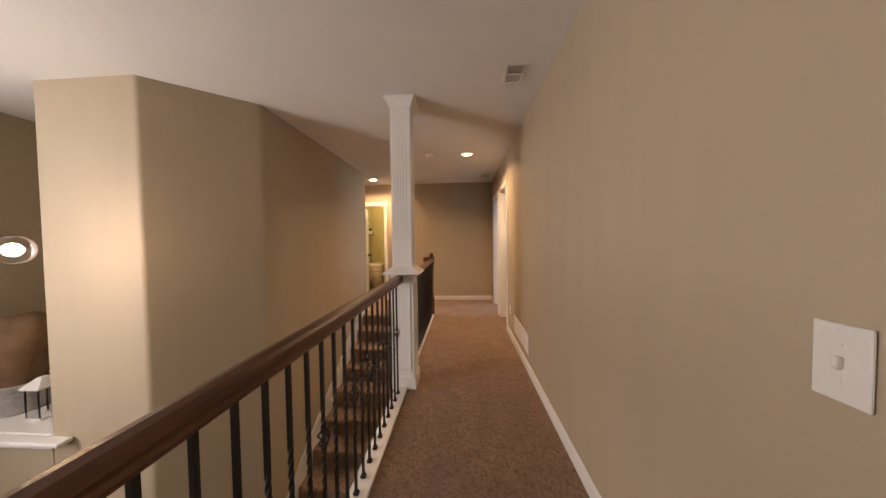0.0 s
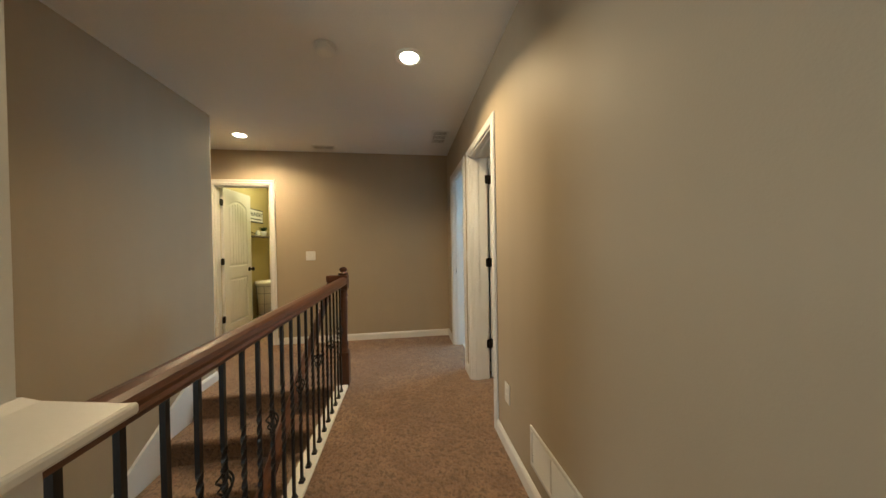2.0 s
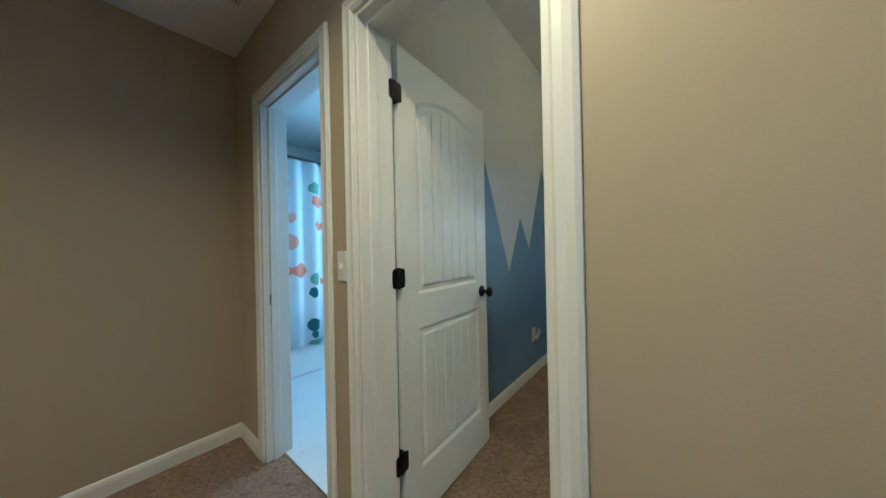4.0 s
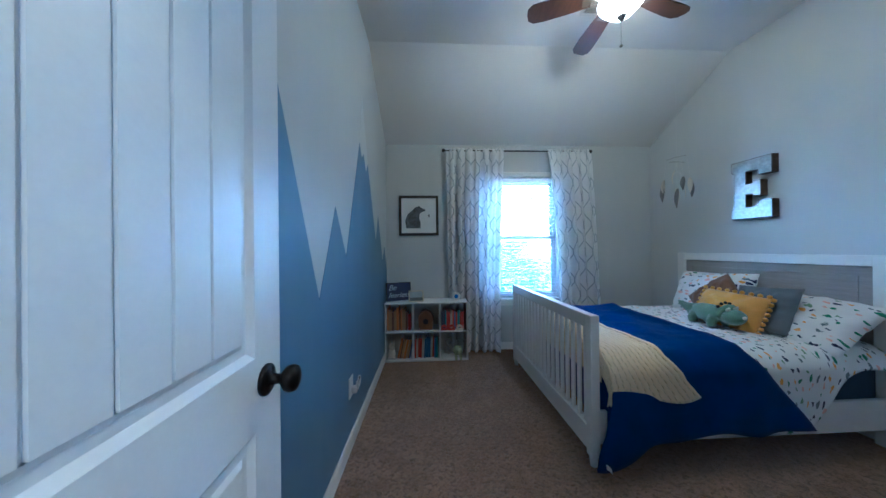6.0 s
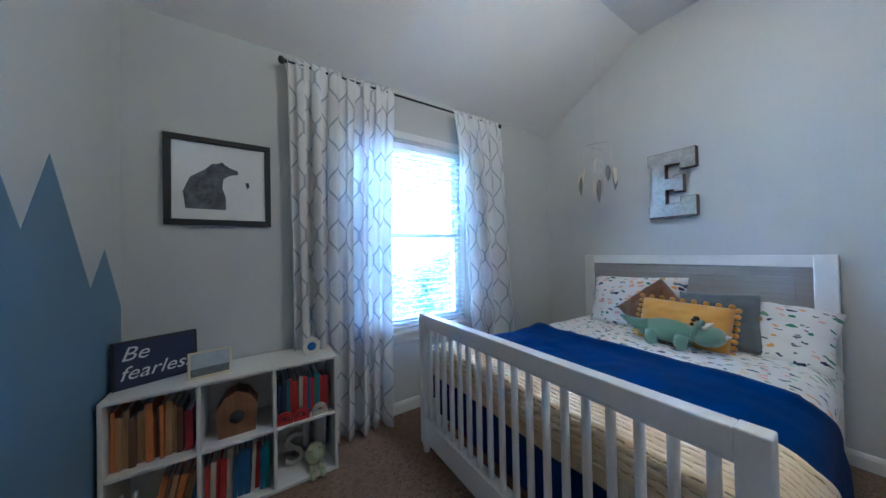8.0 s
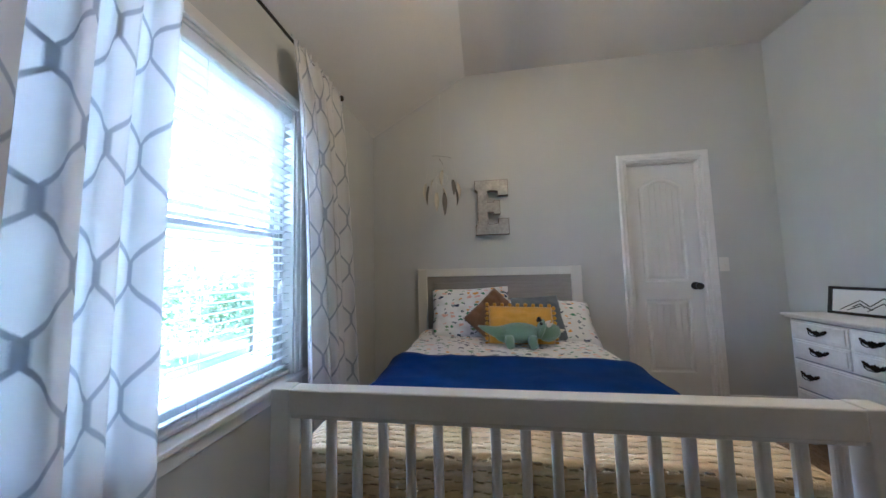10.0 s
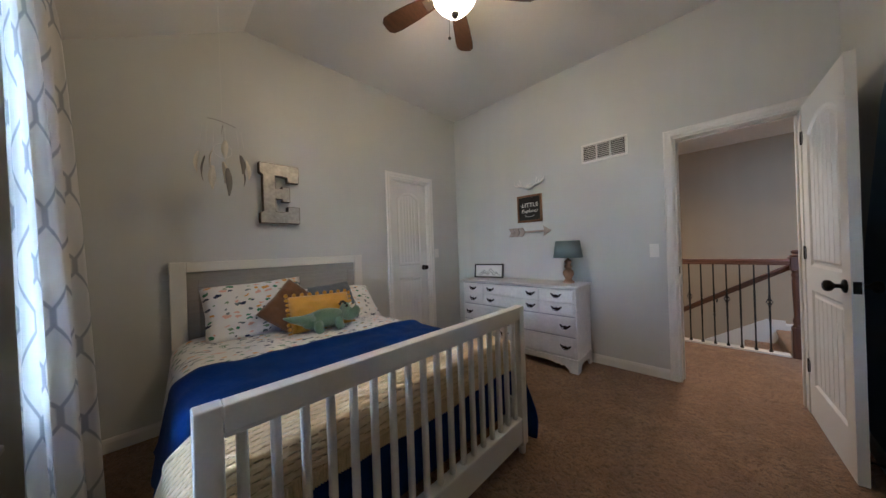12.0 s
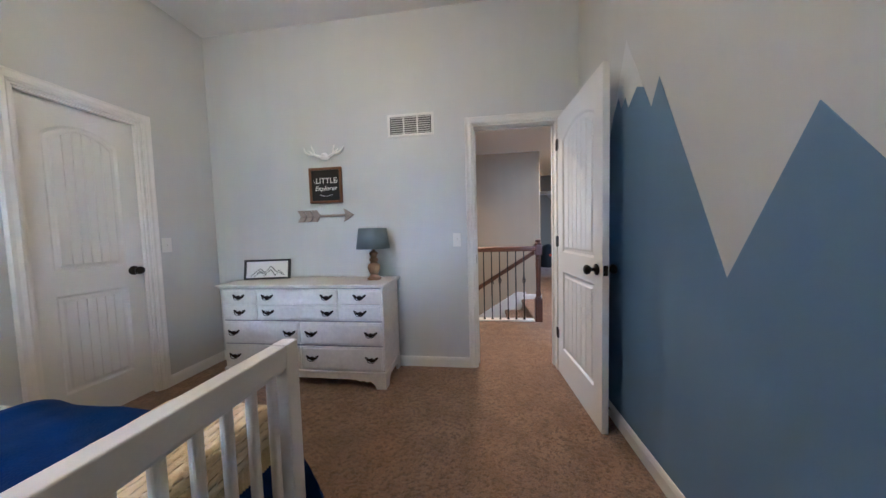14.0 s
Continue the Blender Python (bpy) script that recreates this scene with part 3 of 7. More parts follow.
walls("wall_bath", [((XM, 7.4, 0), (2.8, 7.5, HC)), ((2.7, YM + 0.06, 0), (2.8, 7.4, HC)), ((XM, YM + 0.061, 0), (2.7, YM + 0.10, HC)), ((XM - 0.06, YE + 0.12, 0), (XM, 7.5, HC)), ((XM, D2[1] + 0.002, 0), (XM + 0.058, YE + 0.12, HC))], GREY)
TILE = mat("white_vinyl_floor", (0.70, 0.71, 0.72), 0.3, var=0.06, bump=0.03)
solo("floor_bath", bx(B(), (XM + 0.02, YM + 0.1, 0.001), (2.7, 7.4, 0.008)), TILE, "pale vinyl bathroom floor", "floor", kind="structure")

bm = B()
bx(bm, (-0.46, -2.0, -0.12), (XM, TOPY, 0))
bx(bm, (-7.3, TOPY, -0.12), (XM, 8.3, 0))
bx(bm, (-7.3, 3.6, -0.12), (-3.97, TOPY, 0))
bx(bm, (XM, YH - 0.8, -0.12), (XW + 0.14, 8.3, 0))
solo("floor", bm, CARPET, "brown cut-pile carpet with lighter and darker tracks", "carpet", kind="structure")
solo("floor_below", bx(B(), (-4.2, -2.1, LOW - 0.1), (0.8, 5.2, LOW)), CARPET, "brown carpet at the foot of the stairs", "floor", kind="structure")

solo("ceiling_hall", bx(B(), (-4.2, -2.12, HC), (XM, 6.3, HC + 0.1)), CEIL, "off-white flat hallway ceiling", "ceiling", kind="structure")
solo("ceiling_rooms", bx(bx(bx(B(), (-7.3, 6.3, HC), (-1.25, 8.4, HC + 0.1)), (-7.3, 3.5, HC), (-4.2, 6.3, HC + 0.1)), (XM, YM + 0.06, HC), (2.85, 7.6, HC + 0.1)), CEIL, "off-white ceiling of the rooms beside the hallway", "ceiling", kind="structure")
bm = prism(B(), [(6.45, HC - 0.004), (7.99, 0.95), (7.99, HC - 0.004)], 3.2, Matrix(((0, 0, 1, -7.19), (1, 0, 0, 0), (0, 1, 0, 0), (0, 0, 0, 1))))
bmesh.ops.recalc_face_normals(bm, faces=bm.faces)
solo("ceiling_loft_slope", bm, CEIL, "white sloping loft ceiling", "ceiling", kind="structure")
bm = prism(B(), [(XB - 0.06, FZ), (KX, FZ), (XW, SZ), (XW + 0.14, SZ - 0.09), (XW + 0.14, SZ + 0.1), (KX + 0.05, FZ + 0.1), (XB - 0.06, FZ + 0.1)], YM - YH + 0.24, Matrix.Translation((0, YM + 0.12, 0)) @ Matrix.Rotation(radians(90), 4, "X"))
solo("ceiling_bedroom", bm, CEIL, "white vaulted bedroom ceiling sloping down to the window", "ceiling", kind="structure")

# painted mountains: a thin coat on the mural wall
FLIP = Matrix.Translation((0, YM, 0)) @ Matrix.Rotation(radians(90), 4, "X")
ridge = [(0.845, 1.178), (1.117, 1.01), (1.444, 1.82), (1.499, 1.89), (1.531, 1.82), (1.575, 1.86), (1.605, 1.791), (1.686, 1.86), (1.743, 1.83), (1.805, 1.707), (1.862, 1.815), (2.225, 0.988), (2.46, 1.445), (2.648, 1.171), (3.012, 1.998), (3.072, 1.909), (3.132, 1.959), (3.212, 1.84), (3.282, 1.924), (3.612, 1.292), (3.745, 1.549), (3.995, 1.089), (4.12, 1.247), (4.28, 0.981)]
mural_wall = bpy.data.objects["wall_mural"]
part("painted_mountains", prism(B(), [(0.845, 0.004)] + ridge + [(4.28, 0.004)], 0.002, FLIP), BLUE, mural_wall, "matt blue painted mountain ridge")
part("painted_snow_cap", prism(B(), [(1.578, 2.15)] + ridge[2:9][::-1], 0.002, FLIP), SNOW, mural_wall, "pale painted snow cap")
part("painted_snow_cap", prism(B(), [(3.10, 2.40)] + ridge[14:19][::-1], 0.002, FLIP), SNOW, mural_wall, "pale painted snow cap")

# baseboards
BASE = [(0, 0), (0.014, 0), (0.014, 0.062), (0.009, 0.078), (0.004, 0.086), (0, 0.086)]


def baseboard(name, runs):
    bm = B()
    for a, b in runs:
        sweep(bm, BASE, (*a, 0.0), (*b, 0.0))
    bmesh.ops.recalc_face_normals(bm, faces=bm.faces)
    return solo(name, bm, TRIM, "white painted wooden baseboard", "baseboard", kind="structure")


e = 0.003
baseboard("baseboard_hall", [((XH - e, D1[0] - 0.06), (XH - e, -1.6)), ((XH - e, D2[0] - 0.06), (XH - e, D1[1] + 0.06)), ((XH - e, YE), (XH - e, D2[1] + 0.06)), ((DL[1] + 0.06, YE - e), (XH, YE - e)), ((-3.85, YE - e), (DL[0] - 0.06, YE - e)), ((XS, 5.15 + e), (-3.85, 5.15 + e)), ((XS + e, TOPY + 0.05), (XS + e, 5.15))])
baseboard("baseboard_bedroom", [((XB + e, YH), (XB + e, D1[0] - 0.06)), ((XB, YM - e), (XW, YM - e)), ((XW - e, YM), (XW - e, YH)), ((XW, YH + e), (DC[1] + 0.06, YH + e)), ((DC[0] - 0.06, YH + e), (XB, YH + e)), ((XB + e, D1[1] + 0.06), (XB + e, YM))])

# door casings and jambs
CAS = [(0, 0), (0.060, 0), (0.060, 0.010), (0.050, 0.018), (0.030, 0.013), (0.012, 0.016), (0.004, 0.011), (0, 0.011)]


def casing(name, axis, face, side, lo, hi, head, label="white moulded door casing"):
    """Three mitred boards round an opening; the moulding stands proud of the face towards side."""
    th = thing(name, (face, lo, 0) if axis == 1 else (lo, face, 0), label, "door casing", kind="structure")

    def pt(a, z, d):
        return Vector((face + side * d, a, z)) if axis == 1 else Vector((a, face + side * d, z))
    for which in ("left", "right", "head"):
        bm = B()
        for d, w0 in ((0, 0),):
            rings = []
            for end in (0, 1):
                ring = []
                for u, t in CAS:
                    t += 0.002
                    if which == "head":
                        ring.append(bm.verts.new(pt(lo - u if end == 0 else hi + u, head + u, t)))
                    else:
                        a = lo - u if which == "left" else hi + u
                        ring.append(bm.verts.new(pt(a, 0 if end == 0 else head + u, t)))
                rings.append(ring)
            n = len(CAS)
            for k in range(n):
                bm.faces.new([rings[0][k], rings[0][(k + 1) % n], rings[1][(k + 1) % n], rings[1][k]])
            bm.faces.new(rings[0])
            bm.faces.new(rings[1][::-1])
        bmesh.ops.recalc_face_normals(bm, faces=bm.faces)
        part("casing_board", bm, TRIM, th)
    return th


def jamb(name, axis, a0, a1, lo, hi, head, stop):
    """Lining of an opening through the wall from a0 to a1, with a door stop."""
    th = thing(name, (a0, lo, 0) if axis == 1 else (lo, a0, 0), "white painted door jamb", "door jamb", kind="structure")
    t = 0.016

    def put(p0, p1, q0, q1, z0, z1):
        bm = B()
        rb(bm, (p0, q0, z0), (p1, q1, z1), 0.002, 1) if axis == 1 else rb(bm, (q0, p0, z0), (q1, p1, z1), 0.002, 1)
        part("jamb_board", bm, TRIM, th)
    put(a0, a1, lo, lo + t, 0, head)
    put(a0, a1, hi - t, hi, 0, head)
    put(a0, a1, lo + t, hi - t, head - t, head)
    if stop:
        s0, s1 = stop
        put(s0, s1, lo + t, lo + t + 0.011, 0, head - t)
        put(s0, s1, hi - t - 0.011, hi - t, 0, head - t)
        put(s0, s1, lo + t + 0.011, hi - t - 0.011, head - t - 0.011, head - t)
    return th


casing("trim_bedroom_door_hall_side", 1, XH, -1, *D1, DH)
casing("trim_bedroom_door_inside", 1, XB, 1, *D1, DH)
jamb("trim_bedroom_jamb", 1, XH - 0.002, XB + 0.002, *D1, DH, (XH + 0.035, XH + 0.075))
casing("trim_bath_door", 1, XH, -1, *D2, DH)
jamb("trim_bath_jamb", 1, XH - 0.002, XM + 0.062, *D2, DH, (XH + 0.035, XH + 0.075))
casing("trim_laundry_door", 0, YE, -1, *DL, DH)
jamb("trim_laundry_jamb", 0, YE - 0.002, YE + 0.122, *DL, DH, (YE + 0.035, YE + 0.075))
casing("trim_closet_door", 0, YH, 1, *DC, DH)
jamb("trim_closet_jamb", 0, YH - 0.122, YH + 0.002, *DC, DH, (YH - 0.040, YH - 0.010))
casing("trim_loft_opening", 1, -3.85, 1, 5.22, 6.02, DH)
jamb("trim_loft_jamb", 1, -3.972, -3.848, 5.22, 6.02, DH, None)


# ---------------------------------------------------------------- doors
def door_leaf(name, w, h, m, label, knobs=True, hinges=(0.313, 1.06, 1.82), hinge_side=-1, both=True, knob_z=0.92, hinge_w=0.07, hinge_shift=0.0):
    """A two-panel arch-top door with planked panels. Local x runs from the hinge, y is the thickness, z up."""
    th = thing(name, m.translation, label, "door", kind="structure")
    T = 0.035
    bm = B()
    st, rail_b, rail_m0, rail_m1, rail_t = 0.105, 0.22, 0.83, 0.98, 0.13
    x0, x1 = st, w - st
    top = h - rail_t

    def arch(x):
        return top - 0.075 * (2 * (x - w / 2) / (x1 - x0)) ** 2
    # stiles and rails
    bx(bm, (0, -T / 2, 0), (st, T / 2, h), m=m)
    bx(bm, (w - st, -T / 2, 0), (w, T / 2, h), m=m)
    bx(bm, (st, -T / 2, 0), (x1, T / 2, rail_b), m=m)
    bx(bm, (st, -T / 2, rail_m0), (x1, T / 2, rail_m1), m=m)
    n = 12
    xs = [x0 + (x1 - x0) * k / n for k in range(n + 1)]
    prism(bm, [(x, arch(x)) for x in xs] + [(x1, h), (x0, h)], T, m @ Matrix.Translation((0, T / 2, 0)) @ Matrix.Rotation(radians(90), 4, "X"))
    frame_ob = part("door_frame", bm, DOORP, th, "white painted stiles and rails")
    # panels: a raised field of narrow planks inside a sloped moulding, on both faces
    for z0, z1, arched in ((rail_b, rail_m0, False), (rail_m1, None, True)):
        bm = B()
        bx(bm, (x0, -0.008, z0), (x1, 0.008, (z1 or top - 0.08)), m=m)
        for s in (1, -1):
            def head(x):
                return arch(x) if arched else z1
            rings = []
            for ins, d in ((0.0, T / 2), (0.014, 0.008), (0.030, 0.009), (0.040, T / 2 - 0.003)):
                pts = [(x0 + ins, z0 + ins), (x1 - ins, z0 + ins)] + [(x0 + ins + (x1 - x0 - 2 * ins) * k / n, 0) for k in range(n, -1, -1)]
                pts = pts[:2] + [(x, head(x0 + (x1 - x0) * (n - i) / n) - ins) for i, (x, _) in enumerate(pts[2:])]
                rings.append([bm.verts.new(m @ Vector((x, s * d, z))) for x, z in pts])
            for p, q in zip(rings, rings[1:]):
                for k in range(len(p)):
                    bm.faces.new([p[k], p[(k + 1) % len(p)], q[(k + 1) % len(p)], q[k]])
            # planks with grooves between
            ins, g = 0.040, 0.0035
            f0, f1 = x0 + ins, x1 - ins
            for k in range(6):
                a, b = f0 + (f1 - f0) * k / 6 + (g if k else 0), f0 + (f1 - f0) * (k + 1) / 6 - (g if k < 5 else 0)

                def fieldtop(x):
                    u = (x - f0) / (f1 - f0)
                    return head(x0 + (x1 - x0) * u) - ins
                d = T / 2 - 0.003
                mid = (a + b) / 2
                quad = [(a, z0 + ins), (b, z0 + ins), (b, fieldtop(b)), (mid, fieldtop(mid)), (a, fieldtop(a))]
                bm.faces.new([bm.verts.new(m @ Vector((x, s * d, z))) for x, z in quad])
                for p, q in (((a, z0 + ins), (a, fieldtop(a))), ((b, z0 + ins), (b, fieldtop(b)))):
                    bm.faces.new([bm.verts.new(m @ Vector((x, s * yy, z))) for (x, z), yy in ((p, d), (q, d), (q, d - 0.005), (p, d - 0.005))])
            bm.faces.new([bm.verts.new(m @ Vector((x, s * (T / 2 - 0.008), z))) for x, z in ((f0, z0 + ins), (f1, z0 + ins), (f1, fieldtop(f1)), ((f0 + f1) / 2, fieldtop((f0 + f1) / 2)), (f0, fieldtop(f0)))])
        bmesh.ops.recalc_face_normals(bm, faces=bm.faces)
        part("door_panel", bm, DOORP, th, "arched planked upper panel" if arched else "planked lower panel")
    # knob, rose, latch
    if knobs:
        for s in ((1, -1) if both else (knobs,)):
            k = m @ Matrix.Translation((w - 0.065, s * T / 2, knob_z)) @ Matrix.Rotation(radians(-90 * s), 4, "X")
            bm = lathe(B(), [(0.033, 0), (0.033, 0.006), (0.026, 0.010), (0.012, 0.013), (0.010, 0.030), (0.016, 0.036), (0.026, 0.044), (0.029, 0.054), (0.026, 0.064), (0.014, 0.070), (0, 0.071)], k, 24)
            part("door_knob", bm, BRONZE, th, "oil-rubbed bronze door knob")
        part("latch_plate", rb(B(), (w - 0.0008, -0.0125, knob_z - 0.029), (w + 0.0016, 0.0125, knob_z + 0.029), 0.002, 1, m), BRONZE, th, "dark latch plate")
    for z in hinges:
        bm = B()
        hw, hh = hinge_w / 2, 0.040
        leaf = [(hw, -hh), (hw, hh), (0.012, hh), (0.0035, hh - 0.0035), (0, hh - 0.012), (0, -hh + 0.012), (0.0035, -hh + 0.0035), (0.012, -hh)]
        for sgn in (1, -1):
            prism(bm, [(-hw + sgn * (a - hw), b) for a, b in (leaf if sgn > 0 else leaf[::-1])], 0.004, m @ Matrix.Translation((hinge_shift, hinge_side * T / 2 + 0.002, z)) @ Matrix.Rotation(math.pi / 2, 4, "X"))
        lathe(bm, [(0, z - 0.045), (0.005, z - 0.044), (0.0065, z - 0.041), (0.0065, z + 0.041), (0.005, z + 0.044), (0, z + 0.045)], m @ Matrix.Translation((hinge_shift - hinge_w / 2, hinge_side * T / 2, 0)), 12)
        rb(bm, (-0.004, -T / 2 + 0.002, z - 0.040), (0.0005, T / 2 - 0.006, z + 0.040), 0.001, 1, m)
        part("hinge", bm, BRONZE, th, "black butt hinge")
    return th


ang = 2.6
door_leaf("door_1", 0.735, 2.02, Matrix.Translation((XB + 0.034, D1[1] + 0.004, 0.012)) @ Matrix.Rotation(radians(ang), 4, "Z"), "white two-panel arched door standing open against the mural wall", hinge_side=-1, hinge_shift=0.018)
door_leaf("door_2", DC[1] - DC[0] - 0.038, 2.015, Matrix.Translation((DC[1] - 0.019, YH - 0.062, 0.012)) @ Matrix.Rotation(radians(180), 4, "Z"), "white two-panel arched closet door, shut", hinges=(), knob_z=0.94)
door_leaf("door_3", 0.66, 2.02, Matrix.Translation((DL[0] + 0.036, YE + 0.125, 0.012)) @ Matrix.Rotation(radians(90.5), 4, "Z"), "white two-panel arched laundry door standing half open", hinge_side=-1)
strike = thing("trim_bath_strike", (XH + 0.05, D2[1] - 0.016, 0.92), "dark strike plate on the bathroom door jamb", "strike plate", kind="structure")
part("plate", rb(B(), (XH + 0.03, D2[1] - 0.019, 0.89), (XH + 0.065, D2[1] - 0.0155, 0.95), 0.002, 1), BRONZE, strike)

strike = thing("trim_bedroom_strike", (XH + 0.09, D1[0] + 0.016, 0.93), "dark strike plate on the bedroom door jamb", "strike plate", kind="structure")
part("plate", rb(B(), (XH + 0.088, D1[0] + 0.0155, 0.90), (XH + 0.130, D1[0] + 0.0190, 0.965), 0.002, 1), BRONZE, strike)

# ---------------------------------------------------------------- stairs
RISE, RUN = 0.183, 0.283
stairs = thing("stairs", (-1.06, TOPY, 0), "carpeted brown staircase going down beside the hallway", "stairs", kind="structure")
for k in range(1, 15):
    y1 = TOPY - RUN * (k - 1)
    bm = B()
    bx(bm, (XS + 0.02, y1 - RUN, -RISE * k - 0.3), (-0.47, y1, -RISE * k))
    rb(bm, (XS + 0.02, y1 - RUN - 0.022, -RISE * k - 0.045), (-0.47, y1 - RUN + 0.03, -RISE * k + 0.004), 0.018, 3)
    part("step", bm, CARPET, stairs)
bm = B()
rb(bm, (XS + 0.02, TOPY - 0.022, -0.045), (-0.47, TOPY + 0.03, 0.003), 0.018, 3)
bx(bm, (XS + 0.02, TOPY - 0.005, -0.4), (-0.47, TOPY + 0.1, -0.01))
part("step", bm, CARPET, stairs)
bm = B()
L = 3.9
prism(bm, [(TOPY + 0.06, 0.004), (TOPY + 0.06, 0.12), (TOPY - 0.10, 0.12), (TOPY - L, 0.12 - (L - 0.1) * RISE / RUN), (TOPY - L, -0.30 - (L - 0.1) * RISE / RUN), (TOPY - 0.1, -0.30)], 0.018, Matrix(((0, 0, 1, XS + 0.001), (1, 0, 0, 0), (0, 1, 0, 0), (0, 0, 0, 1))))
solo("trim_stair_skirt", bm, TRIM, "white sloping stair skirt board", "skirt board", kind="structure")
solo("trim_hall_fascia", rb(rb(B(), (-0.480, -2.0, -0.24), (-0.461, TOPY - 0.01, 0.0), 0.003, 1), (-0.510, -2.0, 0.003), (-0.408, TOPY - 0.03, 0.024), 0.006, 2), TRIM, "white painted board under the balusters", "trim", kind="structure")

# plant ledge in the foyer
solo("trim_foyer_ledge", rb(rb(rb(B(), (-4.07, 1.905, -0.198), (-2.86, 1.997, -0.166), 0.01, 2), (-4.07, 2.003, -0.197), (-3.06, 3.3, -0.165), 0.01, 2), (-4.07, 1.97, -0.26), (-3.01, 1.998, -0.2), 0.004, 1), TRIM, "white painted plant ledge cap", "ledge", kind="structure")

# ---------------------------------------------------------------- hallway things
RAIL = [(-0.030, 0), (0.030, 0), (0.034, 0.012), (0.030, 0.022), (0.033, 0.034), (0.030, 0.048), (0.020, 0.058), (0, 0.062), (-0.020, 0.058), (-0.030, 0.048), (-0.033, 0.034), (-0.030, 0.022), (-0.034, 0.012)]


def rail_bar(a, b):
    bm = B()
    sweep(bm, RAIL, a, b)
    bmesh.ops.recalc_face_normals(bm, faces=bm.faces)
    return bm


def baluster_mesh(z0, z1):
    """Square iron bar with a twisted length in the middle, at x = y = 0."""
    bm = B()
    s, rows = 0.0063, []
    tw0, tw1 = z0 + 0.30, z0 + 0.62
    zs = [z0, tw0] + [tw0 + (tw1 - tw0) * k / 28 for k in range(1, 29)] + [z1]
    for z in zs:
        t = max(0.0, min(1.0, (z - tw0) / (tw1 - tw0))) * math.pi * 4
        rows.append([bm.verts.new((s * 1.414 * math.cos(t + math.pi / 4 + k * math.pi / 2), s * 1.414 * math.sin(t + math.pi / 4 + k * math.pi / 2), z)) for k in range(4)])
    for p, q in zip(rows, rows[1:]):
        for k in range(4):
            bm.faces.new([p[k], p[(k + 1) % 4], q[(k + 1) % 4], q[k]])
    bm.faces.new(rows[-1])
    return bm


def basket_mesh(z):
    bm = B()
    for k in range(4):
        pts = []
        for i in range(13):
            u = i / 12
            r = 0.019 * math.sin(math.pi * u) ** 0.8 + 0.003
            a = k * math.pi / 2 + u * math.pi * 1.0
            pts.append((r * math.cos(a), r * math.sin(a), z - 0.038 + 0.076 * u))
        tube(bm, pts, 0.0034, 6)
    for dz in (-0.042, 0.042):
        lathe(bm, [(0.008, z + dz - 0.008), (0.011, z + dz), (0.008, z + dz + 0.008)], None, 10)
    return bm


def balustrade(name, x, y0, y1, top, label, phase, lead, pitch=0.1015):
    th = thing(name, (x, (y0 + y1) / 2, 0), label, "balustrade", "balustrade runs")
    part("handrail", rail_bar((x, y0, top - 0.062), (x, y1, top - 0.062)), DARKWOOD, th, "dark stained oak handrail with a moulded profile")
    n = int((y1 - y0) / pitch)
    first = shoe0 = bask0 = None
    for k in range(n):
        y = y1 - lead - k * pitch
        if y < y0 + 0.02:
            break
        m = Matrix.Translation((x, y, 0))
        if first is None:
            first = part("baluster", baluster_mesh(0.024, top - 0.060), IRON, th, "black twisted iron baluster")
            b = first
            b.matrix_basis = m
            shoe0 = part("shoe", rb(rb(B(), (-0.014, -0.014, 0.024), (0.014, 0.014, 0.040), 0.004, 1), (-0.010, -0.010, 0.040), (0.010, 0.010, 0.052), 0.004, 1), IRON, b)
            shoe0.matrix_parent_inverse = Matrix()
        else:
            b = again(first, m, th)
            s = again(shoe0, Matrix(), b)
            s.matrix_parent_inverse = Matrix()
        if (k + phase) % 3 == 0:
            if bask0 is None:
                bask0 = part("basket", basket_mesh(0.53), IRON, b, "twisted iron basket knuckle")
                bask0.matrix_parent_inverse = Matrix()
            else:
                s = again(bask0, Matrix(), b)
                s.matrix_parent_inverse = Matrix()
    return th


CY0, CY1, CX0, CX1 = 2.475, 2.645, -0.525, -0.355     # column shaft
balustrade("balustrade", RX - 0.02, -1.9, CY0 - 0.012, RZ + 0.014, "dark oak handrail on black twisted iron balusters along the hallway", 0, 0.118)
balustrade("balustrade", RX + 0.005, CY1 + 0.012, 4.82, RZ, "dark oak handrail on black iron balusters beside the stairs", 0, 0.136)

# newel post
th = thing("newel_post", (RX, 4.862, 0), "dark stained turned oak newel post at the head of the stairs", "newel post")
m = Matrix.Translation((RX, 4.862, 0))
part("base_block", rb(B(), (RX - 0.042, 4.820, 0), (RX + 0.042, 4.904, 0.30), 0.006, 2), DARKWOOD_UP, th)
part("turned_shaft", lathe(B(), [(0.040, 0.30), (0.036, 0.315), (0.028, 0.325), (0.032, 0.345), (0.034, 0.37), (0.026, 0.40), (0.028, 0.50), (0.033, 0.70), (0.034, 0.76), (0.028, 0.785), (0.036, 0.80), (0.036, 0.81), (0.030, 0.83), (0.034, 0.85), (0.040, 0.855)], m, 24), DARKWOOD_UP, th)
part("top_block", rb(B(), (RX - 0.040, 4.822, 0.855), (RX + 0.040, 4.902, 0.985), 0.005, 2), DARKWOOD_UP, th)
part("finial", lathe(B(), [(0.036, 0.985), (0.043, 0.992), (0.043, 1.002), (0.026, 1.010), (0.024, 1.018), (0.034, 1.026), (0.035, 1.038), (0.026, 1.050), (0.010, 1.056), (0, 1.057)], m, 24), DARKWOOD_UP, th)

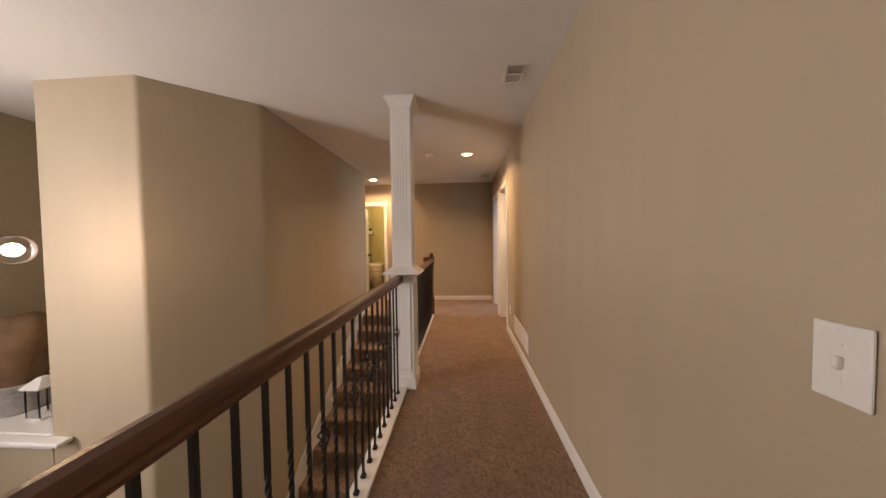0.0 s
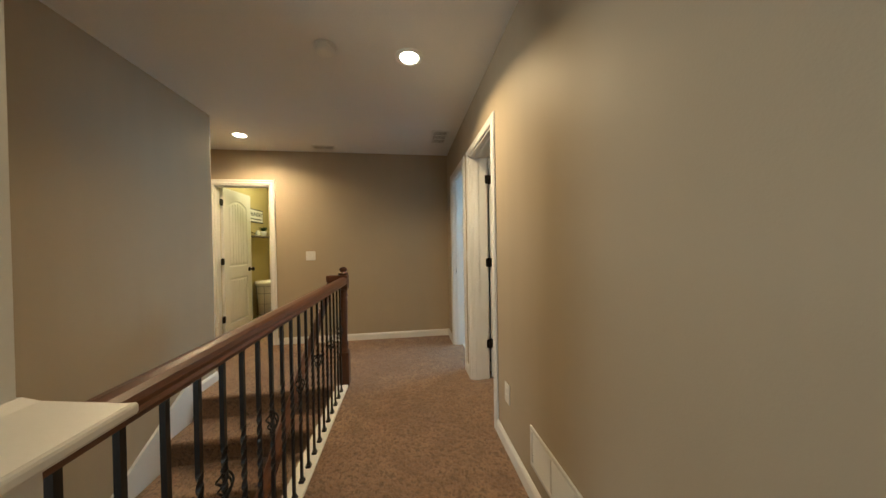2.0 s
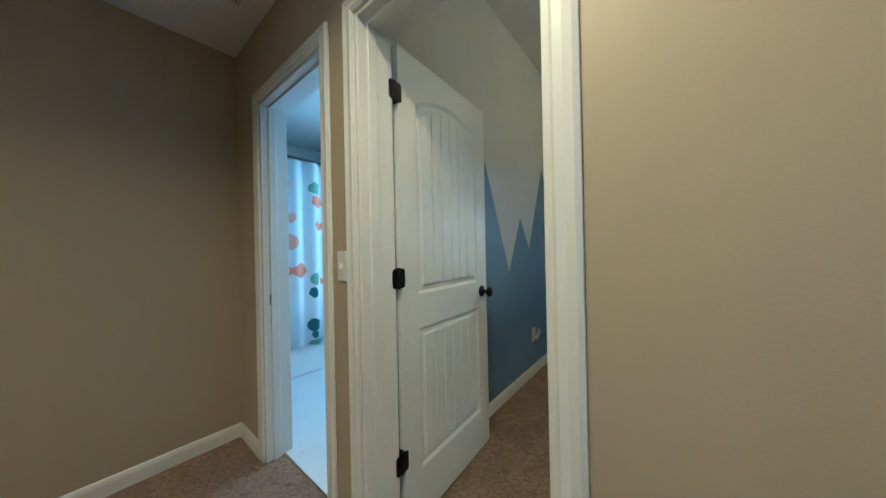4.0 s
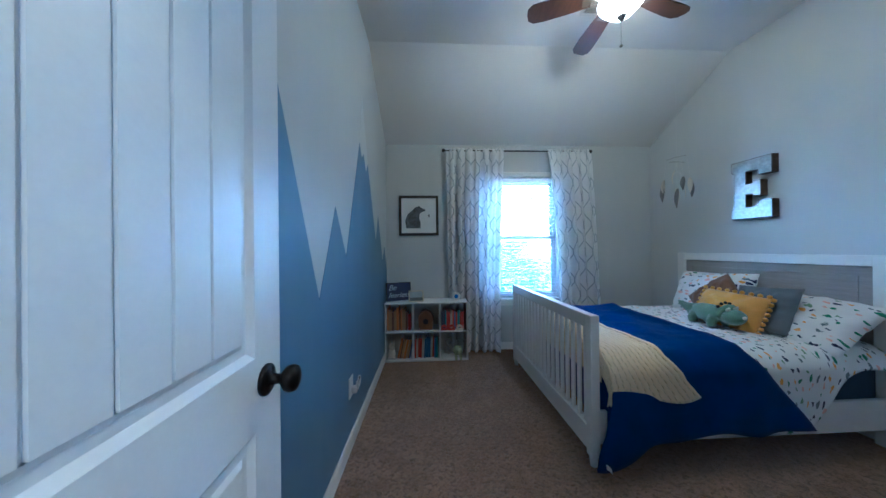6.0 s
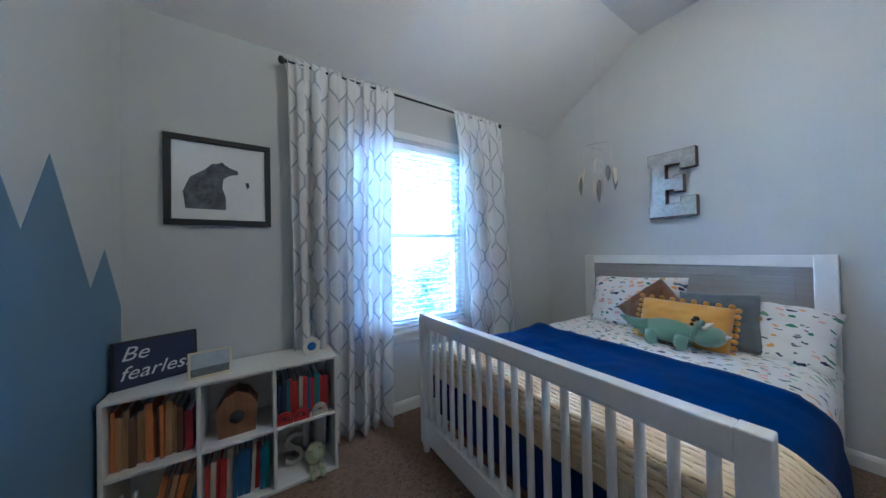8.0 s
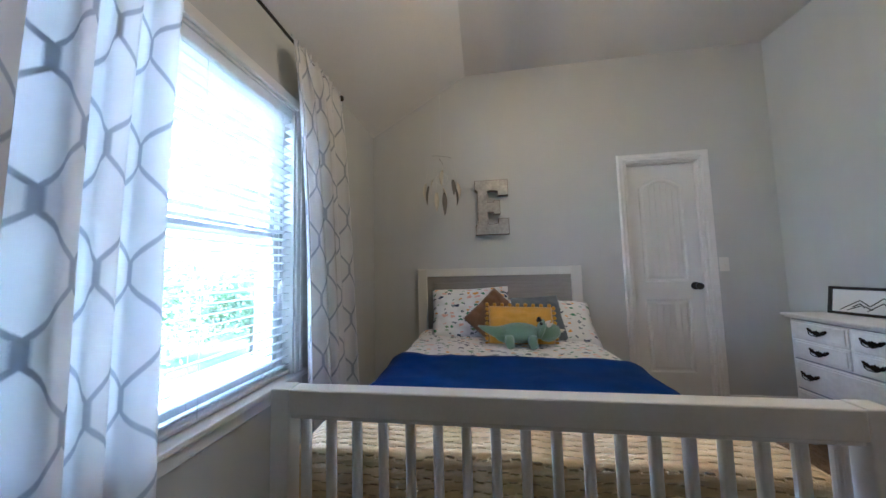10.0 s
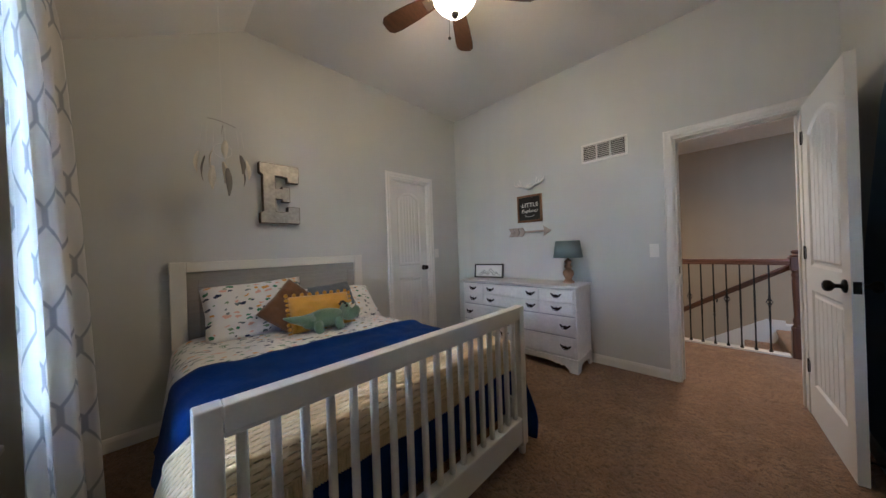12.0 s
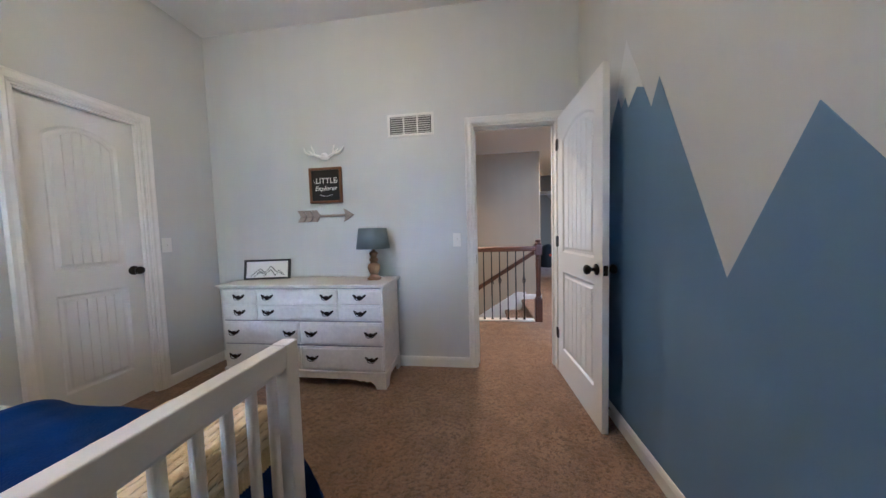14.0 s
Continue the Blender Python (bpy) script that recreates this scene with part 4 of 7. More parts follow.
# handrail that follows the stairs
sl = RISE / RUN
th = thing("stair_handrail", (-0.56, 4.76, 0.8), "dark stained oak handrail sloping down with the stairs", "handrail")
part("sloped_rail", rail_bar((-0.56, 4.852, 0.865), (-0.56, 1.26, 0.865 - 3.592 * sl)), DARKWOOD, th)
part("return_block", rb(B(), (-0.585, 4.822, 0.925), (-0.47, 4.897, 0.985), 0.008, 2), DARKWOOD, th)
for y in (4.3, 3.2, 2.1):
    z = 0.865 - (4.852 - y) * sl
    part("bracket", tube(B(), [(-0.56, y, z), (-0.55, y, z - 0.03), (-0.50, y, z - 0.03), (-0.462, y, z - 0.02)], 0.006, 8), IRON, th)

# column
th = thing("column", ((CX0 + CX1) / 2, (CY0 + CY1) / 2, 0), "white fluted square column on a panelled pedestal", "column")
px0, px1, py0, py1 = CX0 - 0.012, CX1 + 0.012, CY0 - 0.012, CY1 + 0.012
part("pedestal", rb(rb(B(), (px0, py0, 0), (px1, py1, 0.965), 0.003, 1), (px0 - 0.010, py0 - 0.010, 0), (px1 + 0.010, py1 + 0.010, 0.11), 0.005, 2), TRIM, th)
for face in range(4):
    bm = B()
    w, z0, z1 = (px1 - px0) / 2 - 0.028, 0.16, 0.90
    q = Matrix.Translation(((px0 + px1) / 2, (py0 + py1) / 2, 0)) @ Matrix.Rotation(math.pi / 2 * face, 4, "Z")
    d = (px1 - px0) / 2
    for a, b in (((-w, z0), (w, z0 + 0.014)), ((-w, z1 - 0.014), (w, z1)), ((-w, z0 + 0.014), (-w + 0.014, z1 - 0.014)), ((w - 0.014, z0 + 0.014), (w, z1 - 0.014))):
        rb(bm, (a[0], d - 0.002, a[1]), (b[0], d + 0.007, b[1]), 0.004, 2, q)
    part("panel_moulding", bm, TRIM, th)
bm = B()
cxm, cym = (CX0 + CX1) / 2, (CY0 + CY1) / 2
rb(bm, (cxm - 0.155, cym - 0.155, 0.990), (cxm + 0.155, cym + 0.155, 1.008), 0.005, 2)
rings = [[bm.verts.new((cxm + sx * r, cym + sy * r, z)) for sx, sy in ((-1, -1), (1, -1), (1, 1), (-1, 1))] for r, z in ((0.150, 1.007), (0.096, 1.045), (0.087, 1.055))]
for p, q in zip(rings, rings[1:]):
    for k in range(4):
        bm.faces.new([p[k], p[(k + 1) % 4], q[(k + 1) % 4], q[k]])
bm.faces.new(rings[-1])
rb(bm, (px0 - 0.008, py0 - 0.008, 0.962), (px1 + 0.008, py1 + 0.008, 0.991), 0.006, 2)
part("cap", bm, TRIM, th, "flared white cap moulding")
# fluted shaft: staves with grooves between, stepped at the foot
bm = B()
bx(bm, (CX0 + 0.004, CY0 + 0.004, 1.0), (CX1 - 0.004, CY1 - 0.004, HC - 0.04))
wv = CX1 - CX0
for face in range(4):
    q = Matrix.Translation((cxm, cym, 0)) @ Matrix.Rotation(math.pi / 2 * face, 4, "Z")
    marks = [-0.052, -0.026, 0.0, 0.026, 0.052]
    starts = [1.30, 1.25, 1.20, 1.25, 1.30]
    end = wv / 2 - (0.0008 if face % 2 else 0.0062)
    edges = [-end] + [x for g in marks for x in (g - 0.0045, g + 0.0045)] + [end]
    for k in range(0, len(edges), 2):
        rb(bm, (edges[k] + 0.0001 * k, wv / 2 - 0.006, 1.0), (edges[k + 1], wv / 2, HC - 0.05), 0.0012, 1, q)
    for g, zs in zip(marks, starts):
        bx(bm, (g - 0.005, wv / 2 - 0.009, 1.0), (g + 0.005, wv / 2 - 0.0004, zs), m=q)
        bx(bm, (g - 0.005, wv / 2 - 0.009, HC - 0.36 + (zs - 1.2) * -0.6), (g + 0.005, wv / 2 - 0.0004, HC - 0.05), m=q)
part("shaft", bm, TRIM, th, "white fluted shaft")
bm = B()
rings = [[bm.verts.new((cxm + sx * r, cym + sy * r, z)) for sx, sy in ((-1, -1), (1, -1), (1, 1), (-1, 1))] for r, z in ((0.090, HC - 0.085), (0.094, HC - 0.075), (0.112, HC - 0.035), (0.128, HC - 0.014), (0.128, HC - 0.001))]
for p, q in zip(rings, rings[1:]):
    for k in range(4):
        bm.faces.new([p[k], p[(k + 1) % 4], q[(k + 1) % 4], q[k]])
part("crown", bm, TRIM, th, "white crown moulding at the ceiling")


def wall_frame(origin, right, up):
    """A pose whose x runs right along a wall, y up and z out of it."""
    r, u = Vector(right), Vector(up)
    n = r.cross(u)
    return Matrix(((r.x, u.x, n.x, origin[0]), (r.y, u.y, n.y, origin[1]), (r.z, u.z, n.z, origin[2]), (0, 0, 0, 1)))


def switch_plate(name, m, w, h, gangs, label, toggles=True):
    th = thing(name, m.translation, label, "light switch" if toggles else "wall outlet")
    part("cover_plate", rb(B(), (-w / 2, -h / 2, 0), (w / 2, h / 2, 0.006), 0.003, 2, m), PLASTIC, th)
    for k in range(gangs):
        x = (k - (gangs - 1) / 2) * 0.046
        if toggles:
            part("toggle", rb(B(), (x - 0.005, -0.012, 0.005), (x + 0.005, 0.010, 0.016), 0.002, 1, m @ Matrix.Rotation(radians(-12), 4, "X")), PLASTIC, th)
            for s in (0.030, -0.030):
                part("screw", lathe(B(), [(0.0028, 0.005), (0.0028, 0.0072)], m @ Matrix.Translation((x, s, 0)), 8), PLASTIC, th)
        else:
            for s in (0.020, -0.020):
                part("socket", rb(B(), (x - 0.015, s - 0.013, 0.005), (x + 0.015, s + 0.013, 0.0085), 0.005, 2, m), PLASTIC, th)
    return th


W_R = lambda y, z: wall_frame((XH - 0.001, y, z), (0, 1, 0), (0, 0, 1)) @ Matrix.Rotation(math.pi, 4, "Y")
W_B = lambda y, z: wall_frame((XB + 0.001, y, z), (0, 1, 0), (0, 0, 1))
W_E = lambda x, z: wall_frame((x, YE - 0.001, z), (1, 0, 0), (0, 0, 1))
W_H = lambda x, z: wall_frame((x, YH + 0.001, z), (-1, 0, 0), (0, 0, 1))
W_M = lambda x, z: wall_frame((x, YM - 0.003, z), (1, 0, 0), (0, 0, 1))
W_W = lambda y, z: wall_frame((XW - 0.001, y, z), (0, -1, 0), (0, 0, 1))
switch_plate("light_switch", W_R(0.616, 1.063), 0.076, 0.132, 1, "white toggle switch plate on the tan hallway wall")
switch_plate("light_switch", W_R(4.872, 1.13), 0.06, 0.115, 1, "white switch plate between two doorways")
switch_plate("light_switch", W_E(-1.105, 1.13), 0.118, 0.118, 2, "white double switch plate on the end wall")
switch_plate("light_switch", W_B(3.94, 1.103), 0.066, 0.115, 1, "white switch plate beside the bedroom door")
switch_plate("light_switch", W_H(1.29, 1.128), 0.07, 0.115, 1, "white switch plate beside the closet door")
switch_plate("wall_outlet", W_R(3.855, 0.345), 0.072, 0.118, 1, "white wall outlet low on the hallway wall", False)


# paler shade colour for the sheet behind ceiling vents
PALE_SHADOW = mat("duct_shade_grey", (0.30, 0.29, 0.27), 0.7, bump=0)


def grille(name, m, w, h, cols, louvers, label, category="vent", tilt=35, rim=0.022, half=0.0052):
    """A louvred register: m has x along, y up, z out."""
    th = thing(name, m.translation, label, category)
    # no duct is modelled: a flat sheet carries its shade as colour
    part("backing", bx(B(), (-w / 2 + 0.006, -h / 2 + 0.006, 0.001), (w / 2 - 0.006, h / 2 - 0.006, 0.003), m=m), PALE_SHADOW if "ceiling" in label else SHADOW, th, "flat grey sheet in place of the duct's shade" if "ceiling" in label else "flat black sheet in place of the duct's shade")
    bm = B()
    for a, b in (((-w / 2, -h / 2), (w / 2, -h / 2 + rim)), ((-w / 2, h / 2 - rim), (w / 2, h / 2)), ((-w / 2, -h / 2 + rim), (-w / 2 + rim, h / 2 - rim)), ((w / 2 - rim, -h / 2 + rim), (w / 2, h / 2 - rim))):
        rb(bm, (*a, 0.0), (*b, 0.009), 0.003, 1, m)
    for k in range(1, cols):
        x = -w / 2 + rim + (w - 2 * rim) * k / cols
        rb(bm, (x - 0.007, -h / 2 + rim, 0.002), (x + 0.007, h / 2 - rim, 0.008), 0.002, 1, m)
    part("frame", bm, VENTW, th, "white enamelled frame")
    cw = (w - 2 * rim) / cols
    first = None
    for c in range(cols):
        for k in range(louvers):
            y = -h / 2 + rim + (h - 2 * rim) * (k + 0.5) / louvers
            x = -w / 2 + rim + cw * (c + 0.5)
            loc = m @ Matrix.Translation((x, y, 0.0045)) @ Matrix.Rotation(radians(tilt), 4, "X")
            if first is None:
                first = part("slat", bx(B(), (-cw / 2 + 0.006, -half, -0.0007), (cw / 2 - 0.006, half, 0.0007)), VENTW, th)
                first.matrix_basis = loc
            else:
                again(first, loc, th)
    return th


C_H = lambda x, y, rz=0: Matrix.Translation((x, y, HC - 0.001)) @ Matrix.Rotation(math.pi, 4, "X") @ Matrix.Rotation(rz, 4, "Z")
grille("return_air_grille", W_R(3.172, 0.26), 0.73, 0.195, 4, 10, "long white return-air grille low on the hallway wall", tilt=-32, half=0.0074)
grille("ceiling_vent", C_H(0.458, 2.222, math.pi / 2), 0.255, 0.15, 2, 9, "white two-part ceiling vent in the hallway")
grille("ceiling_vent", C_H(0.512, 5.447, math.pi / 2), 0.365, 0.19, 3, 9, "white three-part ceiling vent near the end wall")
grille("ceiling_vent", C_H(-0.868, 5.905), 0.26, 0.11, 2, 6, "small white ceiling register")
grille("wall_vent", W_B(3.57, 2.08), 0.398, 0.187, 3, 8, "white three-part wall vent with dark louvres high on the grey wall", tilt=35)

grille("ceiling_vent", Matrix.Translation((2.955, 3.10, FZ - 0.001)) @ Matrix.Rotation(math.pi, 4, "X") @ Matrix.Rotation(math.pi / 2, 4, "Z"), 0.30, 0.155, 2, 9, "white ceiling vent beside the bedroom fan")

# smoke detector and downlights
th = thing("smoke_detector", (-0.365, 4.085, HC), "round white smoke detector on the hallway ceiling", "smoke detector")
m = Matrix.Translation((-0.365, 4.085, HC)) @ Matrix.Rotation(math.pi, 4, "X")
part("base", lathe(B(), [(0.068, 0), (0.068, 0.010), (0.064, 0.014)], m, 32), PLASTIC, th)
part("cover", lathe(B(), [(0.060, 0.012), (0.060, 0.022), (0.052, 0.036), (0.030, 0.040), (0, 0.040)], m, 32), PLASTIC, th)
for x, y in ((0.155, 4.125), (-1.66, 5.60)):
    th = thing("recessed_light", (x, y, HC), "lit round recessed ceiling light with a white trim ring", "ceiling light", "hallway downlights")
    m = Matrix.Translation((x, y, HC)) @ Matrix.Rotation(math.pi, 4, "X")
    part("trim_ring", lathe(B(), [(0.092, 0), (0.092, 0.003), (0.080, 0.008), (0.064, 0.006), (0.062, 0.001)], m, 36), PLASTIC, th)
    part("lens", lathe(B(), [(0.061, 0.0015), (0.050, 0.004), (0, 0.005)], m, 32), CAN, th, "glowing lens")

# foyer: chandelier globe, pot, lantern
th = thing("chandelier", (-2.85, 1.45, HC), "glass globe chandelier hanging in the foyer, lit", "chandelier")
part("stem", tube(B(), [(-2.85, 1.45, HC), (-2.85, 1.45, 1.30), (-2.78, 1.45, 1.25), (-2.49, 1.49, 1.25)], 0.008, 10), PEWTER, th)
part("canopy", lathe(B(), [(0.06, 0), (0.06, 0.01), (0.02, 0.03), (0.0, 0.03)], Matrix.Translation((-2.85, 1.45, HC)) @ Matrix.Rotation(math.pi, 4, "X"), 24), PEWTER, th)
globe = part("globe", ball(B(), (-2.40, 1.50, 1.25), 0.080, seg=28), CLEAR, th, "clear glass globe")
thick(globe, 0.003)
globe.visible_shadow = False
part("bulb", ball(B(), (-2.415, 1.498, 1.25), (0.026, 0.022, 0.022), seg=16), BULB, th, "glowing bulb")
th = thing("metal_tub", (-3.84, 2.32, -0.165), "galvanised metal tub on the plant ledge", "tub")
m = Matrix.Translation((-3.84, 2.32, -0.165))
part("tub_body", lathe(B(), [(0.17, 0), (0.175, 0.02), (0.168, 0.04), (0.178, 0.22), (0.188, 0.235), (0.190, 0.25), (0.178, 0.25), (0.165, 0.03), (0, 0.03)], m, 36), GALV, th)
part("handle", tube(B(), [(-3.71, 2.20, 0.03), (-3.70, 2.17, 0.03), (-3.67, 2.19, 0.02), (-3.67, 2.23, 0.03)], 0.006, 8), GALV, th)
bm = lathe(B(), [(0.10, 0.05), (0.15, 0.10), (0.14, 0.20), (0.13, 0.26), (0.20, 0.36), (0.25, 0.50), (0.25, 0.62), (0.21, 0.74), (0.15, 0.80), (0, 0.82)], m, 40)
for v in bm.verts:
    v.co += (v.co - m.translation).normalized() * noise.noise(v.co * 7) * 0.035
solo("burlap_sack_vase", bm, BURLAP, "rumpled brown burlap bundle standing in the metal tub", "vase", smooth=True)
th = thing("lantern", (-3.46, 2.22, -0.165), "small white wooden lantern on the plant ledge", "lantern")
for sx in (-0.06, 0.06):
    for sy in (-0.06, 0.06):
        part("post", rb(B(), (-3.46 + sx - 0.01, 2.22 + sy - 0.01, -0.165), (-3.46 + sx + 0.01, 2.20 + sy + 0.01, 0.09), 0.003, 1), TRIM, th)
part("base", rb(B(), (-3.54, 2.14, -0.165), (-3.38, 2.30, -0.148), 0.004, 1), TRIM, th)
part("roof", lathe(B(), [(0.125, 0.09), (0.125, 0.10), (0.03, 0.17), (0, 0.17)], Matrix.Translation((-3.46, 2.22, 0)) @ Matrix.Rotation(math.pi / 4, 4, "Z"), 4, smooth=False), TRIM, th)

# laundry room: sign, shelf, pots, hamper
sx = -2.548
th = thing("laundry_sign", (sx, 7.69, 1.82), "white laundry sign in a black frame", "sign")
part("frame", rb(B(), (sx, 7.42, 1.70), (sx + 0.02, 7.96, 1.94), 0.003, 1), FRAMEB, th)
part("face", bx(B(), (sx + 0.0205, 7.44, 1.72), (sx + 0.0225, 7.94, 1.92)), PAPER, th)
LW = wall_frame((sx + 0.0235, 7.69, 1.845), (0, 1, 0), (0, 0, 1))
words("LAUNDRY", 0.105, LW, INK, th)
part("text_bar", bx(B(), (sx + 0.0227, 7.50, 1.752), (sx + 0.0245, 7.88, 1.770)), INK, th)
th = thing("wall_shelf", (sx, 7.69, 1.45), "small wooden shelf on black wire brackets", "shelf")
part("board", rb(B(), (sx, 7.38, 1.44), (sx + 0.16, 8.0, 1.462), 0.004, 1), BARNWOOD, th)
for y in (7.44, 7.94):
    part("bracket", tube(B(), [(sx + 0.004, y, 1.56), (sx + 0.15, y, 1.475), (sx + 0.15, y, 1.435), (sx + 0.004, y, 1.435)], 0.004, 6), IRON, th)


def potted_plant(x, y, z, r, label):
    th = thing("potted_plant", (x, y, z), label, "plant")
    part("pot", lathe(B(), [(r * 0.8, 0), (r, 0.07), (r * 1.02, 0.09), (r * 0.9, 0.09), (r * 0.85, 0.07), (0, 0.07)], Matrix.Translation((x, y, z)), 20), PORCELAIN, th)
    bm = B()
    for k in range(90):
        a, t = random.random() * 6.28, random.random()
        d = Vector((math.cos(a) * t * 0.09, math.sin(a) * t * 0.09, 0.06 + 0.05 * random.random()))
        p = Vector((x, y, z + 0.07))
        s = Vector((-d.y, d.x, 0)).normalized() * 0.006
        bm.faces.new([bm.verts.new(q) for q in (p - s, p + d * 0.6 - s, p + d, p + d * 0.6 + s, p + s)])
    part("foliage", bm, LEAF, th, "short green leaves")


potted_plant(sx + 0.08, 7.84, 1.462, 0.05, "small green plant in a white pot on the laundry shelf")
th = thing("jar", (sx + 0.07, 7.66, 1.462), "small glass jar on the laundry shelf", "jar")
part("body", lathe(B(), [(0.03, 0), (0.036, 0.02), (0.036, 0.07), (0.02, 0.085), (0.02, 0.10), (0, 0.10)], Matrix.Translation((sx + 0.07, 7.66, 1.462)), 16), RESIN, th)
th = thing("laundry_hamper", (-2.30, 7.66, 0), "cream cloth hamper in a thin wire frame", "hamper")
part("liner", lathe(B(), [(0.17, 0.02), (0.20, 0.5), (0.21, 0.60), (0.225, 0.62), (0.22, 0.66), (0.20, 0.66), (0.19, 0.60), (0, 0.58)], Matrix.Translation((-2.30, 7.66, 0)), 28), CREAM, th)
for z in (0.1, 0.28, 0.46, 0.58):
    part("wire_hoop", tube(B(), [(-2.30 + 0.212 * math.cos(k * 0.2618), 7.66 + 0.212 * math.sin(k * 0.2618), z) for k in range(25)], 0.003, 6), IRON, th)
for k in range(8):
    c, s = math.cos(k * 0.785), math.sin(k * 0.785)
    part("wire_upright", tube(B(), [(-2.30 + 0.212 * c, 7.66 + 0.212 * s, 0.0), (-2.30 + 0.212 * c, 7.66 + 0.212 * s, 0.58)], 0.003, 6), IRON, th)

# bathroom
bm = sheet(B(), 90, 4, lambda u, v: Vector((0.84 + u * 1.6, 6.60 + 0.028 * math.sin(u * 62) + 0.012 * math.sin(u * 27 + 1), (0.18 if u < 0.2 else 0.30) + v * (2.0 - 0.25))))
solo("shower_curtain", bm, FLORAL, "white shower curtain printed with peach flowers hanging over the tub", "shower curtain")
thick(bpy.data.objects["shower_curtain"], 0.002)
th = thing("shower_rod", (1.7, 6.60, 2.04), "chrome shower rod above the white bathtub", "shower rod")
part("rod", rod(B(), (XM + 0.02, 6.60, 2.07), (2.69, 6.60, 2.07), 0.012), PEWTER, th)
th = thing("bathtub", (1.7, 7.0, 0), "white bathtub with a straight apron in front of the floral curtain", "bathtub")
part("apron", rb(B(), (XM + 0.065, 6.65, 0.008), (2.68, 6.71, 0.45), 0.015, 3), PORCELAIN, th)
part("basin", rb(B(), (XM + 0.065, 6.712, 0.008), (2.68, 7.38, 0.30), 0.02, 3), PORCELAIN, th)

# loft
bm = B()
sheet(bm, 20, 10, lambda u, v: Vector((-6.3, 6.35, 0)) + Vector((0.42 * math.cos(u * 6.283) * math.cos(v * 1.57), 0.36 * math.sin(u * 6.283) * math.cos(v * 1.57), 0.72 * math.sin(v * 1.57) ** 0.8)))
th = thing("play_tent", (-6.3, 6.35, 0), "black dome-shaped play tent on the loft floor", "tent")
part("dome", bm, FRAMEB, th)
part("patch", rb(B(), (-5.93, 6.30, 0.36), (-5.92, 6.38, 0.42), 0.002, 1), mat("orange_patch", (0.75, 0.10, 0.03), 0.7), th, "small orange patch")
th = thing("stool", (-6.35, 5.80, 0), "small wooden stool in the loft", "stool")
part("seat", lathe(B(), [(0.15, 0.43), (0.16, 0.45), (0.15, 0.47), (0, 0.47)], Matrix.Translation((-6.35, 5.80, 0)), 24), LAMPW, th)
for k in range(4):
    a = math.pi / 4 + k * math.pi / 2
    part("leg", rod(B(), (-6.35 + 0.15 * math.cos(a), 5.80 + 0.15 * math.sin(a), 0), (-6.35 + 0.1 * math.cos(a), 5.80 + 0.1 * math.sin(a), 0.44), 0.015), LAMPW, th)

# ---------------------------------------------------------------- bedroom: window, blind, curtains
th = thing("window_1", (XW, sum(WY) / 2, WZ[0]), "white vinyl double-hung window", "window", kind="structure")
xo = XW + 0.09
for a, b in (((WY[0], WZ[0]), (WY[0] + 0.04, WZ[1])), ((WY[1] - 0.04, WZ[0]), (WY[1], WZ[1])), ((WY[0] + 0.04, WZ[1] - 0.04), (WY[1] - 0.04, WZ[1])), ((WY[0] + 0.04, WZ[0]), (WY[1] - 0.04, WZ[0] + 0.035))):
    part("window_frame", rb(B(), (xo - 0.03, *a), (xo + 0.05, *b), 0.004, 1), VINYL, th)
zm = 1.345
for z0, z1, xx, nm in ((WZ[0] + 0.035, zm + 0.02, xo - 0.012, "lower"), (zm - 0.02, WZ[1] - 0.04, xo + 0.016, "upper")):
    bm = B()
    y0, y1 = WY[0] + 0.04, WY[1] - 0.04
    for a, b in (((y0, z0), (y0 + 0.035, z1)), ((y1 - 0.035, z0), (y1, z1)), ((y0 + 0.035, z1 - 0.035), (y1 - 0.035, z1)), ((y0 + 0.035, z0), (y1 - 0.035, z0 + 0.04))):
        rb(bm, (xx - 0.012, *a), (xx + 0.012, *b), 0.003, 1)
    part("sash", bm, VINYL, th)
    pane = part("pane", bx(B(), (xx - 0.002, y0 + 0.03, z0 + 0.03), (xx + 0.002, y1 - 0.03, z1 - 0.03)), GLASS, th)
    pane.visible_shadow = False
part("window_sill", rb(B(), (XW - 0.045, WY[0] - 0.09, WZ[0] - 0.022), (XW + 0.07, WY[1] + 0.09, WZ[0] + 0.002), 0.006, 2), TRIM, th, "white window stool")
part("apron", rb(B(), (XW - 0.016, WY[0] - 0.06, WZ[0] - 0.085), (XW - 0.001, WY[1] + 0.06, WZ[0] - 0.023), 0.004, 1), TRIM, th)
for a, b in (((WY[0] - 0.062, WZ[0]), (WY[0], WZ[1])), ((WY[1], WZ[0]), (WY[1] + 0.062, WZ[1])), ((WY[0] - 0.062, WZ[1]), (WY[1] + 0.062, WZ[1] + 0.062))):
    part("casing_board", rb(rb(B(), (XW - 0.016, *a), (XW - 0.001, *b), 0.005, 2), (XW - 0.020, a[0] + 0.008, a[1] + 0.004), (XW - 0.012, b[0] - 0.03 if b[0] - a[0] < 0.1 else b[0] - 0.008, b[1] - 0.008), 0.003, 1), TRIM, th)
bm = B()
t = 0.012
for a, b in (((WY[0], WZ[0]), (WY[0] + t, WZ[1])), ((WY[1] - t, WZ[0]), (WY[1], WZ[1])), ((WY[0] + t, WZ[1] - t), (WY[1] - t, WZ[1]))):
    bx(bm, (XW - 0.002, *a), (XW + 0.06, *b))
part("reveal", bm, TRIM, th)

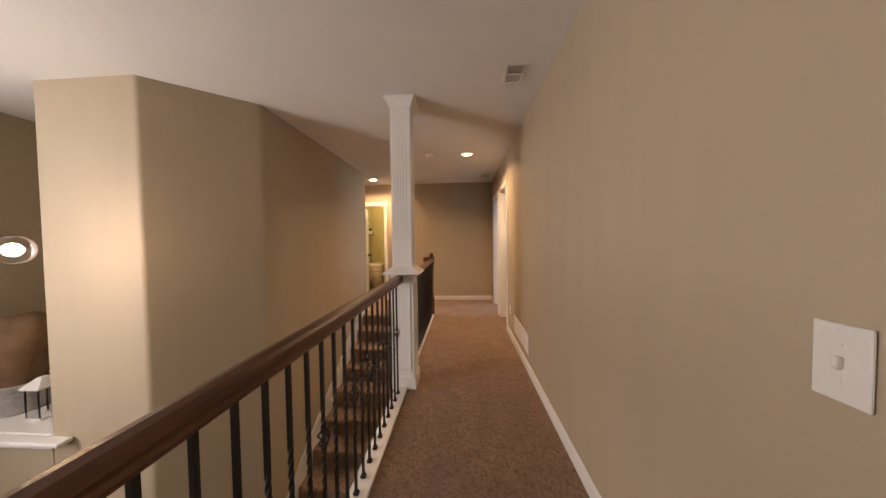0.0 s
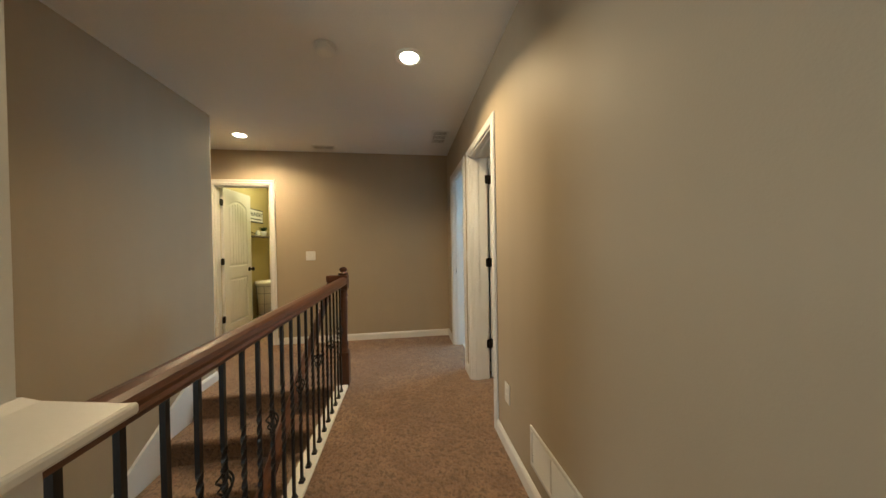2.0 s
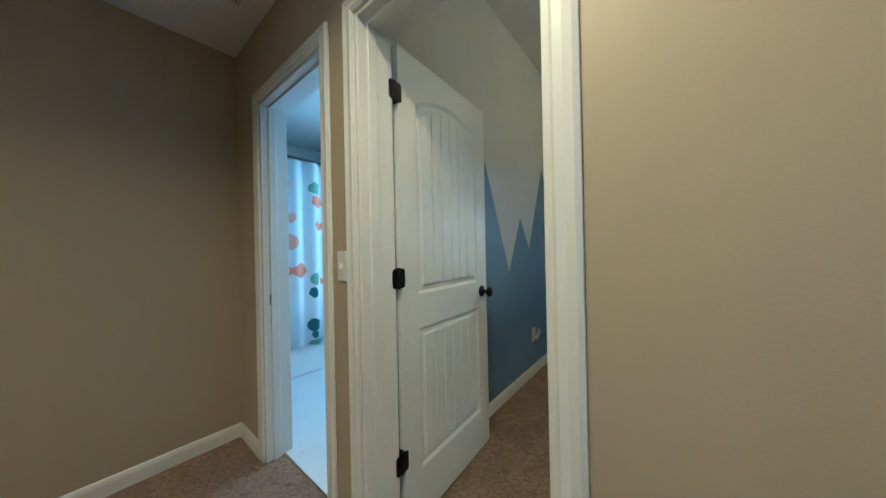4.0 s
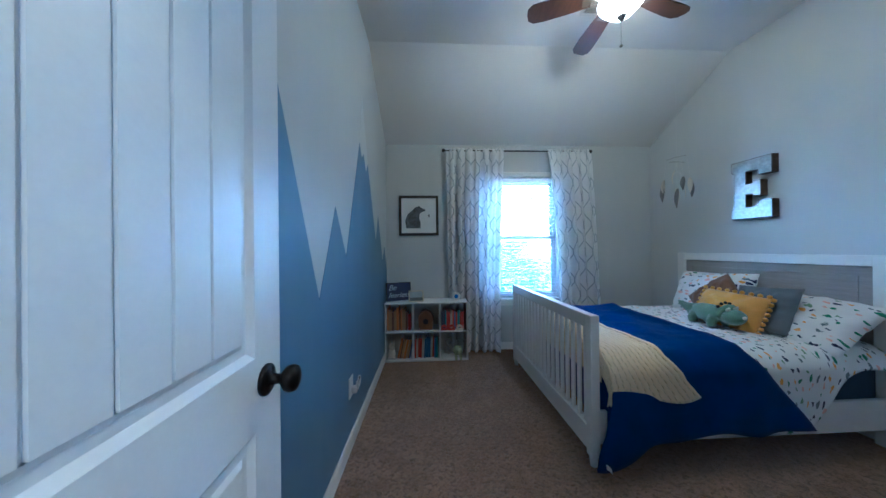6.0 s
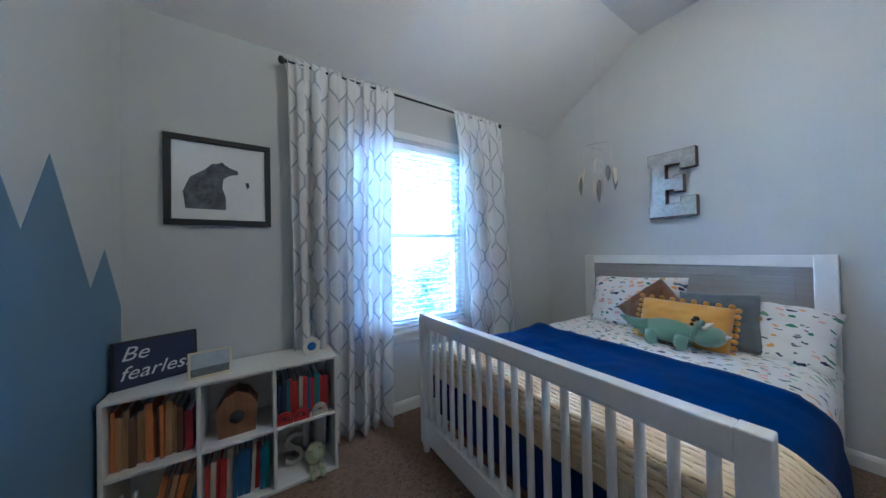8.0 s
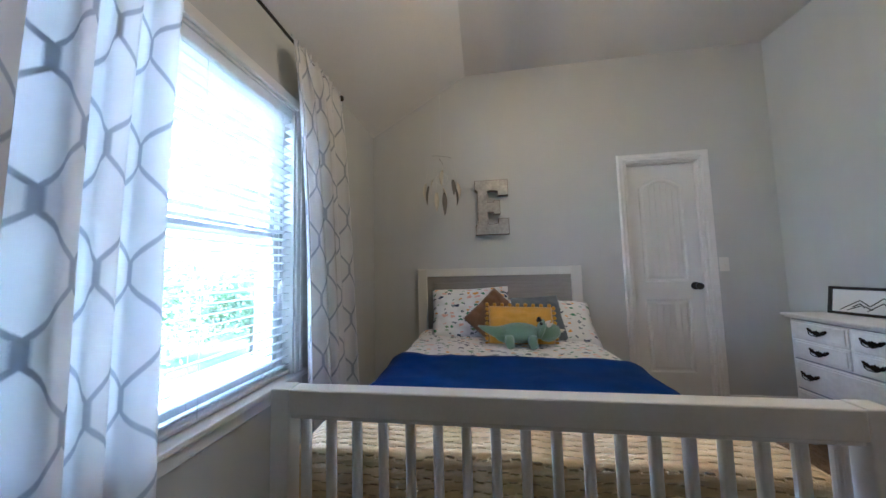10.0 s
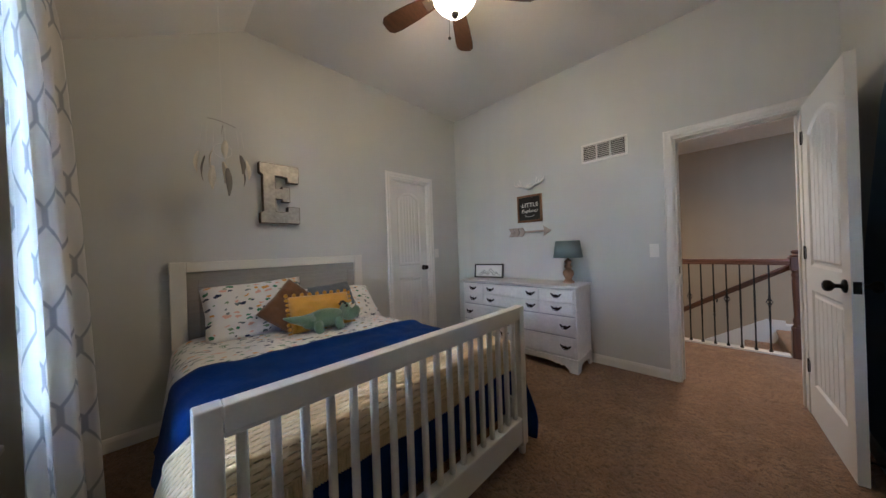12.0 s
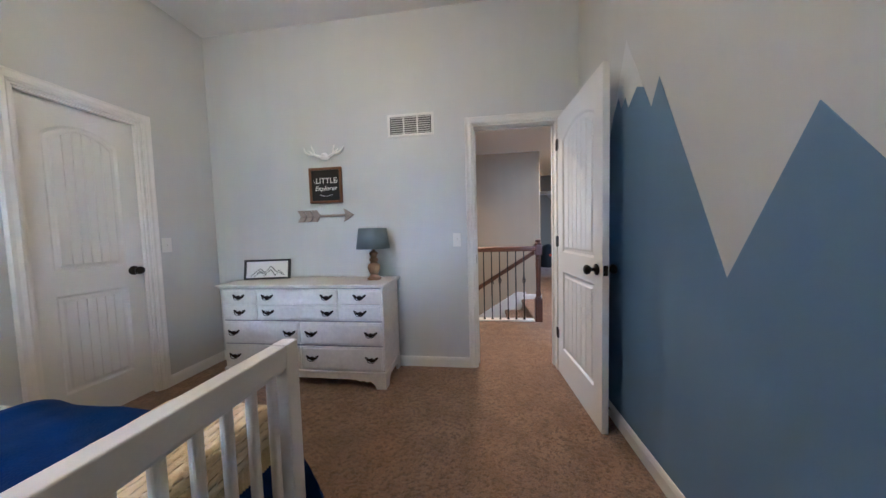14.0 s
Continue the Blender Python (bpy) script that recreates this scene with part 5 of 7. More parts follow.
th = thing("window_blind", (XW + 0.03, sum(WY) / 2, WZ[1]), "white horizontal slat blind lowered with the slats open", "blind")
b0, b1 = WY[0] + 0.018, WY[1] - 0.018
part("headrail", rb(B(), (XW + 0.005, b0, WZ[1] - 0.065), (XW + 0.055, b1, WZ[1] - 0.014), 0.004, 1), BLIND, th)
part("bottom_rail", rb(B(), (XW + 0.008, b0, WZ[0] + 0.012), (XW + 0.055, b1, WZ[0] + 0.030), 0.004, 1), BLIND, th)
n, first = 33, None
z_lo, z_hi = WZ[0] + 0.055, WZ[1] - 0.085
for k in range(n):
    loc = Matrix.Translation((XW + 0.031, (b0 + b1) / 2, z_lo + (z_hi - z_lo) * k / (n - 1))) @ Matrix.Rotation(radians(9), 4, "Y")
    if first is None:
        bm = B()
        h, c = (b1 - b0) / 2 - 0.004, 0.024
        pr = [(-c, 0), (-c / 2, 0.003), (0, 0.004), (c / 2, 0.003), (c, 0)]
        rows = [[bm.verts.new((x, y, z + dz)) for x, z in pr for dz in (0,)] + [bm.verts.new((x, y, z - 0.0022)) for x, z in pr[::-1]] for y in (-h, h)]
        for i in range(10):
            bm.faces.new([rows[0][i], rows[1][i], rows[1][(i + 1) % 10], rows[0][(i + 1) % 10]])
        bm.faces.new(rows[0])
        bm.faces.new(rows[1][::-1])
        bmesh.ops.recalc_face_normals(bm, faces=bm.faces)
        first = part("slat", bm, BLIND, th)
        first.matrix_basis = loc
    else:
        again(first, loc, th)
for y in (b0 + 0.14, (b0 + b1) / 2, b1 - 0.14):
    bm = B()
    for dx in (-0.024, 0.024):
        rod(bm, (XW + 0.031 + dx, y, z_lo - 0.03), (XW + 0.031 + dx, y, z_hi + 0.03), 0.0011, 5)
    part("ladder_cord", bm, BLIND, th)
bm = rod(B(), (XW + 0.002, b0 + 0.075, WZ[1] - 0.06), (XW + 0.002, b0 + 0.075, 1.12), 0.0013, 5)
lathe(bm, [(0.003, 0), (0.007, -0.013), (0.008, -0.026), (0.005, -0.033)][::-1], Matrix.Translation((XW + 0.002, b0 + 0.075, 1.12)), 12)
lathe(bm, [(0.003, 0), (0.007, -0.013), (0.008, -0.026), (0.005, -0.033)][::-1], Matrix.Translation((XW + 0.002, b0 + 0.094, 1.105)), 12)
part("pull_cord", bm, BLIND, th, "white pull cord with two tassels")

XR = XW - 0.085
th = thing("curtain_rod", (XR, 3.354, 2.37), "dark pewter curtain rod with round finials", "curtain rod")
part("rod", rod(B(), (XR, 2.495, 2.37), (XR, 4.21, 2.37), 0.008, 14), RODM, th)
for y, s in ((2.495, -1), (4.21, 1)):
    part("finial", lathe(B(), [(0.010, 0), (0.012, 0.006), (0.009, 0.010), (0.019, 0.018), (0.023, 0.028), (0.019, 0.040), (0.006, 0.046), (0, 0.047)], Matrix.Translation((XR, y, 2.37)) @ Matrix.Rotation(radians(-90 * s), 4, "X"), 18), RODM, th)
    part("bracket", tube(B(), [(XR, y - s * 0.03, 2.36), (XR + 0.03, y - s * 0.03, 2.352), (XW, y - s * 0.03, 2.352)], 0.006, 8), RODM, th)


def curtain(y0, y1, folds, width, label, seed, spill=0.0, off=0.0, tuck=0.0):
    """A pleated panel from the rod to the floor; width is the cloth laid flat."""
    th = thing("curtain", (XR, (y0 + y1) / 2, 0), label, "curtain", "window curtains")
    zt = 2.392
    rnd = random.Random(seed)
    ph = [rnd.random() * 6.28 for _ in range(6)]

    def place(u, v):
        z = 0.018 + (zt - 0.018) * v
        w = u + 0.018 * math.sin(u * 9 + ph[0])
        deep = (0.018 + 0.030 * (1 - v) ** 0.6) * min(1.0, 0.35 + (1 - v) * 6)
        x = XR - 0.010 - off * (1 - v) ** 0.5 + deep * math.sin(w * folds * 6.283 + ph[1]) + 0.5 * deep * math.sin(w * folds * 3.9 + ph[2] + (1 - v) * 1.2)
        mid, half = (y0 + y1) / 2, (y1 - y0) / 2
        flare = 1 - 0.05 * math.sin(v * 3.1)
        y = mid + (w * 2 - 1) * half * flare + 0.010 * math.sin(u * folds * 12.57 + ph[3]) + 0.012 * math.sin(v * 5 + ph[4]) * (1 - v) - spill * (1 - v) * (1 - w) - tuck * (1 - v) ** 0.8
        if v > 0.985:
            x = XR - 0.010 + 0.012 * math.sin(w * folds * 12.566)
        return Vector((min(x, XW - 0.028), y, z))
    bm = sheet(B(), folds * 16, 46, place, uv=lambda u, v: (u * width, v * zt))
    c = part("panel", bm, CURTAIN, th)
    thick(c, 0.0016)
    return th


curtain(3.515, 4.225, 7, 1.32, "white curtain panel with a grey trellis pattern, hanging to the floor", 3, spill=-0.09)
curtain(2.46, 3.02, 5, 1.25, "white trellis curtain panel gathered beside the window", 8, spill=0.0, off=0.05, tuck=0.13)

# ---------------------------------------------------------------- ceiling fan
FC = Vector((2.58, 3.235, 0))
th = thing("ceiling_fan", (FC.x, FC.y, FZ), "five-blade walnut ceiling fan with a lit frosted glass bowl", "ceiling fan")
m = Matrix.Translation((FC.x, FC.y, 0))
part("canopy", lathe(B(), [(0.0, FZ - 0.075), (0.03, FZ - 0.075), (0.055, FZ - 0.04), (0.068, FZ - 0.005), (0.068, FZ)], m, 32), PEWTER, th)
part("downrod", lathe(B(), [(0.012, 2.87), (0.012, FZ - 0.07)], m, 12), PEWTER, th)
part("motor_housing", lathe(B(), [(0.055, 2.735), (0.075, 2.745), (0.085, 2.765), (0.10, 2.775), (0.115, 2.80), (0.115, 2.845), (0.09, 2.868), (0.04, 2.885), (0.0, 2.885)], m, 40), PEWTER, th)
part("light_fitter", lathe(B(), [(0.07, 2.705), (0.095, 2.712), (0.095, 2.722), (0.06, 2.738)], m, 32), PEWTER, th)
bowl = part("glass_bowl", lathe(B(), [(0.0, 2.618), (0.030, 2.619), (0.062, 2.632), (0.085, 2.655), (0.110, 2.680), (0.128, 2.705), (0.131, 2.712), (0.126, 2.712), (0.105, 2.684), (0.08, 2.661), (0.058, 2.638), (0.028, 2.626), (0.0, 2.625)], m, 40), BOWL, th, "glowing frosted glass bowl")
bowl.visible_shadow = False
part("bowl_finial", lathe(B(), [(0, 2.592), (0.010, 2.594), (0.020, 2.606), (0.026, 2.617), (0.026, 2.621)], m, 20), PEWTER, th)
part("pull_chain", lathe(rod(B(), (FC.x + 0.035, FC.y - 0.02, 2.470), (FC.x + 0.03, FC.y - 0.015, 2.66), 0.0013, 5), [(0, 2.455), (0.009, 2.460), (0.010, 2.466), (0.003, 2.474)], Matrix.Translation((FC.x + 0.035, FC.y - 0.02, 0)), 12), PEWTER, th)
for k in range(5):
    q = m @ Matrix.Rotation(radians(-3 + 72 * k), 4, "Z") @ Matrix.Translation((0, 0, 2.765)) @ Matrix.Rotation(radians(12), 4, "X")
    outline = [(0.165, -0.045), (0.30, -0.058), (0.45, -0.066), (0.515, -0.062), (0.545, -0.038), (0.55, 0.0), (0.545, 0.038), (0.515, 0.062), (0.45, 0.066), (0.30, 0.058), (0.165, 0.045)]
    b = part("blade", prism(B(), outline, 0.007, q), FANWOOD, th, "dark walnut blade")
    part("blade_iron", rb(rb(B(), (0.075, -0.016, -0.004), (0.19, 0.016, 0.0005), 0.002, 1, q), (0.17, -0.035, -0.004), (0.215, 0.035, 0.0), 0.002, 1, q), PEWTER, b)

# ---------------------------------------------------------------- bed
bx0, bx1 = 2.425, 3.855
FY, HY = 3.545, 1.66               # outer face of the footboard, wall face of the headboard
th = thing("bed", ((bx0 + bx1) / 2, 2.6, 0), "white wooden bed with a slatted footboard and a grey headboard panel", "bed")
# headboard
for a, b in ((bx0, bx0 + 0.085), (bx1 - 0.085, bx1)):
    part("headboard_post", rb(B(), (a, HY, 0), (b, HY + 0.06, 1.150), 0.005, 2), BEDW, th)
part("headboard_top_rail", rb(B(), (bx0 + 0.085, HY + 0.002, 1.078), (bx1 - 0.085, HY + 0.058, 1.148), 0.004, 2), BEDW, th)
part("headboard_low_rail", rb(B(), (bx0 + 0.085, HY + 0.004, 0.16), (bx1 - 0.085, HY + 0.050, 0.33), 0.004, 2), BEDW, th)
bm = rb(B(), (bx0 + 0.083, HY + 0.012, 0.32), (bx1 - 0.083, HY + 0.040, 1.080), 0.002, 1)
panel = part("headboard_panel", bm, BEDGREY, th, "grey-washed headboard panel with an inset line")
p0, p1, q0, q1 = bx0 + 0.15, bx1 - 0.15, 0.45, 1.018
for a, b in (((p0, q1 - 0.006), (p1, q1)), ((p0, q0), (p0 + 0.006, q1)), ((p1 - 0.006, q0), (p1, q1))):
    part("bead", rb(B(), (a[0], HY + 0.038, a[1]), (b[0], HY + 0.046, b[1]), 0.002, 1), BEDGREY, panel)
# footboard
for a, b in ((bx0, bx0 + 0.055), (bx1 - 0.055, bx1)):
    part("footboard_post", rb(B(), (a, FY - 0.050, 0.055), (b, FY, 0.838), 0.004, 2), BEDW, th)
    part("foot", lathe(B(), [(0.018, 0), (0.024, 0.056)], Matrix.Translation(((a + b) / 2, FY - 0.026, 0)), 14), BEDW, th)
part("footboard_top_rail", rb(B(), (bx0 + 0.055, FY - 0.050, 0.768), (bx1 - 0.055, FY, 0.836), 0.004, 2), BEDW, th)
part("footboard_inner_bead", rb(B(), (bx0 + 0.055, FY - 0.043, 0.757), (bx1 - 0.055, FY - 0.007, 0.769), 0.003, 1), BEDW, th)
part("footboard_bottom_rail", rb(B(), (bx0 + 0.055, FY - 0.046, 0.075), (bx1 - 0.055, FY - 0.004, 0.20), 0.004, 2), BEDW, th)
part("footboard_ledge", rb(B(), (bx0 + 0.055, FY - 0.054, 0.20), (bx1 - 0.055, FY + 0.002, 0.215), 0.004, 1), BEDW, th)
ns, first = 18, None
for k in range(ns):
    x = bx0 + 0.055 + (bx1 - bx0 - 0.11) * (k + 0.5) / ns
    loc = Matrix.Translation((x, FY - 0.025, 0))
    if first is None:
        first = part("slat", rb(B(), (-0.0125, -0.0125, 0.212), (0.0125, 0.0125, 0.761), 0.009, 3), BEDW, th)
        first.matrix_basis = loc
    else:
        again(first, loc, th)
for a, b in ((bx0 + 0.02, bx0 + 0.045), (bx1 - 0.045, bx1 - 0.02)):
    part("side_rail", rb(B(), (a, HY + 0.06, 0.12), (b, FY - 0.05, 0.30), 0.003, 1), BEDW, th)
solo("mattress", rb(B(), (bx0 + 0.05, HY + 0.07, 0.22), (bx1 - 0.05, FY - 0.115, 0.585), 0.05, 4), MATTRESS, "mattress with a dark navy base cover on the bed", "mattress", smooth=True)

TOP = 0.595


def drape(name, y0f, y1f, low_door, low_win, lift, material, label, category, nu=110, nv=44, seed=0, wrinkle=0.010, uvs=1.0, t=0.004, drop=0.0, corner=0.0):
    """Cloth over the bed. u runs over the width from the door side to the window side, v from the head to the foot;
    the hem heights are functions of v."""
    xl, xr, r = bx0 - 0.002 - lift, bx1 + 0.002 + lift, 0.13
    zt = TOP + lift

    def path(u, v):
        hl, hr = zt - low_door(v), zt - low_win(v)
        arc = r * math.pi / 2
        flat = (xr - xl) - 2 * r
        total = (hl - r) + arc + flat + arc + (hr - r)
        s = u * total
        if s < hl - r:
            return xl, zt - r - ((hl - r) - s), -1, (hl - r - s), s
        s2 = s - (hl - r)
        if s2 < arc:
            a = s2 / r
            return xl + r - r * math.cos(a), zt - r + r * math.sin(a), 0, 0, s
        s2 -= arc
        if s2 < flat:
            return xl + r + s2, zt, 0, 0, s
        s2 -= flat
        if s2 < arc:
            a = s2 / r
            return xr - r + r * math.sin(a), zt - r + r * math.cos(a), 0, 0, s
        s2 -= arc
        return xr, zt - r - s2, 1, s2, s

    def place(u, v):
        x, z, side, down, s = path(u, v)
        ys, ye = y0f(x, z), y1f(x, z)
        y = ys + (ye - ys + drop) * v
        over = max(0.0, y - ye)
        y = min(y, ye)
        p = Vector((x * 4.5 + seed, y * 4.5, z * 3))
        w = noise.noise(p) * wrinkle + noise.noise(p * 3.1) * wrinkle * 0.4
        if side:
            fold = down * 0.055 * (0.5 + 0.5 * math.sin(y * 17 + 1.7 * math.sin(y * 5))) + (0.12 * down if side > 0 else 0.0)
            near_foot = max(0.0, min(1.0, (y - 3.0) / 0.4))
            if side < 0:
                fold += corner * near_foot * math.sin(min(1.0, down / (TOP - 0.1)) * math.pi) ** 0.7
            x += side * (fold + 0.3 * abs(w))
        else:
            z += max(w, -lift * 0.6) + 0.012 * math.exp(-((v - 0.0) / 0.04) ** 2)
        if over:
            z -= over if side == 0 else 0.0
            y += min(0.10, 0.5 * over) * min(1.0, down * 3) if side < 0 else 0.0
            y += 0.010 * math.sin(x * 13 + seed) * min(1.0, over * 6) * 0.5
        return Vector((x, y, z))
    bm = sheet(B(), nu, nv, place, uv=lambda u, v: (path(u, v)[4] * uvs, (y0f(0, TOP) + (y1f(0, TOP) - y0f(0, TOP) + drop) * v) * uvs))
    ob = solo(name, bm, material, label, category, smooth=True)
    thick(ob, t, 1.0)
    return ob


lean = lambda z: max(0.0, TOP - z)
drape("bed_sheet", lambda x, z: 1.745, lambda x, z: 2.62, lambda v: 0.16 + 0.33 / (1 + math.exp((v - 0.46) * 17)), lambda v: 0.20, 0.006, PRINT, "white bed sheet printed with small coloured dinosaurs, hanging over the side", "bed sheet", seed=1, wrinkle=0.012)
drape("blanket", lambda x, z: 2.61 - 0.06 * (x - 2.40) - 0.85 * lean(z) + 0.018 * math.sin(x * 6), lambda x, z: 3.443 + (0.04 * lean(z)), lambda v: 0.045 + 0.13 / (1 + math.exp((v - 0.66) * 40)) + 0.010 * math.sin(v * 21), lambda v: 0.10, 0.024, ROYAL, "royal blue fleece blanket spread over the bed, hanging to the floor", "blanket", seed=5, wrinkle=0.013, drop=0.40, corner=0.06)
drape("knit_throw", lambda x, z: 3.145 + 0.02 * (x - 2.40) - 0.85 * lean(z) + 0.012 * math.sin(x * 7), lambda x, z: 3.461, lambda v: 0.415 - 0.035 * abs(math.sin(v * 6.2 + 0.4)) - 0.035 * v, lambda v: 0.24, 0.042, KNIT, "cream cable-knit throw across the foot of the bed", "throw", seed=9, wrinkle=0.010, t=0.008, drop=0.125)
part("care_tag", sheet(B(), 4, 4, lambda u, v: Vector((2.306 + 0.030 * u, 3.508 + 0.010 * u + 0.006 * v, 0.062 + 0.030 * v + 0.006 * math.sin(3 * u)))), PAPER, bpy.data.objects["blanket"], "small white care tag", smooth=True)
throw = bpy.data.objects["knit_throw"]
part("ribbed_hem", sheet(B(), 900, 3, lambda u, v: Vector((bx0 + 0.03 + u * (bx1 - bx0 - 0.06), 3.468 + 0.0035 * math.sin(u * 6.283 * 150) + 0.004 * math.sin(u * 37), 0.458 + 0.008 * math.sin(u * 11) + 0.062 * v))), KNITRIB, throw, "ribbed cream hem")


# ---------------------------------------------------------------- pillows
def cushion(name, w, h, d, m, material, label, category="pillow", seed=0, pinch=0.10, sub=22):
    """A stuffed cushion with pinched corners. Local x across, y up, z through it."""
    th = thing(name, m.translation, label, category)
    bm = B()
    for s in (1, -1):
        def place(u, v):
            a, b = u * 2 - 1, v * 2 - 1
            e = max(0.0, (1 - a ** 4) * (1 - b ** 4)) ** 0.5
            x = a * w / 2 * (1 - pinch * 0.5 * (1 - abs(b)) * abs(a) ** 3)
            y = b * h / 2 * (1 - pinch * 0.5 * (1 - abs(a)) * abs(b) ** 3)
            z = s * (d / 2) * e
            p = Vector((a * 2.2 + seed, b * 2.2, s * 3))
            z += noise.noise(p * 1.6) * 0.026 * e + noise.noise(p * 4.5) * 0.011 * e
            return m @ Vector((x, y, z))
        sheet(bm, sub, sub, place, uv=lambda u, v: (u * w + seed, v * h + s))
    bmesh.ops.remove_doubles(bm, verts=bm.verts, dist=0.0005)
    bmesh.ops.recalc_face_normals(bm, faces=bm.faces)
    part("cover", bm, material, th)
    return th


def lean_pose(x, y, z, back, turn=0.0, roll=0.0):
    """Standing on the bed and leaning back towards the headboard, facing the foot."""
    return Matrix.Translation((x, y, z)) @ Matrix.Rotation(radians(turn), 4, "Z") @ Matrix.Rotation(radians(180), 4, "Z") @ Matrix.Rotation(radians(90 - back), 4, "X") @ Matrix.Rotation(radians(roll), 4, "Z")


cushion("pillow", 0.66, 0.43, 0.17, lean_pose(3.375, 1.852, 0.777, 22, 0, 2), PRINT, "white dinosaur-print bed pillow leaning on the headboard", seed=2)
cushion("pillow", 0.72, 0.44, 0.15, lean_pose(2.775, 1.895, 0.705, 50, 0, -3), PRINT, "white dinosaur-print bed pillow, slumped", seed=11)
cushion("throw_pillow", 0.36, 0.36, 0.12, lean_pose(3.175, 2.012, 0.757, 25, 0, 45), BROWNF, "brown square throw pillow set on one corner", seed=4)
cushion("throw_pillow", 0.37, 0.35, 0.11, lean_pose(2.855, 2.007, 0.757, 28, 4, 3), SLATEF, "slate grey throw pillow", seed=6)
m = lean_pose(3.000, 2.102, 0.717, 24, 0, -2)
th = cushion("throw_pillow", 0.47, 0.29, 0.12, m, MUSTARD, "mustard yellow lumbar pillow edged with pompoms", seed=8, pinch=0.04)
pom = None
for k in range(34):
    u = k / 34 * 4
    a, f = int(u), u - int(u)
    x, y = [(-1 + 2 * f, 1), (1, 1 - 2 * f), (1 - 2 * f, -1), (-1, -1 + 2 * f)][a]
    loc = m @ Matrix.Translation((x * 0.245, y * 0.155, random.uniform(-0.004, 0.004)))
    if pom is None:
        pom = part("pompom", ball(B(), (0, 0, 0), 0.0155, seg=10), MUSTARD, th)
        pom.matrix_basis = loc
    else:
        again(pom, loc, th)

# plush dinosaur lying in front of the cushions, head towards the door side
bm = B()
PX, PY, PZ = 3.00, 2.235, 0.620
ax = lambda x, y, z: (PX + x, PY + y, PZ + z)
ball(bm, ax(0.03, 0, 0.075), (0.150, 0.068, 0.070), seg=18)
ball(bm, ax(0.10, 0, 0.060), (0.10, 0.06, 0.055), seg=14)
tube(bm, [ax(0.12, 0, 0.075), ax(0.20, 0.0, 0.085), ax(0.27, -0.01, 0.105), ax(0.31, -0.015, 0.120)], [0.055, 0.036, 0.020, 0.006], 12)
ball(bm, ax(-0.165, 0.015, 0.082), (0.080, 0.062, 0.058), Matrix.Rotation(radians(14), 4, "Y"), seg=16)
ball(bm, ax(-0.115, 0.010, 0.105), (0.022, 0.080, 0.068), Matrix.Rotation(radians(-18), 4, "Y"), seg=16)
for x, y in ((-0.05, 0.055), (0.10, 0.055), (-0.05, -0.05), (0.10, -0.05)):
    tube(bm, [ax(x, y * 0.7, 0.06), ax(x, y * 1.15, 0.02), ax(x - 0.012, y * 1.2, -0.012)], [0.036, 0.032, 0.027], 10)
th = thing("plush_toy", ax(0, 0, 0), "sage green stuffed three-horned dinosaur on the bed", "stuffed toy")
part("body", bm, PLUSH, th, smooth=True)
for x, y, z, dx, dz in ((-0.155, 0.045, 0.130, -0.035, 0.030), (-0.155, -0.015, 0.135, -0.035, 0.030), (-0.232, 0.015, 0.090, -0.030, 0.014)):
    part("horn", lathe(B(), [(0.015, 0), (0.010, 0.022), (0.003, 0.042), (0, 0.044)], Matrix.Translation(ax(x, y, z)) @ Vector((dx, 0.02, dz)).to_track_quat("Z", "Y").to_matrix().to_4x4(), 10), CREAM, th, "cream felt horn", smooth=True)
for k in range(5):
    a = -0.9 + k * 0.45
    part("frill_spike", ball(B(), ax(-0.108, 0.010 + 0.075 * math.sin(a), 0.108 + 0.068 * math.cos(a)), 0.011, seg=8), INK, th, smooth=True)
for y in (0.062, -0.032):
    part("eye", ball(B(), ax(-0.195, y, 0.100), 0.006, seg=8), INK, th, smooth=True)

# ---------------------------------------------------------------- wall letter E, mobile
th = thing("metal_letter", (3.16, YH, 1.445), "large galvanised metal letter E with rusty edges", "letter")
LH, LW_, ew = 0.50, 0.300, 0.06
half = [(0, 0), (LW_, 0), (LW_, 0.145), (0.205, 0.145), (0.205, 0.105), (0.155, 0.098), (0.115, 0.10), (0.115, 0.205), (0.165, 0.205), (0.165, 0.185), (0.225, 0.185), (0.225, 0.245)]
poly = half + [(x, LH - y) for x, y in half[::-1][1:]] 
poly += [(0, LH - 0.085), (0.022, LH - 0.10), (0.022, 0.10), (0, 0.085)]
m = wall_frame((3.310, YH + 0.002, 1.445), (-1, 0, 0), (0, 0, 1))
part("letter_body", prism(B(), poly, ew, m), RUST, th, "rusty sheet-metal edge")
cx, cy = LW_ / 2, LH / 2
bm = B()
ins = []
npt = len(poly)
for i in range(npt):
    p, c, q = Vector(poly[i - 1]), Vector(poly[i]), Vector(poly[(i + 1) % npt])
    d0, d1 = (c - p).normalized(), (q - c).normalized()
    n0, n1 = Vector((-d0.y, d0.x)), Vector((-d1.y, d1.x))
    nn = (n0 + n1)
    nn = nn / max(0.3, nn.length_squared) * 2
    ins.append(tuple(c + nn * 0.004))
prism(bm, ins, 0.003, m @ Matrix.Translation((0, 0, ew - 0.001)))
part("letter_face", bm, GALV, th, "dull galvanised face")

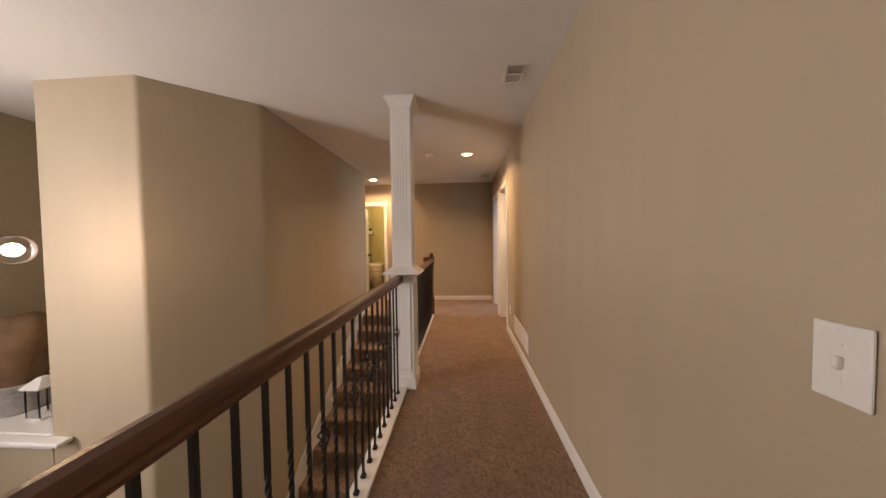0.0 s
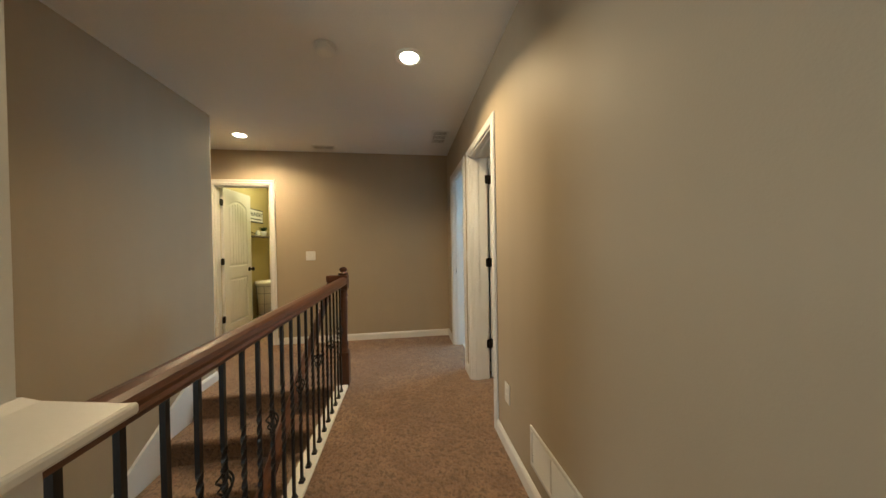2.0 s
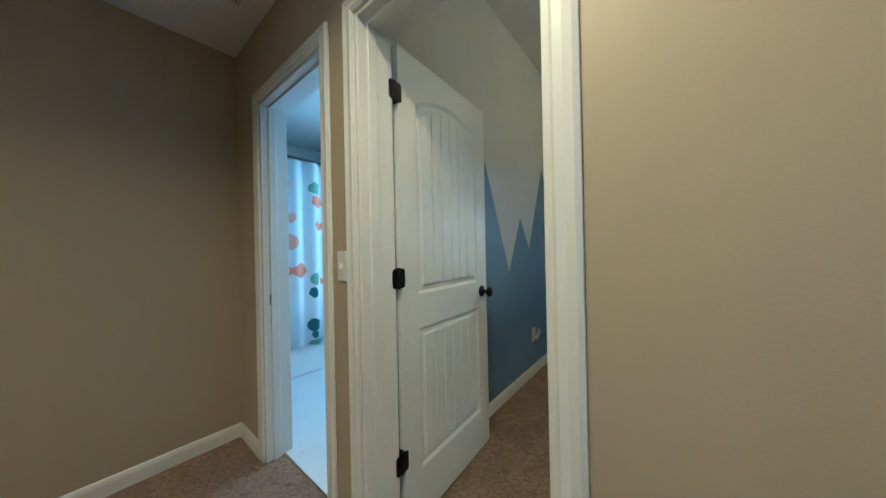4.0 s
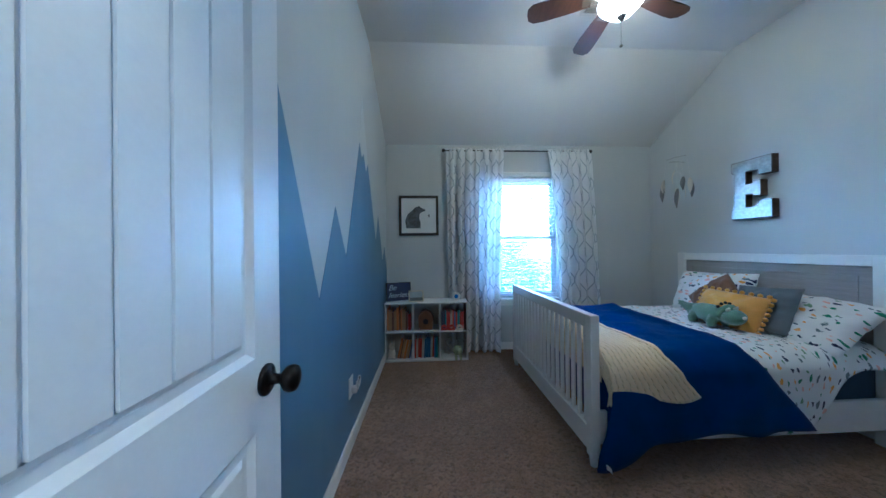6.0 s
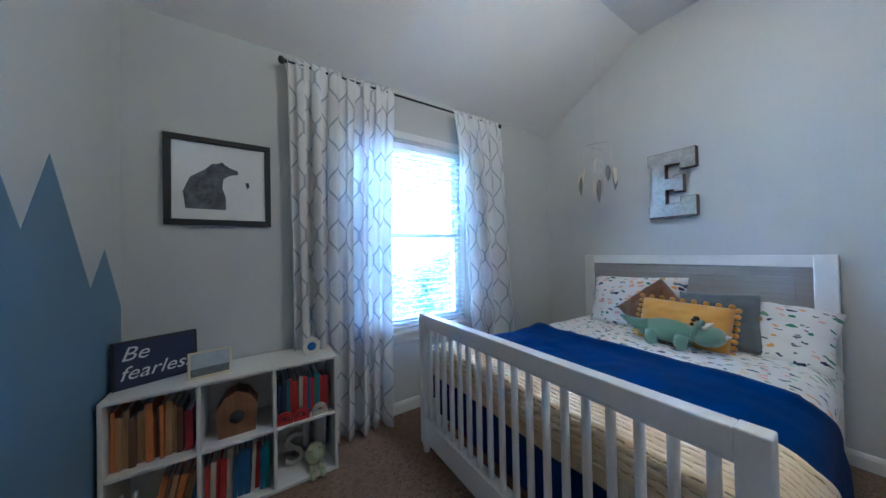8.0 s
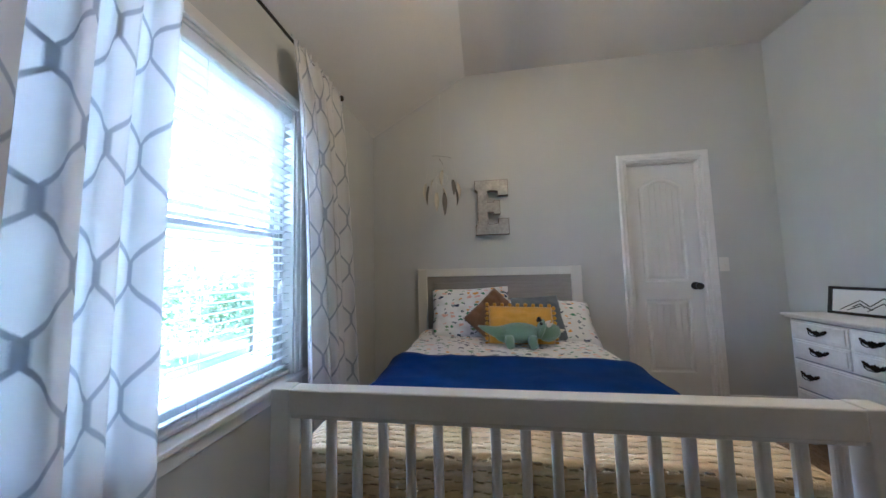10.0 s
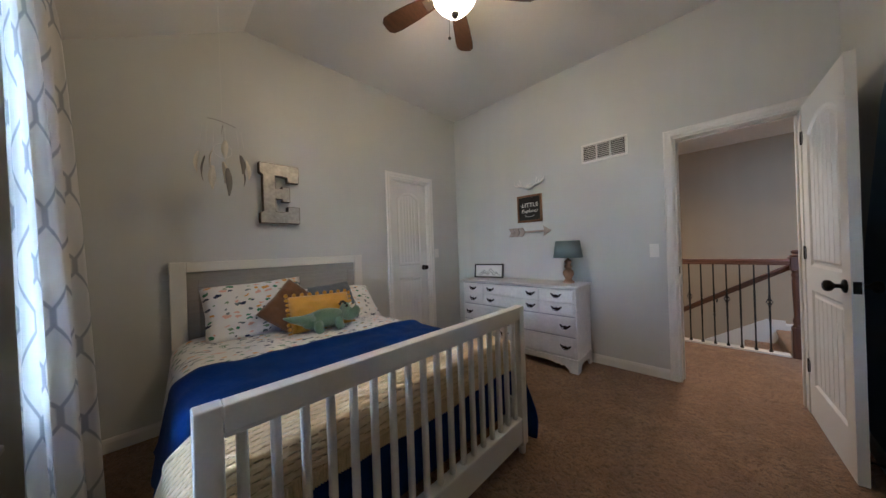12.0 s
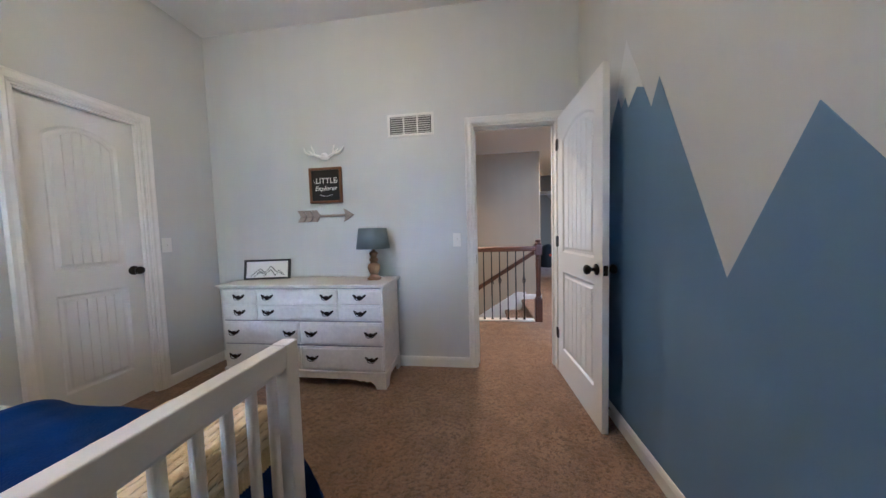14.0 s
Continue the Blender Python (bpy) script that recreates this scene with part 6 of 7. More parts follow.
th = thing("feather_mobile", (3.576, 1.975, 2.10), "hanging mobile of white and grey felt feathers on fine wires", "mobile")
MX, MY = 3.576, 1.975
zc = FZ - (MX - KX) * (FZ - SZ) / (XW - KX)
part("thread", rod(B(), (MX, MY, 1.95), (MX, MY, zc), 0.0007, 5), CHALK, th)
for z, r0, a in ((2.09, 0.085, 0.4), (2.045, 0.075, 1.5)):
    part("wire_arm", tube(B(), [(MX + r0 * math.cos(a) * s, MY + r0 * math.sin(a) * s, z + 0.006 * (1 - s * s)) for s in (-1, -0.5, 0, 0.5, 1)], 0.0012, 6), RODM, th)
part("ring", tube(B(), [(MX + 0.05 * math.cos(k * 0.3491), MY, 1.90 + 0.05 * math.sin(k * 0.3491)) for k in range(19)], 0.002, 6), CHALK, th)
GREYF = mat("grey_felt", (0.22, 0.21, 0.20), 0.95, bump=0.3)
for i, (a, r, z, ln, g) in enumerate(((0.2, 0.115, 1.86, 0.13, 0), (0.5, 0.10, 1.83, 0.16, 1), (0.9, 0.085, 1.88, 0.13, 0), (1.9, 0.03, 1.96, 0.13, 0), (2.6, 0.02, 1.78, 0.19, 1), (3.2, 0.115, 1.86, 0.14, 0), (3.5, 0.10, 1.84, 0.16, 1), (2.9, 0.085, 1.88, 0.13, 1), (4.6, 0.05, 1.84, 0.15, 0), (5.6, 0.06, 1.80, 0.16, 0))):
    r *= 1.15
    fx, fy = MX + r * math.cos(a), MY + r * math.sin(a)
    bm = B()
    rows = []
    for k in range(7):
        u = k / 6
        wd = 0.020 * math.sin(math.pi * (0.12 + 0.83 * u)) * (1.15 - 0.3 * u)
        c, s = math.cos(a + 0.8), math.sin(a + 0.8)
        b = 0.02 * math.sin(u * 2.5)
        rows.append([bm.verts.new((fx + c * q + s * b, fy + s * q - c * b, z - ln * u)) for q in (-wd, 0, wd)])
    for p, q in zip(rows, rows[1:]):
        for k in range(2):
            bm.faces.new([p[k], p[k + 1], q[k + 1], q[k]]).smooth = True
    f = part("feather", bm, GREYF if g else CREAM, th, "grey felt feather" if g else "white felt feather")
    thick(f, 0.002)
    part("feather_thread", rod(B(), (fx, fy, z), (MX + r * 0.8 * math.cos(a), MY + r * 0.8 * math.sin(a), 2.05), 0.0006, 4), CHALK, th)

# ---------------------------------------------------------------- dresser
dx0, dx1, dy0, dy1, DT = XB + 0.02, 1.255, 2.06, 3.425, 0.80
th = thing("dresser", ((dx0 + dx1) / 2, (dy0 + dy1) / 2, 0), "distressed white dresser with ten drawers and bat-wing pulls", "dresser")
part("body", rb(B(), (dx0, dy0 + 0.015, 0.105), (dx1, dy1 - 0.015, DT - 0.028), 0.004, 1), DRESSER, th)
part("top", rb(rb(B(), (dx0 - 0.005, dy0 - 0.012, DT - 0.016), (dx1 + 0.030, dy1 + 0.012, DT), 0.006, 3), (dx0, dy0, DT - 0.030), (dx1 + 0.018, dy1, DT - 0.016), 0.005, 2), DRESSER, th, "moulded white top with worn edges")
# bracket base with a scalloped apron
q = wall_frame((dx1 - 0.012, dy0 + 0.012, 0), (0, 1, 0), (0, 0, 1))
w = dy1 - dy0 - 0.024
ap = [(0, 0.0), (0.075, 0.0), (0.085, 0.03), (0.105, 0.045), (0.12, 0.060), (0.15, 0.050), (0.17, 0.062), (0.20, 0.055), (0.23, 0.068), (0.30, 0.072)]
poly = ap + [(w - x, y) for x, y in ap[::-1]] + [(w, 0.115), (0, 0.115)]
part("front_apron", prism(B(), poly, 0.020, q), DRESSER, th, "scalloped bracket-foot apron")
for yy in (dy0 + 0.012, dy1 - 0.032):
    d = dx1 - dx0 - 0.012
    ap2 = [(0, 0), (0.06, 0), (0.075, 0.045), (0.11, 0.07), (d - 0.11, 0.07), (d - 0.075, 0.045), (d - 0.06, 0), (d, 0), (d, 0.115), (0, 0.115)]
    part("side_apron", prism(B(), ap2, 0.020, wall_frame((dx0, yy + 0.020, 0), (1, 0, 0), (0, 0, 1))), DRESSER, th)
part("base_moulding", rb(B(), (dx0, dy0 + 0.006, 0.112), (dx1 + 0.012, dy1 - 0.006, 0.130), 0.005, 2), DRESSER, th)


def pull(parent, y, z):
    """A black bat-wing backplate with a drop bail."""
    p = wall_frame((dx1 + 0.0115, y, z), (0, 1, 0), (0, 0, 1))
    wing = [(0, -0.024), (0.007, -0.017), (0.012, -0.019), (0.020, -0.011), (0.030, -0.010), (0.040, -0.001), (0.050, 0.009), (0.052, 0.019), (0.043, 0.022), (0.036, 0.014), (0.029, 0.017), (0.026, 0.008), (0.017, 0.004), (0.012, 0.011), (0.005, 0.009), (0, 0.016)]
    bm = prism(B(), wing + [(-a, b) for a, b in wing[::-1][1:-1]], 0.003, p)
    tube(bm, [p @ Vector(v) for v in ((-0.034, 0.010, 0.003), (-0.034, 0.004, 0.014), (-0.027, -0.011, 0.017), (-0.012, -0.019, 0.018), (0, -0.017, 0.018), (0.012, -0.019, 0.018), (0.027, -0.011, 0.017), (0.034, 0.004, 0.014), (0.034, 0.010, 0.003))], 0.0026, 8)
    for s in (-1, 1):
        ball(bm, p @ Vector((s * 0.034, 0.009, 0.008)), 0.0055, seg=8)
    part("handle", bm, BRONZE, parent, "black bat-wing pull")


def drawer(y0, y1, z0, z1, pulls, split=None):
    d = part("drawer", rb(rb(B(), (dx1 - 0.01, y0, z0), (dx1 + 0.008, y1, z1), 0.004, 2), (dx1, y0 + 0.012, z0 + 0.012), (dx1 + 0.0115, y1 - 0.012, z1 - 0.012), 0.003, 2), DRESSER, th)
    for y, z in pulls:
        pull(d, y, z)


ya, yb = dy0 + 0.03, dy1 - 0.03
c1, c2 = ya + 0.30, yb - 0.33
z1, z2, z3, z4, z5 = 0.142, 0.318, 0.335, 0.505, 0.522
for a, b, n_ in ((ya, c1 - 0.008, 1), (c1 + 0.008, c2 - 0.008, 2), (c2 + 0.008, yb, 1)):
    for k, (p, q_) in enumerate(((0.525, 0.638), (0.646, 0.760))):
        zc2 = (p + q_) / 2
        pl = [((a + b) / 2, zc2)] if n_ == 1 else [(a + 0.085, zc2), (b - 0.085, zc2)]
        drawer(a, b, p, q_, pl)
ym = (ya + yb) / 2
for p, q_ in ((z1, z2), (z3, z4)):
    for a, b in ((ya, ym - 0.006), (ym + 0.006, yb)):
        drawer(a, b, p, q_, [(a + 0.085, (p + q_) / 2), (b - 0.085, (p + q_) / 2)])
bm = B()
for a, b, z in ((ya, yb, z2 + 0.0085), (ya, yb, z4 + 0.010), (ya, yb, DT - 0.033)):
    bx(bm, (dx1 - 0.004, a, z - 0.004), (dx1 + 0.0015, b, z + 0.004))
part("worn_seam", bm, SEAM, th, "grey worn joint lines between the drawers")

LX, LY = 1.04, 3.27
th = thing("table_lamp", (LX, LY, DT), "turned wooden table lamp with a grey-blue drum shade, off", "lamp")
m = Matrix.Translation((LX, LY, DT))
part("base", lathe(B(), [(0.055, 0), (0.056, 0.012), (0.046, 0.022), (0.036, 0.030), (0.030, 0.045), (0.036, 0.055), (0.046, 0.075), (0.052, 0.10), (0.046, 0.122), (0.030, 0.136), (0.026, 0.146), (0.036, 0.156), (0.037, 0.166), (0.024, 0.178), (0.026, 0.196), (0.034, 0.208), (0.034, 0.218), (0.022, 0.230), (0.012, 0.236), (0.010, 0.262), (0, 0.262)], m, 32), LAMPW, th)
part("shade", lathe(B(), [(0.135, 0.252), (0.112, 0.418), (0.110, 0.418), (0.133, 0.252)], m, 40), SHADE, th)
part("shade_ring", lathe(B(), [(0.012, 0.405), (0.012, 0.411), (0.0, 0.411)], m, 12), RODM, th)
for k in range(3):
    part("shade_spoke", rod(B(), m @ Vector((0, 0, 0.408)), m @ Vector((0.112 * math.cos(k * 2.094), 0.112 * math.sin(k * 2.094), 0.408)), 0.0015, 5), RODM, th)
part("socket", lathe(B(), [(0.014, 0.26), (0.014, 0.30), (0.0, 0.30)], m, 12), PEWTER, th)
part("cord", tube(B(), [(LX - 0.05, LY, DT + 0.005), (LX - 0.12, LY + 0.03, DT + 0.004), (XB + 0.02, LY + 0.05, DT + 0.004)], 0.003, 6), CHALK, th)

m = Matrix.Translation((1.0, 2.27, DT)) @ Matrix.Rotation(radians(12), 4, "Z") @ Matrix.Rotation(radians(90), 4, "Z") @ Matrix.Rotation(radians(80), 4, "X")
th = thing("picture_frame", (1.0, 2.27, DT), "dark framed line drawing of mountains leaning on the dresser", "picture")
w, h = 0.385, 0.175
bm = B()
for a, b in (((-w / 2, 0), (w / 2, 0.017)), ((-w / 2, h - 0.017), (w / 2, h)), ((-w / 2, 0.017), (-w / 2 + 0.017, h - 0.017)), ((w / 2 - 0.017, 0.017), (w / 2, h - 0.017))):
    rb(bm, (*a, -0.02), (*b, 0.006), 0.002, 1, m)
part("frame", bm, FRAMEB, th)
part("paper", bx(B(), (-w / 2 + 0.015, 0.015, -0.012), (w / 2 - 0.015, h - 0.015, -0.004), m=m), PAPER, th)
bm = B()
for pts in (((-0.14, 0.03), (-0.06, 0.095), (-0.02, 0.06), (0.03, 0.115), (0.08, 0.06), (0.10, 0.08), (0.145, 0.035)), ((-0.11, 0.03), (-0.05, 0.065), (-0.01, 0.04)), ((-0.03, 0.03), (0.03, 0.085), (0.07, 0.03)), ((0.06, 0.035), (0.105, 0.06), (0.13, 0.035)), ((-0.09, 0.05), (-0.06, 0.075), (-0.04, 0.05))):
    for p, q in zip(pts, pts[1:]):
        rod(bm, m @ Vector((*p, -0.0035)), m @ Vector((*q, -0.0035)), 0.0026, 5)
part("drawn_mountains", bm, INK, th, "dark line drawing of peaks")

# sign, antlers, arrow above the dresser
def framed_board(name, m, w, h, fw, fm, bmater, label, category="sign"):
    th = thing(name, m.translation, label, category)
    bm = B()
    for a, b in (((-w / 2, -h / 2), (w / 2, -h / 2 + fw)), ((-w / 2, h / 2 - fw), (w / 2, h / 2)), ((-w / 2, -h / 2 + fw), (-w / 2 + fw, h / 2 - fw)), ((w / 2 - fw, -h / 2 + fw), (w / 2, h / 2 - fw))):
        rb(bm, (*a, 0.0), (*b, 0.022), 0.003, 1, m)
    part("frame", bm, fm, th)
    part("board", bx(B(), (-w / 2 + fw * 0.8, -h / 2 + fw * 0.8, 0.002), (w / 2 - fw * 0.8, h / 2 - fw * 0.8, 0.012), m=m), bmater, th)
    return th


m = W_B(2.788, 1.613)
th = framed_board("chalkboard_sign", m, 0.305, 0.312, 0.022, FRAMEW, BOARD, "black chalkboard sign reading little explorer in a walnut frame")
words("LITTLE", 0.068, m @ Matrix.Translation((0.008, 0.038, 0.013)), CHALK, th, depth=0.001)
words("Explorer", 0.058, m @ Matrix.Translation((0.0, -0.028, 0.013)), CHALK, th, depth=0.001, shear=0.3)
bm = tube(B(), [m @ Vector((-0.06 + 0.12 * k / 8, -0.082 - 0.012 * math.sin(math.pi * k / 8), 0.0125)) for k in range(9)], 0.0018, 5)
part("flourish", bm, CHALK, th)
for s in (-1, 1):
    part("flourish", tube(B(), [m @ Vector((s * 0.09, 0.02, 0.0125)), m @ Vector((s * 0.105, 0.03, 0.0125)), m @ Vector((s * 0.11, 0.045, 0.0125))], 0.002, 5), CHALK, th)

m = W_B(2.797, 1.868)
th = thing("antler_mount", m.translation, "white resin antlers mounted on the wall", "wall decor")
part("mount", ball(ball(B(), m @ Vector((0, -0.015, 0.02)), (0.025, 0.045, 0.022), seg=14), m @ Vector((0.0, 0.005, 0.025)), (0.02, 0.03, 0.02), seg=12), RESIN, th)
for s in (-1, 1):
    bm = tube(B(), [m @ Vector(p) for p in ((s * 0.015, -0.012, 0.02), (s * 0.055, -0.006, 0.030), (s * 0.095, 0.012, 0.036), (s * 0.140, 0.012, 0.038), (s * 0.172, 0.036, 0.036), (s * 0.185, 0.075, 0.032))], [0.012, 0.012, 0.011, 0.010, 0.008, 0.003], 10)
    tube(bm, [m @ Vector(p) for p in ((s * 0.088, 0.008, 0.035), (s * 0.092, 0.045, 0.042), (s * 0.108, 0.085, 0.046))], [0.010, 0.008, 0.003], 8)
    tube(bm, [m @ Vector(p) for p in ((s * 0.100, 0.012, 0.036), (s * 0.120, 0.032, 0.044), (s * 0.140, 0.045, 0.050))], [0.009, 0.006, 0.003], 8)
    part("antler", bm, RESIN, th)
m = W_B(2.77, 1.346)
th = thing("wooden_arrow", m.translation, "grey barn-wood arrow hung on the wall", "wall decor")
part("shaft", rb(B(), (-0.12, -0.011, 0), (0.185, 0.011, 0.012), 0.002, 1, m), BARNWOOD, th)
part("arrowhead", prism(B(), [(0.175, -0.058), (0.268, 0.0), (0.175, 0.058), (0.190, 0.0)], 0.013, m), BARNWOOD, th)
for k in range(3):
    x = -0.265 + k * 0.065
    part("fletching", prism(B(), [(x, 0.052), (x + 0.055, 0.052), (x + 0.085, 0.0), (x + 0.055, -0.052), (x, -0.052), (x + 0.028, 0.0)], 0.011 + 0.002 * (k % 2), m), BARNWOOD, th)

# ---------------------------------------------------------------- bookshelf and what stands on it
sx0, sx1, sy0, sy1, SH = 3.99, 4.275, 4.0, 4.905, 0.636
th = thing("bookshelf", (4.05, 4.46, 0), "white six-cube bookshelf on the carpet under the framed print", "bookshelf")
t = 0.016
part("top", rb(B(), (sx0, sy0, SH - t), (sx1, sy1, SH), 0.002, 1), BEDW, th)
part("bottom", rb(B(), (sx0, sy0 + t, 0.0), (sx1, sy1 - t, 0.02), 0.002, 1), BEDW, th)
for y in (sy0, sy1 - t):
    part("side", rb(B(), (sx0, y, 0), (sx1, y + t, SH - t), 0.002, 1), BEDW, th)
cw = (sy1 - sy0 - t) / 3
for k in (1, 2):
    part("divider", rb(B(), (sx0 + 0.003, sy0 + cw * k, 0.02), (sx1, sy0 + cw * k + t, SH - t), 0.002, 1), BEDW, th)
mz = SH / 2
for k in range(3):
    part("shelf", rb(B(), (sx0 + 0.003, sy0 + cw * k + t, mz - t / 2), (sx1, sy0 + cw * (k + 1), mz + t / 2), 0.002, 1), BEDW, th)
part("back", bx(B(), (sx1 - 0.004, sy0 + t, 0.02), (sx1 - 0.001, sy1 - t, SH - t)), BEDW, th)
BOOKC = [mat("book_" + n_, c, 0.55, var=0.12, scale=20, bump=0.05) for n_, c in (("red", (0.42, 0.03, 0.03)), ("blue", (0.04, 0.12, 0.30)), ("tan", (0.42, 0.26, 0.11)), ("brown", (0.14, 0.07, 0.04)), ("teal", (0.05, 0.24, 0.26)), ("cream", (0.60, 0.54, 0.42)), ("green", (0.08, 0.20, 0.08)), ("orange", (0.55, 0.20, 0.04)), ("navy", (0.02, 0.03, 0.09)))]


def books(cell, row, y_from, y_to, seed, lean_deg=0, tint=None, tall=(0.19, 0.25)):
    """A row of books in a cube; cell 0 is next to the mural wall."""
    rnd = random.Random(seed)
    yy0 = sy1 - cw * (cell + 1) + 0.001
    y = yy0 + y_to
    z0 = (mz + t / 2 if row else 0.02)
    while y > yy0 + y_from + 0.01:
        th_ = rnd.uniform(0.010, 0.028)
        h = min(rnd.uniform(*tall), 0.265)
        d = rnd.uniform(0.14, 0.21)
        ci = rnd.choice(tint) if tint else rnd.randrange(9)
        lab = ("red", "blue", "tan", "brown", "teal", "cream", "green", "orange", "navy")[ci] + " children's book standing in the bookshelf"
        bk = thing("book", (sx0 + 0.06, y, z0), lab, "book", "books in the bookshelf")
        mm = Matrix.Translation((sx0 + 0.045 + rnd.uniform(0, 0.03), y, z0 + 0.001)) @ Matrix.Rotation(radians(lean_deg + rnd.uniform(-1, 1)), 4, "X")
        bm = B()
        bx(bm, (0, -th_, 0), (d, -th_ + 0.002, h), m=mm)
        bx(bm, (0, -0.002, 0), (d, 0, h), m=mm)
        bx(bm, (-0.001, -th_, 0), (0.002, 0, h), m=mm)
        part("cover", bm, BOOKC[ci], bk)
        part("pages", bx(B(), (0.003, -th_ + 0.0022, 0.004), (d - 0.004, -0.0022, h - 0.004), m=mm), PAPER, bk)
        y -= th_ + 0.0015 + abs(math.sin(radians(lean_deg))) * 0.01


books(0, 1, 0.05, 0.275, 1, 0, [3, 2, 7, 2, 1, 5, 3], (0.20, 0.255))
books(0, 1, 0.01, 0.045, 2, 0, [0, 5, 5], (0.15, 0.18))
books(2, 1, 0.02, 0.27, 3, 0, [0, 0, 1, 5, 8, 4], (0.15, 0.22))
books(1, 0, 0.02, 0.275, 4, 2, [5, 5, 0, 0, 1, 4, 4, 6, 2], (0.20, 0.25))
books(0, 0, 0.03, 0.17, 5, 12, [7, 2, 3, 1], (0.20, 0.23))
# wooden barn box
yb0 = sy1 - cw * 2
th = thing("toy_barn", (4.105, yb0 + 0.15, mz + t / 2), "dark brown wooden toy barn in the bookshelf", "toy")
z0 = mz + t / 2
part("body", prism(B(), [(-0.075, 0), (0.075, 0), (0.085, 0.13), (0.05, 0.19), (0, 0.215), (-0.05, 0.19), (-0.085, 0.13)], 0.11, Matrix.Translation((4.050, yb0 + 0.15, z0)) @ Matrix(((0, 0, 1, 0), (1, 0, 0, 0), (0, 1, 0, 0), (0, 0, 0, 1)))), FRAMEW, th)
part("door_opening", lathe(B(), [(0.03, 0), (0.03, 0.004), (0, 0.004)], Matrix.Translation((4.049, yb0 + 0.15, z0 + 0.09)) @ Matrix.Rotation(radians(-90), 4, "Y"), 20), INK, th)
# letter S, piggy bank, rabbit, small cars
yb1 = sy1 - cw * 3
th = thing("metal_letter", (4.135, yb1 + 0.19, 0.02), "small galvanised metal letter S standing in the bookshelf", "letter")
words("S", 0.25, wall_frame((4.145, yb1 + 0.19, 0.105), (0, -1, 0), (0, 0, 1)), GALV, th, "letter_body", depth=0.02)
th = thing("piggy_bank", (4.055, yb1 + 0.095, 0.02), "pale green piggy bank in the bookshelf", "piggy bank")
PIG = mat("pale_green_glaze", (0.50, 0.56, 0.36), 0.25, var=0.06, bump=0.02)
bm = ball(B(), (4.070, yb1 + 0.095, 0.085), (0.06, 0.052, 0.050), seg=18)
ball(bm, (4.015, yb1 + 0.095, 0.095), (0.018, 0.020, 0.017), seg=10)
for s in (-1, 1):
    lathe(bm, [(0.014, 0), (0.010, 0.014), (0, 0.026)], Matrix.Translation((4.040, yb1 + 0.095 + s * 0.028, 0.122)), 8)
    for dx in (-0.03, 0.03):
        lathe(bm, [(0.014, 0), (0.015, 0.035)], Matrix.Translation((3.985 + dx, yb1 + 0.095 + s * 0.025, 0.0205)), 10)
part("body", bm, PIG, th, smooth=True)
bm = B()
RBX, RBY = 4.050, sy1 - 0.070
ball(bm, (RBX, RBY, 0.075), (0.035, 0.040, 0.055), seg=14)
ball(bm, (RBX - 0.005, RBY, 0.150), (0.032, 0.036, 0.034), seg=14)
for s in (-1, 1):
    tube(bm, [(RBX, RBY + s * 0.016, 0.175), (RBX, RBY + s * 0.022, 0.215)], [0.010, 0.007], 8)
    tube(bm, [(RBX - 0.01, RBY + s * 0.022, 0.06), (RBX - 0.035, RBY + s * 0.026, 0.035)], [0.016, 0.014], 8)
solo("plush_rabbit", bm, CREAM, "small cream stuffed rabbit sitting in the bookshelf", "stuffed toy", smooth=True)
for k, (c, dy) in enumerate(((0, 0.245), (0, 0.165), (5, 0.075))):
    th = thing("toy_blocks", (4.035, yb1 + dy, z0), ("red", "red", "pale grey")[k] + " small arched toy in the bookshelf", "toy")
    bm = B()
    for r0, r1 in ((0.018, 0.026), (0.030, 0.038)):
        pts = [(r1 * math.cos(a), r1 * math.sin(a)) for a in [math.pi * i / 12 for i in range(13)]] + [(r0 * math.cos(a), r0 * math.sin(a)) for a in [math.pi * i / 12 for i in range(12, -1, -1)]]
        prism(bm, [(x, y + 0.022) for x, y in pts], 0.02, wall_frame((4.020, yb1 + dy, z0), (0, -1, 0), (0, 0, 1)))
    bx(bm, (4.003, yb1 + dy - 0.038, z0 + 0.0005), (4.019, yb1 + dy + 0.038, z0 + 0.020))
    part("arches", bm, BOOKC[c], th)

# on top: sign, photo, star
m = Matrix.Translation((4.155, 4.765, SH)) @ Matrix.Rotation(radians(22), 4, "Z") @ wall_frame((0, 0, 0), (0, -1, 0), (0, 0, 1)) @ Matrix.Rotation(radians(-6), 4, "X")
th = thing("word_sign", (4.155, 4.765, SH), "dark navy sign with white script standing on the bookshelf", "sign")
part("board", rb(B(), (-0.135, 0, -0.012), (0.135, 0.20, 0.008), 0.003, 1, m), BOOKC[8], th)
bm = B()
for a, b in (((-0.143, -0.0), (-0.134, 0.205)), ((0.134, 0.0), (0.143, 0.205)), ((-0.134, 0.196), (0.134, 0.205))):
    rb(bm, (*a, -0.016), (*b, 0.012), 0.002, 1, m)
part("frame", bm, FRAMEB, th)
words("Be", 0.085, m @ Matrix.Translation((-0.075, 0.145, 0.0085)), CHALK, th, depth=0.0008, shear=0.35)
words("fearless", 0.082, m @ Matrix.Translation((0.0, 0.062, 0.0085)), CHALK, th, depth=0.0008, shear=0.35)
m = Matrix.Translation((4.065, 4.565, SH)) @ Matrix.Rotation(radians(8), 4, "Z") @ wall_frame((0, 0, 0), (0, -1, 0), (0, 0, 1)) @ Matrix.Rotation(radians(-14), 4, "X")
th = thing("photo_frame", (4.065, 4.565, SH), "small cream photo frame with a grey landscape on the bookshelf", "picture")
bm = B()
